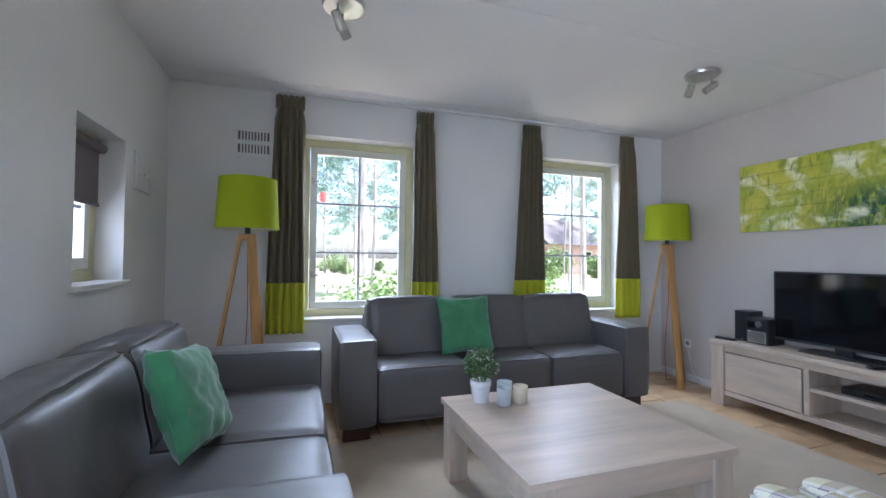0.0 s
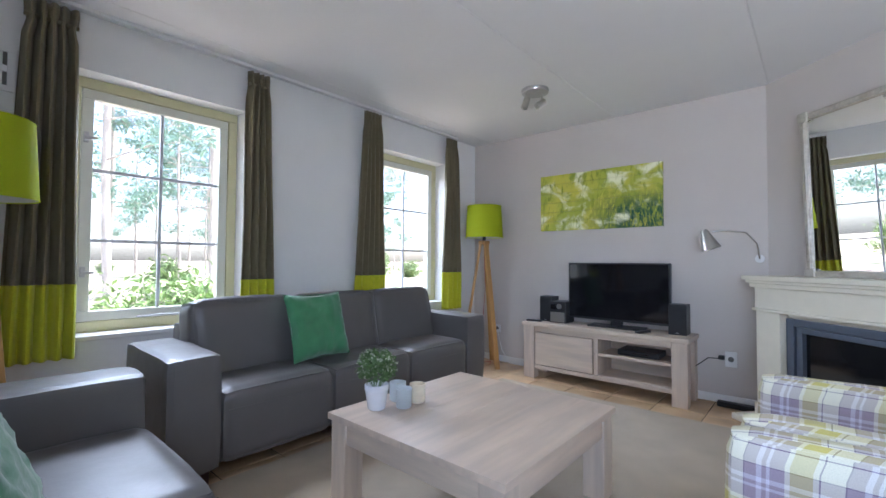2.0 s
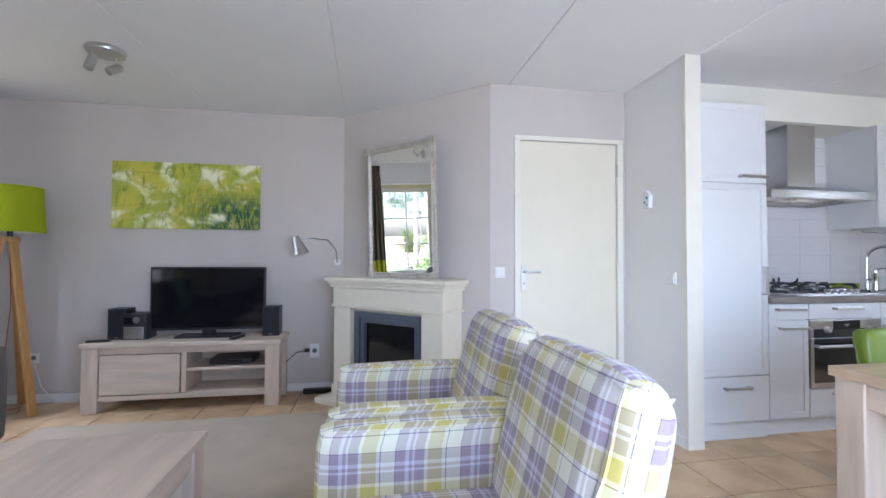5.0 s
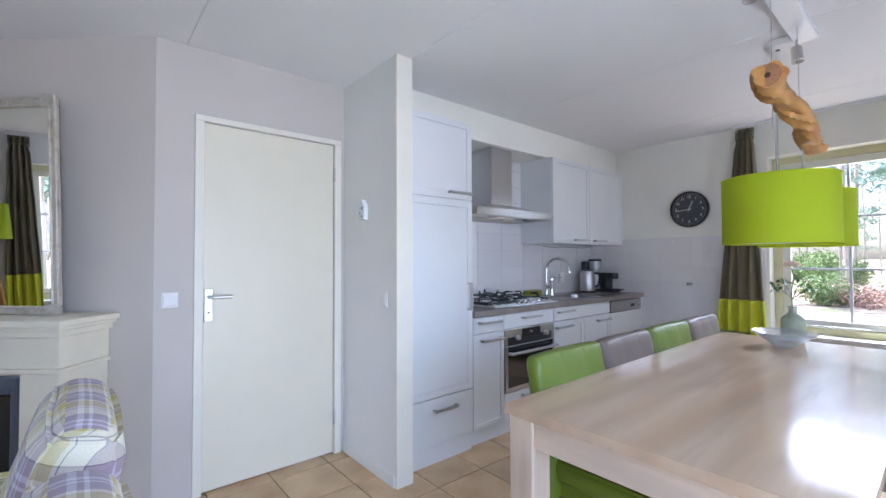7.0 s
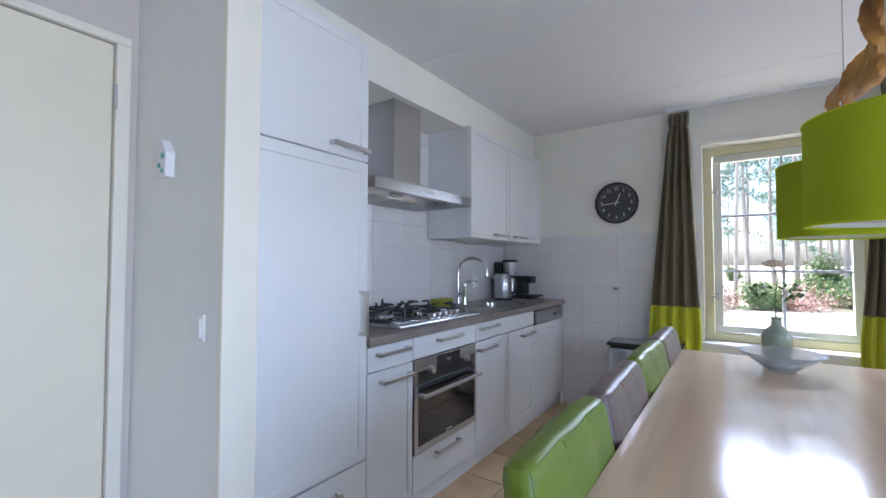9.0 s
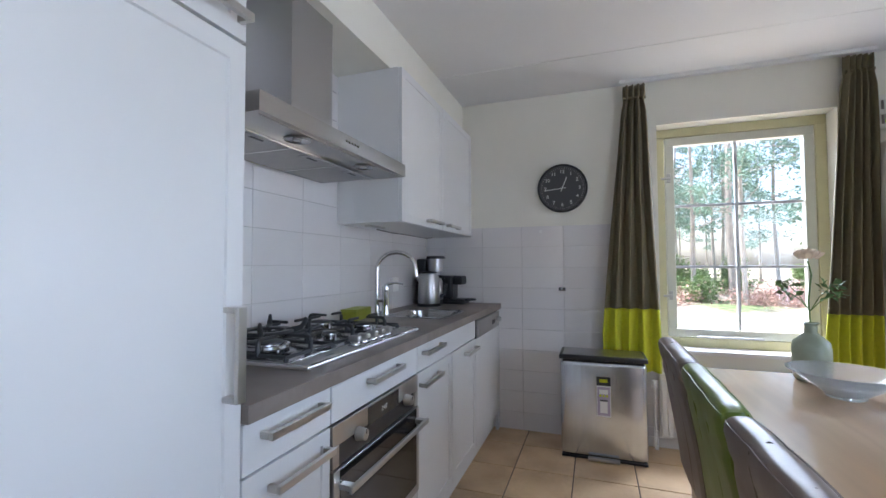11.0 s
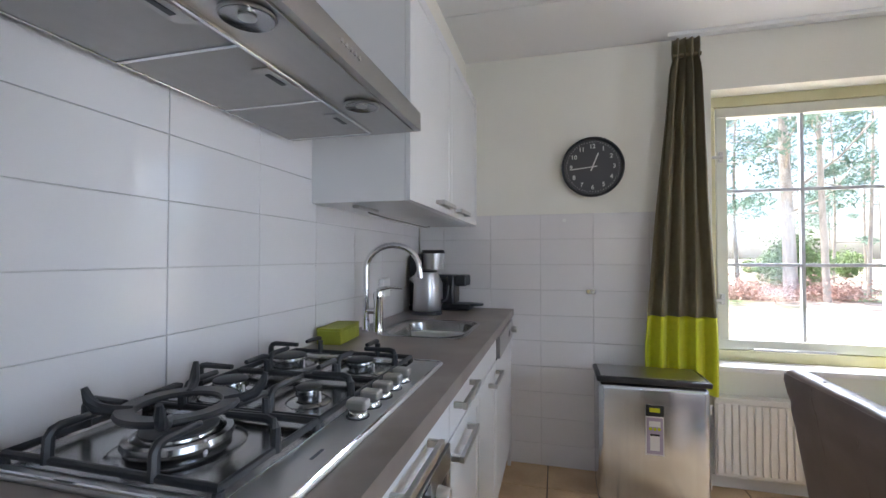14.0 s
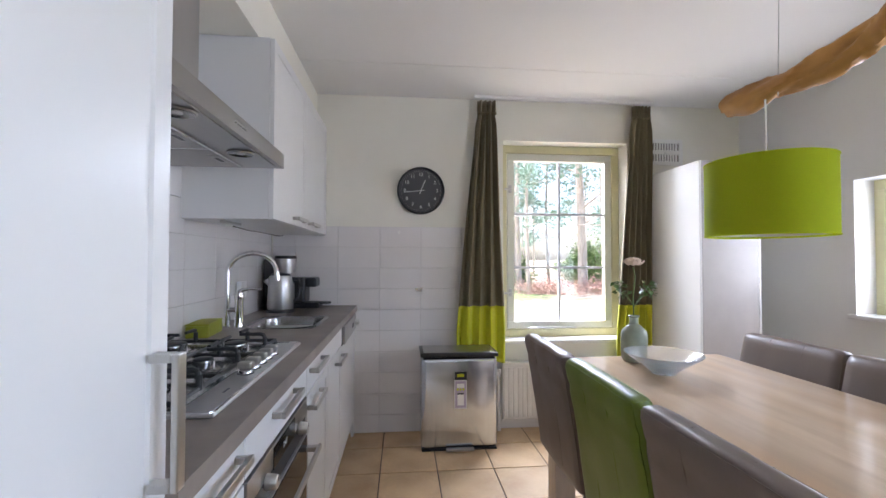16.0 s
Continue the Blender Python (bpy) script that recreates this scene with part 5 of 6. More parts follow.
for x, y, r in burners:
    part("burner_base", lathe([(0, 0.0125), (r * 1.75, 0.0127), (r * 1.6, 0.0165), (r * 1.12, 0.019), (r * 0.80, 0.019), (r * 0.80, 0.025), (r, 0.027), (r * 1.02, 0.033), (r * 0.98, 0.040), (0, 0.040)], 36, m=Matrix.Translation((x, y, 0))), "hobsteel", hob, "bright steel burner ring", smooth=True)
    part("burner_cap", lathe([(0, 0.0475), (r * 0.8, 0.047), (r * 0.98, 0.044), (r * 0.98, 0.0405), (0, 0.0405)], 36, m=Matrix.Translation((x, y, 0))), "iron", hob, "black burner cap", smooth=True)
    part("igniter", cyl(0.003, 0.002, 0.02, (x - r * 1.25, y + r * 0.4, 0.028), n=8), "ceramic", hob, smooth=True)
bw = lathe([(0.060, 0.020), (0.074, 0.021), (0.078, 0.028), (0.076, 0.036), (0.066, 0.037), (0.062, 0.030), (0.060, 0.020)], 40, m=Matrix.Translation((3.925, -1.90, 0)))
part("outer_burner_ring", bw, "hobsteel", hob, "outer wok burner ring", smooth=True)
for y0, y1 in ((-2.012, -1.790), (-2.258, -2.022), (-2.505, -2.268)):
    x0, x1, zt = 3.752, HX1 - 0.028, 0.026
    r = 0.0062
    bm = tube([(x0, y0, zt), (x1, y0, zt), (x1, y1, zt), (x0, y1, zt), (x0, y0, zt)], r, 8)
    ps = part("pan_support", bm, "iron", hob, "black enamelled pan support", smooth=True)
    for fx in (x0, x1):
        for fy in (y0, y1):
            part("rubber_foot", tube([(fx, fy, zt - 0.003), (fx, fy, 0.0125)], r * 1.2, 8), "iron", ps)
    ym = (y0 + y1) / 2
    tips = [(x0 + (x1 - x0) * f, ys_, 0, d, 0.074) for f in (0.27, 0.77) for ys_, d in ((y0, 1), (y1, -1))] + [(xs_, ym, d, 0, 0.085) for xs_, d in ((x0, 1), (x1, -1))]
    for px, py, dx, dy, ln in tips:
        part("prong", tube([(px, py, zt - 0.004), (px + dx * 0.001, py + dy * 0.001, zt + 0.032), (px + dx * 0.006, py + dy * 0.006, zt + 0.040), (px + dx * 0.015, py + dy * 0.015, zt + 0.043), (px + dx * ln, py + dy * ln, zt + 0.043)], [0.0082, 0.0075, 0.0072, 0.0068, 0.0055], 8), "iron", ps, smooth=True)
    if y1 < -2.0:
        part("cross_bar", tube([((x0 + x1) / 2, y0, zt), ((x0 + x1) / 2, y1, zt)], r, 8), "iron", ps, smooth=True)
wr_ = part("wok_ring", lathe([(0.058, 0.072), (0.084, 0.071), (0.087, 0.076), (0.084, 0.081), (0.060, 0.080), (0.057, 0.076), (0.058, 0.072)], 44, m=Matrix.Translation((3.925, -1.90, 0))), "iron", hob, "black wok ring", smooth=True)
for a in (35, 125, 215, 305):
    c, s_ = math.cos(radians(a)), math.sin(radians(a))
    part("wok_horn", tube([(3.925 + d * c, -1.90 + d * s_, z) for d, z in ((0.062, 0.076), (0.090, 0.078), (0.108, 0.084), (0.118, 0.097), (0.124, 0.116))], [0.007, 0.0085, 0.009, 0.008, 0.0045], 8), "iron", wr_, smooth=True)
for i in range(5):
    y = -2.325 + i * 0.059
    kn = part("knob", cyl(0.020, 0.017, 0.012, (3.712, y, 0.0165), n=28, bevel=0.002), "chrome", hob, "silver burner knob", smooth=True)
    part("knob_grip", box(3.692, 3.732, y - 0.016, y + 0.012, 0.024, 0.043, 0.005), "nickel", kn)
    part("knob_seal", cyl(0.022, 0.022, 0.002, (3.712, y, 0.0115), n=28), "iron", kn)

e = thing("sponge_box", (4.135, -2.80, KT), 6, "lime green rectangular sponge box behind the hob", "box")
part("tray", box(-0.045, 0.045, -0.095, 0.095, 0, 0.05, 0.004), "limebox", e)
part("lid", box(-0.046, 0.046, -0.096, 0.096, 0.0505, 0.058, 0.003), "limebox", e)

e = thing("kettle", (4.035, -3.60, KT), -75, "brushed steel electric kettle with a black handle", "kettle")
part("base", cyl(0.085, 0.08, 0.018, (0, 0, 0.009), n=32), "black", e, smooth=True)
part("jug", lathe([(0, 0.02), (0.076, 0.02), (0.079, 0.03), (0.070, 0.205), (0.064, 0.226), (0, 0.228)], 36), "steel_z", e, "brushed steel jug", smooth=True)
part("lid", lathe([(0, 0.246), (0.02, 0.244), (0.055, 0.237), (0.061, 0.2285), (0, 0.2285)], 32), "black", e, smooth=True)
part("handle", tube([(0.02, -0.060, 0.205), (0.03, -0.105, 0.20), (0.035, -0.120, 0.15), (0.03, -0.108, 0.08), (0.02, -0.072, 0.06)], 0.012, 10), "black", e, "black plastic handle", smooth=True)
part("spout", cyl(0.012, 0.022, 0.045, (0, 0.07, 0.185), (-35, 0, 0), 16), "steel_z", e, smooth=True)
e = thing("coffee_maker", (4.075, -3.79, KT), 0, "black filter coffee maker with a steel thermos jug", "coffee maker")
part("base", box(-0.08, 0.10, -0.09, 0.09, 0, 0.03, 0.008), "black", e)
part("tower", box(0.03, 0.10, -0.085, 0.085, 0.03, 0.33, 0.01), "black", e)
part("filter_head", cyl(0.062, 0.07, 0.09, (-0.02, 0, 0.285), n=28), "steel_z", e, "steel filter holder", smooth=True)
part("lid", cyl(0.072, 0.066, 0.02, (-0.02, 0, 0.342), n=28), "black", e, smooth=True)
part("thermos_jug", lathe([(0, 0.031), (0.058, 0.031), (0.062, 0.05), (0.060, 0.16), (0.035, 0.21), (0.033, 0.235), (0, 0.236)], 28, m=Matrix.Translation((-0.02, 0, 0))), "steel_z", e, "steel thermos jug", smooth=True)
e = thing("coffee_machine", (3.945, -3.86, KT), 0, "small black coffee pad machine in the corner", "coffee machine")
part("base", box(-0.11, 0.10, -0.08, 0.08, 0, 0.035, 0.01), "black", e)
part("body", box(-0.02, 0.10, -0.075, 0.075, 0.035, 0.205, 0.012), "black", e)
part("brew_head", box(-0.09, -0.0205, -0.07, 0.07, 0.14, 0.205, 0.012), "black", e)
part("drip_tray", cyl(0.05, 0.05, 0.012, (-0.13, 0, 0.03), n=24), "black", e, smooth=True)
e = thing("wall_socket", (4.187, -3.33, 1.07), -90, "white double socket on the tiles beside the tap", "socket")
part("cover_plate", box(-0.04, 0.04, -0.03, 0.0, -0.045, 0.045, 0.006), "plate", e)

# extractor hood
hd = thing("extractor_hood", (0, 0, 0), label="stainless steel chimney extractor hood over the hob", category="extractor hood")
hx0, hy0, hy1, hz = 3.745, -2.575, -1.67, 1.60
bm = bmesh.new()
ring0 = [(hx0, hy0), (hx0, hy1), (BX - 0.012, hy1), (BX - 0.012, hy0)]
ring2 = [(3.93, -2.28), (3.93, -2.02), (BX - 0.012, -2.02), (BX - 0.012, -2.28)]
rs = [[bm.verts.new((x, y, z)) for x, y in r] for r, z in ((ring0, hz), (ring0, hz + 0.055), (ring2, hz + 0.115))]
bm.faces.new(rs[0])
bm.faces.new(rs[2])
for a, b in zip(rs, rs[1:]):
    for i in range(4):
        bm.faces.new((a[i], a[(i + 1) % 4], b[(i + 1) % 4], b[i]))
bmesh.ops.recalc_face_normals(bm, faces=bm.faces)
part("canopy", bm, "steel", hd, "brushed steel canopy")
part("duct_cover", box(3.935, BX - 0.012, -2.275, -2.025, hz + 0.112, 2.188, 0.002), "steel_z", hd, "upright steel duct cover")
for i in range(3):
    y0 = hy0 + 0.042 + i * 0.2765
    ff = part("grease_filter", box(3.895, BX - 0.03, y0 + 0.004, y0 + 0.272, hz - 0.006, hz - 0.0005, 0.001), "mesh", hd, "mesh grease filter")
    part("latch_plate", box(3.898, 3.936, y0 + 0.085, y0 + 0.190, hz - 0.010, hz - 0.0065, 0.001), "steel", ff, "raised latch plate")
    part("latch", box(3.911, 3.923, y0 + 0.11, y0 + 0.165, hz - 0.0115, hz - 0.0102), "black", ff, "black latch slot")
    for q in ((3.886, 3.8945, y0, y0 + 0.2765), (BX - 0.029, BX - 0.022, y0, y0 + 0.2765), (3.8945, BX - 0.0295, y0 - 0.004, y0 + 0.0035)):
        part("filter_rim", box(*q, hz - 0.0085, hz - 0.0005, 0.001), "chrome", ff, "bright filter rim")
for y in (-2.325, -1.915):
    part("lamp", lathe([(0.0, -0.001), (0.016, -0.0012), (0.036, -0.003), (0.041, -0.006)], 32, m=Matrix.Translation((3.82, y, hz - 0.0008))), "hobsteel", hd, "round lamp bowl", smooth=True)
    part("bulb", cyl(0.014, 0.014, 0.003, (3.82, y, hz - 0.0042), n=20), "nickel", hd, "small halogen bulb", smooth=True)
    part("lamp_ring", tube(arc((3.82, y, hz - 0.004), 0.042, 0, 360, "xy", 32), 0.003, 6), "steel", hd)
part("inner_lip", box(hx0 + 0.018, hx0 + 0.021, hy0 + 0.02, hy1 - 0.02, hz - 0.004, hz - 0.0005), "steel", hd, "seam behind the front lip")
for i in range(5):
    part("button", cyl(0.0055, 0.0045, 0.006, (hx0 - 0.003, -2.150 + i * 0.019, hz + 0.028), (0, -90, 0), 14), "chrome", hd, "small round push button", smooth=True)

for y0, y1 in ((-3.953, -3.302), (-3.299, -2.70)):
    e = unit(y0, y1, 1.41, 2.188, "white wall cabinet beside the extractor hood", 3.840, name="wall_cabinet", category="wall cabinet")
    front(e, "door", y0, y1, 1.41, 2.186, 3.821, 0.06, "white wall cabinet door")
    grip(e, -3.47 if y0 < -3.5 else -3.13, 1.445, 0.215, 3.821)
e = thing("under_cabinet_light", (4.05, -3.1, 1.385), label="slim strip light with loose wiring under the wall cabinets", category="light")
part("strip", box(-0.014, 0.014, 0.16, 0.34, 0.013, 0.024, 0.003), "nickel", e)
part("wiring", tube([(-0.01, 0.25, 0.004), (-0.03, 0.1, -0.006), (0.0, -0.1, 0.002), (-0.02, -0.45, -0.004), (0, -0.6, 0.01)], 0.003, 6), "ventdark", e)

cl = thing("wall_clock", (3.143, SY, 1.738), 180, "round black wall clock with pale numerals", "clock")
part("case", lathe([(0, 0.0), (0.168, 0.0), (0.172, 0.01), (0.172, 0.034), (0.166, 0.038), (0.158, 0.036), (0.155, 0.02), (0, 0.02)], 64, m=pose(0, 0, 0, 90, 0, 0)), "black", cl, smooth=True)
part("dial", cyl(0.156, 0.156, 0.004, (0, -0.023, 0), (90, 0, 0), 64), "clockface", cl, "charcoal dial")
for i in range(12):
    t = bpy.data.curves.new("numeral", "FONT")
    t.body, t.size, t.offset, t.align_x, t.align_y, t.extrude = str(12 if i == 0 else i), 0.034, 0.0006, "CENTER", "CENTER", 0.0003
    t.materials.append(M["numerals"])
    o = new("numeral", t)
    o.parent = cl
    a = radians(30 * i)
    o.matrix_basis = pose(0.118 * math.sin(a), -0.0262, 0.118 * math.cos(a), 90, 0, 0)
for i in range(60):
    a = radians(6 * i)
    bm = box(-0.0009, 0.0009, -0.0262, -0.0252, 0.140, 0.147)
    bmesh.ops.transform(bm, matrix=Matrix.Rotation(a, 4, "Y"), verts=bm.verts)
    part("minute_mark", bm, "numerals", cl)
for name, ang, ln, w in (("hour_hand", 30 * 12.74, 0.085, 0.0035), ("minute_hand", 6 * 44, 0.125, 0.0028)):
    bm = box(-w, w, -0.031, -0.0295, -0.025, ln)
    bmesh.ops.transform(bm, matrix=Matrix.Rotation(radians(ang), 4, "Y"), verts=bm.verts)
    part(name, bm, "numerals", cl, "pale clock hand")
part("pin", cyl(0.006, 0.006, 0.01, (0, -0.03, 0), (90, 0, 0), 14), "numerals", cl)
hk = thing("wall_hook", (3.155, SY + 0.008, 1.022), 180, "small chrome hook on the wall tiles", "hook")
part("plate", box(-0.025, 0.025, -0.006, 0, -0.014, 0.014, 0.002), "chrome", hk)
part("peg", tube([(0, -0.006, 0), (0, -0.022, -0.002), (0, -0.026, 0.008)], 0.004, 8), "chrome", hk)
e = thing("wall_hook", (3.30, SY + 0.008, 1.435), 180, "small white adhesive hook near the clock", "hook")
part("plate", cyl(0.011, 0.011, 0.01, (0, -0.004, 0), (90, 0, 0), 18), "plate", e)

bn = thing("waste_bin", (2.90, -3.738, 0), 0, "brushed steel pedal bin with a black lid", "bin")
part("body", box(-0.25, 0.25, -0.13, 0.13, 0.012, 0.60, 0.03, 4), "binsteel", bn, smooth=True)
part("lid", box(-0.256, 0.256, -0.136, 0.136, 0.603, 0.630, 0.008, 3), "black", bn, "black lid with a steel inset", smooth=True)
part("lid_inset", box(-0.235, 0.235, -0.115, 0.115, 0.6305, 0.633, 0.001), "steel", bn)
part("base_ring", box(-0.246, 0.246, -0.126, 0.126, 0.0, 0.0115, 0.002), "black", bn)
part("pedal", box(-0.09, 0.09, 0.131, 0.165, 0.008, 0.026, 0.004), "steel", bn, "steel foot pedal")
st = part("sticker", box(-0.045, 0.035, 0.1305, 0.1318, 0.27, 0.51), "plate", bn, "product sticker with bars")
part("sticker_head", box(-0.045, 0.035, 0.1320, 0.1328, 0.455, 0.51), "black", st)
part("sticker_mark", box(-0.028, 0.018, 0.1329, 0.1335, 0.475, 0.495), "cury", st)
part("sticker_panel", box(-0.041, 0.031, 0.1320, 0.1326, 0.276, 0.448), "sticker_mauve", st, "pale mauve printed panel")
for x in (-0.024, -0.005, 0.014):
    part("sticker_mark", cyl(0.0075, 0.0075, 0.001, (x, 0.1331, 0.395), (90, 0, 0), 14), "cury", st)
part("sticker_mark", box(-0.030, 0.020, 0.1327, 0.1333, 0.405, 0.432), "plate", st)
part("sticker_mark", box(-0.026, 0.016, 0.1327, 0.1333, 0.292, 0.368), "plate", st)
part("sticker_mark", box(-0.026, 0.016, 0.1334, 0.1338, 0.362, 0.371), "black", st)

rd = thing("radiator", (2.08, SY + 0.055, 0.06), 180, "white ribbed panel radiator under the kitchen window", "radiator")
part("panel", box(-0.47, 0.47, -0.012, 0.012, 0.02, 0.42, 0.004), "radiator", rd)
for i in range(27):
    x = -0.447 + i * 0.0344
    part("rib", box(x - 0.0145, x + 0.0145, -0.019, -0.0125, 0.04, 0.40, 0.004), "radiator", rd)
part("top_grille", box(-0.47, 0.47, -0.03, 0.04, 0.421, 0.432, 0.002), "radiator", rd)
part("pipe", tube([(-0.49, 0, 0.06), (-0.49, 0, -0.058)], 0.008, 8), "radiator", rd)
part("valve", cyl(0.02, 0.018, 0.05, (-0.50, -0.005, 0.36), (0, 0, 0), 16), "plate", rd, smooth=True)
part("pipe", tube([(-0.47, 0, 0.38), (-0.50, 0, 0.36), (-0.50, 0, -0.058)], 0.008, 8), "radiator", rd)

gc = thing("tall_grey_cabinet", (0, 0, 0), label="tall taupe grey cabinet with a white side in the corner", category="cabinet")
part("body", box(1.015, 1.398, SY + 0.01, -3.372, 0.02, 1.868, 0.002), "white", gc)
part("side", box(1.399, 1.415, SY + 0.01, -3.352, 0.0, 1.87, 0.002), "white", gc, "white side panel")
part("side", box(1.0, 1.0145, SY + 0.01, -3.352, 0.0, 1.87, 0.002), "white", gc)
part("door", box(1.016, 1.397, -3.371, -3.352, 0.05, 1.868, 0.002), "grey_cab", gc, "taupe grey door")


# ---- dining ----
def dining_table():
    x0, x1, y0, y1, h = 1.655, 2.575, -2.90, -0.64, 0.755
    e = thing("dining_table", (0, 0, 0), label="long pale oak dining table with square legs", category="dining table")
    n = 7
    for i in range(n):
        a = x0 + (x1 - x0) * i / n
        part("plank", box(a, a + (x1 - x0) / n, y0, y1, h - 0.035, h), "table", e)
    for sx in (x0 + 0.012, x1 - 0.112):
        for sy in (y0 + 0.012, y1 - 0.112):
            part("leg", box(sx, sx + 0.10, sy, sy + 0.10, 0, h - 0.036, 0.006), "oakw_z", e)
    for sx in (x0 + 0.02, x1 - 0.05):
        part("apron", box(sx, sx + 0.03, y0 + 0.112, y1 - 0.112, h - 0.13, h - 0.036, 0.003), "oakw_y", e)
    for sy in (y0 + 0.02, y1 - 0.05):
        part("apron", box(x0 + 0.112, x1 - 0.112, sy, sy + 0.03, h - 0.13, h - 0.036, 0.003), "oakw", e)


dining_table()


def dining_chair(leather, label):
    """Faces -x; the back stands at x = 0 to 0.1 and leans outwards."""
    e = thing("dining_chair", label=label, category="dining chair", group="chairs round the dining table")
    part("seat", soft_box(-0.44, 0.02, -0.225, 0.225, 0.40, 0.49, 0.015, 0.03, 10, 0.003), leather, e, smooth=True)
    part("seat_frame", box(-0.42, 0.0, -0.21, 0.21, 0.35, 0.40, 0.004), leather, e)
    bm = soft_box(-0.036, 0.036, -0.250, 0.250, 0.0, 0.545, 0.004, 0.030, 22, 0.004, 3 if leather == "leather_g" else 8)
    for v in bm.verts:
        t = v.co.z / 0.5
        puff = 0.0035 * math.sin(math.pi * min(1.0, abs(((v.co.y + 0.249) / 0.166) % 1.0))) ** 0.6
        v.co.x += (puff if v.co.x > 0 else -puff) * (0.4 if t < 0.75 else 1.0)
        v.co.x += 0.030 * t * t
        if abs(v.co.z - 0.455) < 0.014:
            v.co.x *= 0.93
    bmesh.ops.transform(bm, matrix=Matrix.Translation((0.012, 0, 0.335)) @ Matrix.Rotation(radians(5), 4, "Y"), verts=bm.verts)
    bk = part("backrest", bm, leather, e, smooth=True)
    for s in (-0.083, 0.083):
        pts = [(0.038 + 0.030 * t * t, s, t * 0.5) for t in (0.1, 0.4, 0.7, 0.88, 1.0)] + [(0.030 + 0.036, s, 0.530), (0.034, s, 0.549), (0.0, s, 0.535), (-0.008, s, 0.50), (-0.014, s, 0.38)]
        part("seam", tube([Vector((0.012, 0, 0.335)) + Matrix.Rotation(radians(5), 3, "Y") @ Vector(p) for p in pts], 0.0016, 6), leather, bk)
    for x, y in ((-0.40, -0.19), (-0.40, 0.19), (-0.01, -0.19), (-0.01, 0.19)):
        bm = cyl(0.016, 0.025, 0.36, (0, 0, 0.18), n=4)
        bmesh.ops.transform(bm, matrix=Matrix.Translation((x, y, 0)) @ Matrix.Rotation(radians(45), 4, "Z"), verts=bm.verts)
        part("leg", bm, "dark_wood", e, "dark tapered chair leg")
    return e


gch = dining_chair("leather_g", "lime green leather dining chair with a stitched back")
bch = dining_chair("leather_b", "brown leather dining chair with a stitched back")
gch.matrix_world = pose(2.55, -1.12, 0, 0, 0, 0)
copy_thing(gch, pose(2.55, -2.15, 0, 0, 0, -1))
bch.matrix_world = pose(2.55, -1.635, 0, 0, 0, 1)
copy_thing(bch, pose(2.55, -2.665, 0, 0, 0, 0))
copy_thing(bch, pose(1.62, -2.60, 0, 0, 0, 180))
copy_thing(bch, pose(1.62, -2.10, 0, 0, 0, 180))

va = thing("vase", (2.165, -2.80, 0.755), label="grey green glazed bottle vase with one peach rose", category="vase")
part("bottle", lathe([(0, 0), (0.048, 0), (0.056, 0.008), (0.060, 0.05), (0.0605, 0.12), (0.056, 0.145), (0.036, 0.165), (0.021, 0.178), (0.0195, 0.208), (0.028, 0.216), (0.023, 0.218), (0.016, 0.20), (0, 0.20)], 36), "vase", va, smooth=True)
part("stem", tube([(0, 0, 0.19), (0.004, 0.0, 0.30), (-0.008, 0.0, 0.40), (0.002, 0, 0.45)], 0.003, 6), "leaf", va, smooth=True)
bm = bmesh.new()
for k in range(26):
    a, t = k * 2.4, k / 26
    m = pose(0.002, 0, 0.455) @ Matrix.Rotation(a, 4, "Z") @ Matrix.Translation((0.012 + 0.022 * t, 0, 0.012 - 0.012 * t)) @ Matrix.Rotation(radians(-70 + 62 * t), 4, "Y")
    g = [[bm.verts.new(m @ Vector((0.026 * (i / 3), 0.020 * (j - 1) * math.sin(math.pi * (0.25 + i / 5)), 0.008 * ((j - 1) ** 2) + 0.004 * i))) for j in range(3)] for i in range(4)]
    for p, q in zip(g, g[1:]):
        for j in range(2):
            bm.faces.new((p[j], p[j + 1], q[j + 1], q[j]))
part("flower", bm, "petal", va, "pale peach rose bloom", smooth=True)
rn = random.Random(3)
for k, (dx, dy, dz) in enumerate(((0.07, 0.02, 0.33), (-0.07, 0.0, 0.32), (0.05, -0.05, 0.36), (-0.04, 0.05, 0.35))):
    part("twig", tube([(0, 0, 0.26), (dx * 0.5, dy * 0.5, (0.26 + dz) / 2 + 0.01), (dx, dy, dz)], 0.0018, 5), "leaf", va)
    bm = leaves(14, 0.035, 0, 0.02, 0.035, rn)
    bmesh.ops.transform(bm, matrix=Matrix.Translation((dx, dy, dz)), verts=bm.verts)
    part("leaf_sprig", bm, "leaf", va, "rose leaves")
bo = thing("glass_bowl", (2.165, -2.57, 0.755), label="shallow clear pressed glass bowl on the dining table", category="bowl")
part("dish", lathe([(0, 0.006), (0.045, 0.0), (0.052, 0.004), (0.055, 0.014), (0.10, 0.045), (0.155, 0.085), (0.156, 0.088), (0.10, 0.051), (0.052, 0.02), (0, 0.014)], 48), "bowl", bo, smooth=True)

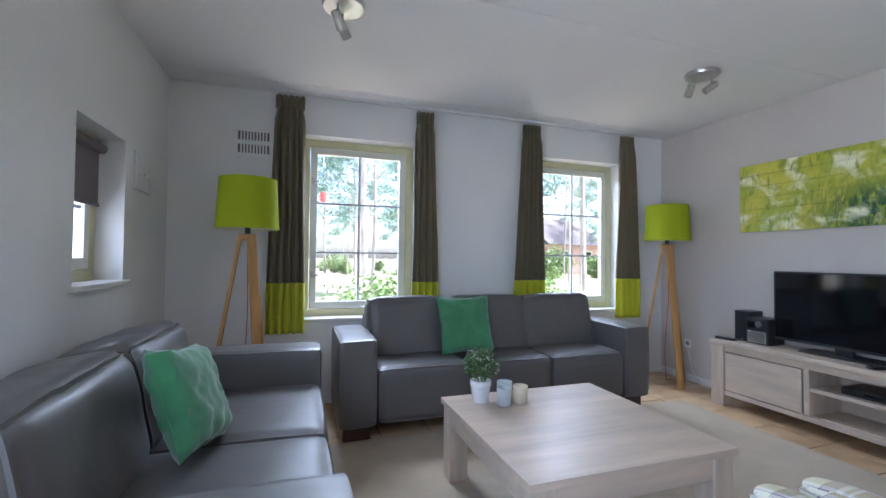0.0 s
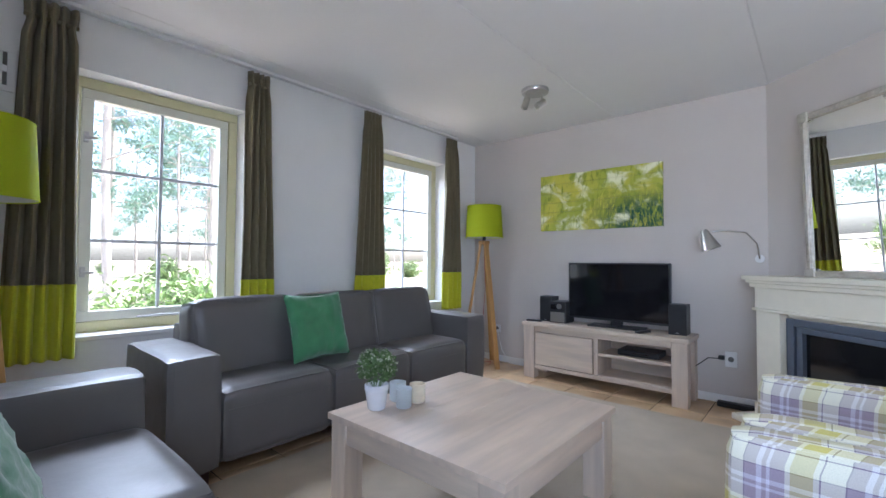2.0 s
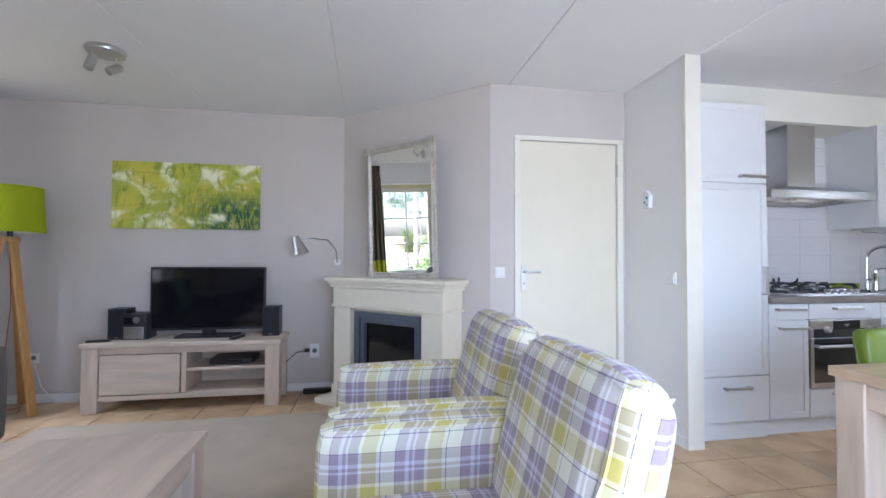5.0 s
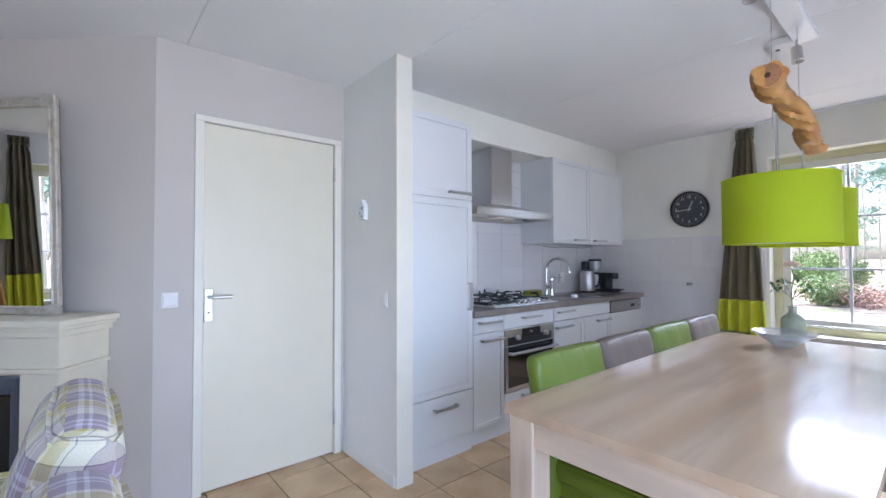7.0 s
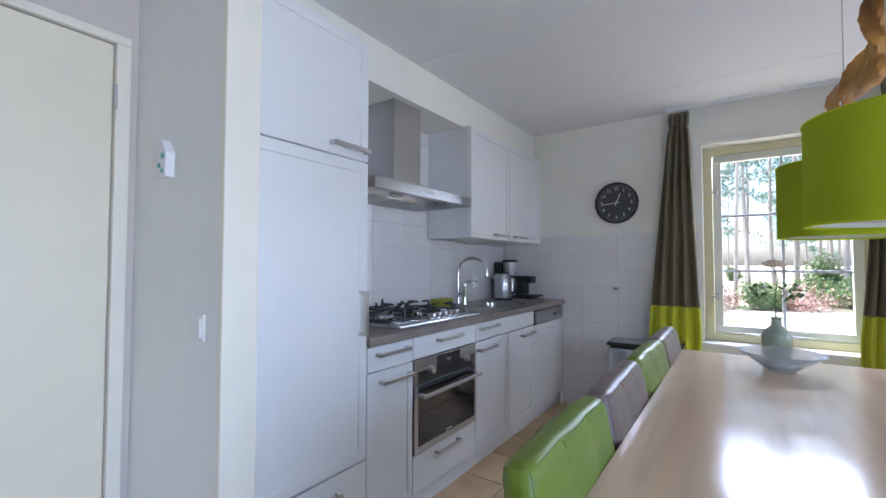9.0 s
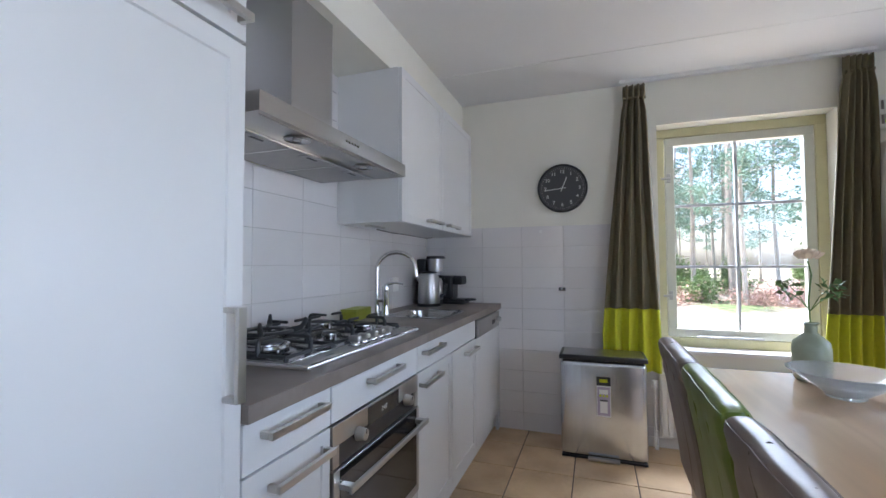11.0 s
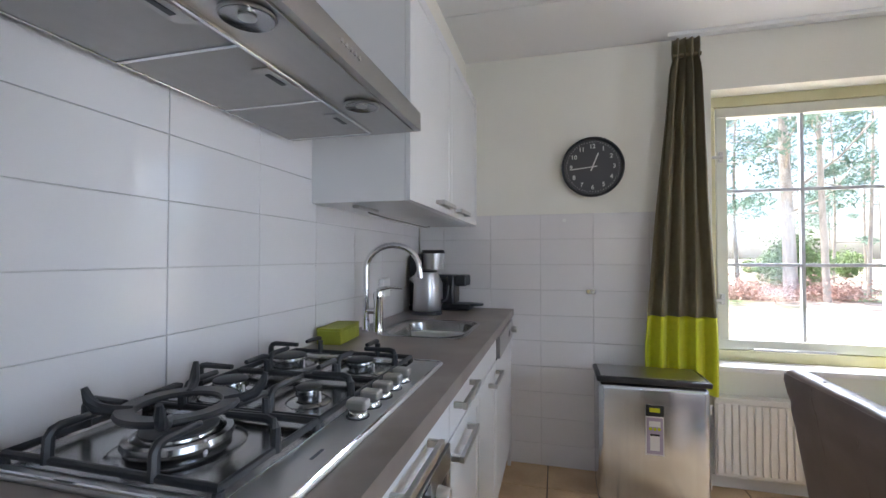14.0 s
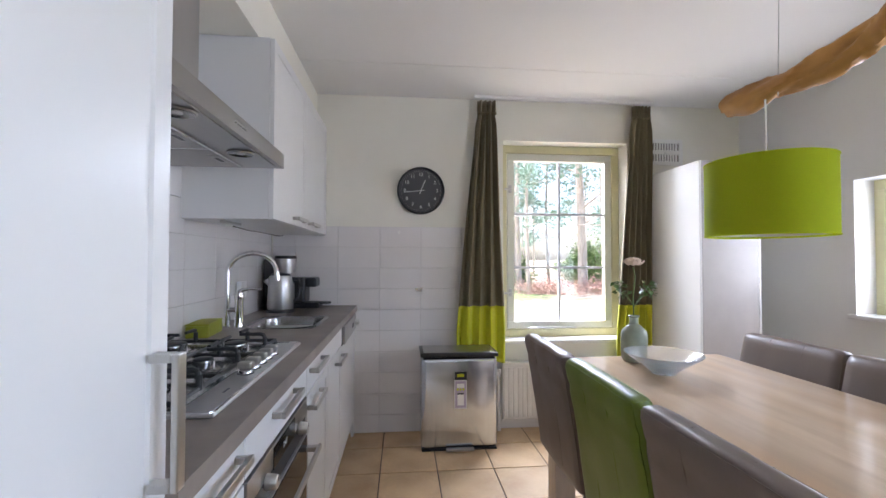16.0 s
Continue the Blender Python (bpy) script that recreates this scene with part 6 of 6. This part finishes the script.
# branch pendant
pd = thing("pendant_lamp", (2.0, -1.885, 0), label="driftwood branch pendant with two lime drum shades", category="pendant lamp")
for sx_, y in ((-0.02, 0.275), (0.0, -0.33)):
    sh = part("shade", lathe([(0.187, 1.315), (0.190, 1.318), (0.190, 1.577), (0.1885, 1.58), (0.1885, 1.32), (0.185, 1.32)], 56, m=Matrix.Translation((sx_, y, 0.008))), "shade", pd, "lime green drum shade", smooth=True)
    for z in (1.317, 1.578):
        part("rim", tube(arc((sx_, y, z + 0.008), 0.1905, 0, 360, "xy", 56), 0.002, 6), "shade", sh)
    part("shade_lining", lathe([(0.184, 1.322), (0.188, 1.322), (0.188, 1.575), (0.184, 1.575)], 56, m=Matrix.Translation((sx_, y, 0.008))), "shade_in", sh, "white shade lining", smooth=True)
    part("diffuser", cyl(0.1835, 0.1835, 0.003, (sx_, y, 1.343), n=56), "shade_in", sh, "white diffuser disc")
    part("rod", tube([(sx_, y, 1.578), (sx_, y, 1.85)], 0.005, 8), "chrome", pd, "chrome rod")
    part("cable", tube([(0, y * 0.85, 1.80), (0, y * 0.8, 2.40)], 0.0018, 6), "nickel", pd, "thin steel cable")
bm = bmesh.new()
path = []
for i in range(81):
    t = i / 80
    y = 0.455 - 0.995 * t
    path.append(Vector((-0.035 + 0.020 * math.sin(t * 9) + 0.005 * math.sin(t * 21), y, 1.945 - 0.115 * t + 0.02 * math.sin(t * 7 + 0.2))))
rings = []
for i, p in enumerate(path):
    d = (path[min(i + 1, 80)] - path[max(i - 1, 0)]).normalized()
    a = d.cross(Vector((0, 0, 1))).normalized()
    b = a.cross(d)
    row = []
    for j in range(22):
        an = 2 * math.pi * j / 22
        q = a * math.cos(an) + b * math.sin(an)
        tw = an + p.y * 9
        r = 0.039 + 0.012 * max(0.0, p.y) + 0.008 * noise.noise(Vector((p.y * 7, 2, 1))) + 0.008 * noise.noise(q * 1.6 + Vector((0, p.y * 9, 0))) + 0.006 * math.sin(tw * 2) + 0.016 * noise.noise(Vector((math.cos(tw) * 1.6, math.sin(tw) * 1.6, p.y * 6))) + 0.008 * abs(noise.noise(Vector((math.cos(tw) * 4, math.sin(tw) * 4, p.y * 16))))
        if i == 80:
            r *= 0.7
        row.append(bm.verts.new(p + q * r))
    rings.append(row)
for a, b in zip(rings, rings[1:]):
    for j in range(22):
        bm.faces.new((a[j], a[(j + 1) % 22], b[(j + 1) % 22], b[j]))
bm.faces.new(rings[0])
bm.faces.new(rings[-1])
bmesh.ops.recalc_face_normals(bm, faces=bm.faces)
part("branch", bm, "branch", pd, "gnarled honey brown driftwood branch", smooth=True)
part("branch_end", cyl(0.043, 0.043, 0.004, (path[0].x, path[0].y + 0.0005, path[0].z), (90, 0, 0), 22), "end_grain", pd, "sawn reddish branch end")
part("branch_core", cyl(0.010, 0.010, 0.004, (path[0].x, path[0].y + 0.002, path[0].z), (90, 0, 0), 14), "dark_wood", pd, "dark hollow in the branch end")
part("ceiling_plate", box(-0.05, 0.05, -0.48, 0.48, 2.40, 2.429, 0.006), "ceramic", pd, "long white ceiling plate")
for y in (0.40, -0.42):
    bm = lathe([(0, 0.04), (0.016, 0.038), (0.024, 0.03), (0.027, -0.05), (0.023, -0.05), (0, -0.03)], 24)
    bmesh.ops.transform(bm, matrix=pose(0.03, y, 2.33, 8, 6, 0), verts=bm.verts)
    part("spot_head", bm, "nickel", pd, "satin nickel spot head", smooth=True)
    part("spot_stem", tube([(0.03, y, 2.37), (0.03, y, 2.40)], 0.006, 8), "nickel", pd)
e = thing("smoke_detector", (2.10, -2.36, CZ), label="round white smoke detector on the ceiling", category="smoke detector")
part("housing", lathe([(0, 0), (0.075, 0), (0.075, -0.012), (0.06, -0.03), (0, -0.034)], 36), "plate", e, smooth=True)
part("test_button", cyl(0.01, 0.01, 0.004, (0.02, 0, -0.035), n=14), "ventdark", e)


# ---- outside ----
bm = bmesh.new()
bmesh.ops.create_grid(bm, x_segments=60, y_segments=60, size=1)
for v in bm.verts:
    s = v.co.copy()
    v.co = Vector((math.copysign(abs(s.x) ** 2.2 * 400, s.x), math.copysign(abs(s.y) ** 2.2 * 400, s.y), -0.16))
part("ground", bm, "grass", None, "leaf littered lawn reaching the horizon", kind="structure")


def tree(x, y, h, r, seed, kind):
    rn = random.Random(seed)
    e = thing("pine_tree" if kind == "pine" else "bare_tree", (x, y, -0.16), rn.uniform(0, 360), "tall pine with a reddish bare trunk" if kind == "pine" else "slender leafless woodland tree", "tree", "woodland trees")
    lean = (rn.uniform(-0.4, 0.4), rn.uniform(-0.4, 0.4))
    pts = [Vector((lean[0] * t * t + 0.1 * math.sin(t * 6 + seed), lean[1] * t * t, h * t)) for t in [i / 9 for i in range(10)]]
    bm = tube(pts, [r * (1 - 0.75 * i / 9) for i in range(10)], 10)
    limbs = []
    nl = 16 if kind == "pine" else 22
    for i in range(nl):
        t = rn.uniform(0.18 if kind != "pine" else 0.17, 0.97)
        k = min(8, int(t * 9))
        p = pts[k].lerp(pts[k + 1], t * 9 - k)
        a = rn.uniform(0, 6.28)
        ln = h * (0.20 if kind == "pine" else 0.24) * (1.15 - t) + 0.5
        up = rn.uniform(-0.05, 0.35) if kind == "pine" else rn.uniform(0.4, 1.1)
        m1 = p + Vector((math.cos(a), math.sin(a), up * 0.6)) * ln * 0.5 + Vector((rn.uniform(-.15, .15), rn.uniform(-.15, .15), 0))
        q = p + Vector((math.cos(a + 0.2), math.sin(a + 0.2), up)) * ln
        tube([p, m1, q], [r * 0.30 * (1.1 - t), r * 0.16, 0.008], 5, bm)
        limbs.append((m1, q))
        for _ in range(5 if kind != "pine" else 2):
            s = m1.lerp(q, rn.random())
            w = s + Vector((rn.uniform(-1, 1), rn.uniform(-1, 1), rn.uniform(-0.2, 0.9))) * ln * 0.35
            tube([s, w], [0.012, 0.004], 4, bm)
            limbs.append((s, w))
    part("trunk", bm, "bark", e, "barked trunk with limbs", smooth=True)
    bm = bmesh.new()
    n = 3600 if kind == "pine" else 260
    for i in range(n):
        a, b = rn.choice(limbs)
        t = rn.random()
        p = a.lerp(b, t) + Vector((rn.gauss(0, 0.22), rn.gauss(0, 0.22), rn.gauss(0, 0.13)))
        s = rn.uniform(0.05, 0.13) if kind == "pine" else rn.uniform(0.03, 0.07)
        m = Matrix.Translation(p) @ Euler((rn.uniform(-1, 1), rn.uniform(-1, 1), rn.uniform(0, 6.3))).to_matrix().to_4x4()
        vs = [bm.verts.new(m @ Vector(c)) for c in ((-s, 0, 0), (0, s * 0.35, 0.02), (s, 0, -0.02), (0, -s * 0.35, 0))]
        bm.faces.new(vs)
    part("crown", bm, "needles", e, "sparse pine crown, its green paled for haze" if kind == "pine" else "few remaining leaves")
    return e


hedges = []


def bush(x, y, rad, h, seed, material="shrub", label="light green evergreen garden bush"):
    rn = random.Random(seed)
    e = thing("bush", (x, y, -0.16), 0, label, "bush", "garden bushes")
    bm, st = bmesh.new(), bmesh.new()
    for i in range(22):
        a, el = rn.uniform(0, 6.28), rn.uniform(0.4, 1.4)
        tip = Vector((math.cos(a) * math.cos(el) * rad, math.sin(a) * math.cos(el) * rad, math.sin(el) * h * rn.uniform(0.7, 1.0)))
        mid = tip * 0.5 + Vector((rn.uniform(-.1, .1), rn.uniform(-.1, .1), 0.05))
        tube([Vector((0, 0, 0)), mid, tip], [0.014, 0.009, 0.003], 5, st)
        for _ in range(150):
            t = rn.uniform(0.15, 1.05)
            p = tip * t + Vector((rn.gauss(0, rad * 0.15), rn.gauss(0, rad * 0.15), rn.gauss(0, rad * 0.12)))
            if p.z < 0.02:
                continue
            s = rn.uniform(0.03, 0.07)
            m = Matrix.Translation(p) @ Euler((rn.uniform(-1, 1), rn.uniform(-1, 1), rn.uniform(0, 6.3))).to_matrix().to_4x4()
            bm.faces.new([bm.verts.new(m @ Vector(c)) for c in ((-s, 0, 0), (0, s * 0.4, 0.01), (s, 0, -0.01), (0, -s * 0.4, 0))])
    part("stems", st, "bark", e, "thin woody stems")
    part("foliage", bm, material, e, "dense small leaves")
    hedges.append(e)


t1, t2, t3 = tree(0, 0, 13, 0.085, 3, "pine"), tree(0, 0, 11, 0.055, 8, "bare"), tree(0, 0, 14, 0.10, 21, "pine")
t1.matrix_world, t2.matrix_world, t3.matrix_world = pose(3.1, 11.2, -0.16), pose(4.6, 10.4, -0.16, 0, 0, 40), pose(6.0, 13.5, -0.16)
rn = random.Random(12)
spots = []
for side, y0, cnt in ((1, 13.5, 62), (-1, 18.5, 66)):
    k = 0
    while k < cnt:
        y = rn.uniform(0, 1) * 38
        x = rn.uniform(-8 - y * 0.7, 13 + y * 0.9)
        p = (x, side * (y0 + y) + (0 if side > 0 else 2))
        if all((p[0] - q[0]) ** 2 + (p[1] - q[1]) ** 2 > 3 for q in spots):
            spots.append(p)
            k += 1
for i, (x, y) in enumerate(spots):
    s = rn.uniform(0.75, 1.25)
    c = copy_thing((t1, t3, t1, t2)[i % 4], pose(x, y, -0.16, 0, 0, rn.uniform(0, 360)))
    c.scale = (s, s, s)
tree(-1.9, -19.5, 14, 0.12, 31, "pine")
tree(-0.9, -21.0, 12, 0.10, 37, "bare")
tree(-4.4, -18.6, 13, 0.22, 33, "bare")
bush(2.5, 6.6, 0.75, 1.25, 41)
bush(3.2, 7.2, 0.6, 1.1, 42)
bush(5.6, 7.4, 0.7, 1.2, 43)
bush(0.9, 7.5, 0.7, 0.9, 44)
bush(1.6, -16.5, 0.9, 0.9, 45, label="low evergreen hedge bush")
bush(3.9, -16.5, 1.0, 0.9, 46, label="low evergreen hedge bush")
bush(-0.6, -18.5, 1.0, 1.0, 47, label="low evergreen hedge bush")
bush(6.6, -17.5, 1.1, 1.1, 48, label="low evergreen hedge bush")
for k in range(70):
    sd = rn.choice((1, -1))
    c = copy_thing(hedges[k % 4], pose(rn.uniform(-22, 28), sd * rn.uniform(19, 46), -0.16, 0, 0, rn.uniform(0, 360)))
    sc = rn.uniform(1.0, 2.2)
    c.scale = (sc, sc, sc)
for k, (x, y) in enumerate(((1.0, -17.2), (3.4, -16.8), (-2.6, -17.6), (6.4, -17.4), (-5.2, -17.9))):
    bush(x, y, 1.7, 0.5, 60 + k, "redtwig", "leafless dogwood shrub with red twigs")
hs = thing("neighbour_house", (24, 36, -0.16), 20, "small brick holiday house between the trees", "house")
part("wall", box(-4, 4, -3, 3, 0, 2.7), "brick", hs, "red brick walls")
bm = bmesh.new()
v = [bm.verts.new(p) for p in ((-4.4, -3.5, 2.6), (4.4, -3.5, 2.6), (4.4, 3.5, 2.6), (-4.4, 3.5, 2.6), (-4.4, 0, 5.2), (4.4, 0, 5.2))]
for q in ((0, 1, 5, 4), (2, 3, 4, 5), (0, 4, 3), (1, 2, 5), (0, 3, 2, 1)):
    bm.faces.new([v[i] for i in q])
bmesh.ops.recalc_face_normals(bm, faces=bm.faces)
part("roof", bm, "rooft", hs, "dark pitched roof")
for x in (-2.2, 1.4):
    w = part("window", box(x, x + 1.1, -3.04, -2.98, 0.9, 2.1, 0.01), "sash", hs, "pale framed window")
    part("pane", box(x + 0.08, x + 1.02, -3.06, -3.045, 0.98, 2.02), "screen", w, "dark window pane")
bf = thing("bird_feeder", (1.75, 4.9, 1.75), label="red and clear hanging bird feeder outside the window", category="bird feeder")
part("tube", cyl(0.03, 0.03, 0.09, (0, 0, 0), n=14), "red", bf, "red feeder tube", smooth=True)
part("cord", tube([(0, 0, 0.045), (0.0, 0, 0.95)], 0.003, 5), "black", bf)

part("bracket", tube([(0, 0.02, 0.95), (0, -0.62, 0.95)], 0.006, 6), "black", bf, "thin wall bracket")


# ---- pieces of floor and walls ----
S = 0.335
rt = random.Random(7)
tmesh = []
for k in range(3):
    bm = box(-S / 2 + 0.003, S / 2 - 0.003, -S / 2 + 0.003, S / 2 - 0.003, -0.006, 0.0, 0.002, 1)
    me = bpy.data.meshes.new("floor_tile")
    bm.to_mesh(me)
    bm.free()
    me.materials.append(M["tile"])
    tmesh.append(me)
cells = []
for i in range(-9, 6):
    for j in range(-2, 23):
        x, y = 3.40 + (i + 0.5) * S, -3.36 + (j + 0.5) * S
        if x - S / 2 < WX - 0.02 or x + S / 2 > EX + S * 0.9:
            if x + S / 2 < WX:
                continue
        cells.append((abs(x - 2.6) * 0.6 + abs(y - 0) * 0.3 + (2.0 if x > 4.3 and y < 0 else 0), x, y))
cells.sort()
rest = bmesh.new()
for n, (_, x, y) in enumerate(cells):
    h = rt.uniform(-0.0012, 0.0)
    if n < 300:
        o = new("floor_tile", tmesh[n % 3])
        o.parent = floor
        o.matrix_basis = pose(x, y, h, 0, 0, 90 * (n % 4))
    else:
        box(x - S / 2 + 0.003, x + S / 2 - 0.003, y - S / 2 + 0.003, y + S / 2 - 0.003, -0.006, h, bm=rest)
part("floor_tiles_edge", rest, "tile", floor, "terracotta floor tiles along the edges", kind="stuff")


def wall_tiles(parent_name, plane, at, u0, u1, z0, z1, us, zs, face):
    """White tiles on a wall: us and zs are the joints' places."""
    back = part(parent_name, box(u0, u1, at, at + 0.003 * face, z0, z1) if plane == "y" else box(at, at + 0.003 * face, u0, u1, z0, z1), "wgrout", None, "pale tile grout backing", kind="structure")
    cache = {}
    for a, b in zip(us, us[1:]):
        a, b = max(a, u0), min(b, u1)
        for c, d in zip(zs, zs[1:]):
            c, d = max(c, z0), min(d, z1)
            if b - a < 0.02 or d - c < 0.02:
                continue
            key = (round(b - a, 3), round(d - c, 3))
            if key not in cache:
                w, h = (b - a) / 2 - 0.001, (d - c) / 2 - 0.001
                q = sorted((0.003 * face, 0.009 * face))
                bm = box(-w, w, q[0], q[1], -h, h, 0.0012, 1) if plane == "y" else box(q[0], q[1], -w, w, -h, h, 0.0012, 1)
                me = bpy.data.meshes.new("wall_tile")
                bm.to_mesh(me)
                bm.free()
                me.materials.append(M["wtile"])
                cache[key] = me
            o = new("wall_tile", cache[key])
            o.parent = back
            tilt = rt.uniform(-0.12, 0.12)
            loc = ((a + b) / 2, at, (c + d) / 2) if plane == "y" else (at, (a + b) / 2, (c + d) / 2)
            o.matrix_basis = pose(*loc, tilt, 0, 0) if plane == "y" else pose(*loc, 0, tilt, 0)


zrow = [-0.023 + 0.15 * i for i in range(12)]
wall_tiles("tiling_south", "y", SY, 2.555, 4.185, 0.0, 1.474, [2.253 + 0.296 * i for i in range(8)], [z for z in zrow], 1)
zrow2 = [0.895 + 0.15 * i for i in range(10)]
wall_tiles("tiling_east", "x", 4.20, SY + 0.012, -1.493, 0.895, 2.188, [-4.26 + 0.306 * i for i in range(11)], zrow2, -1)
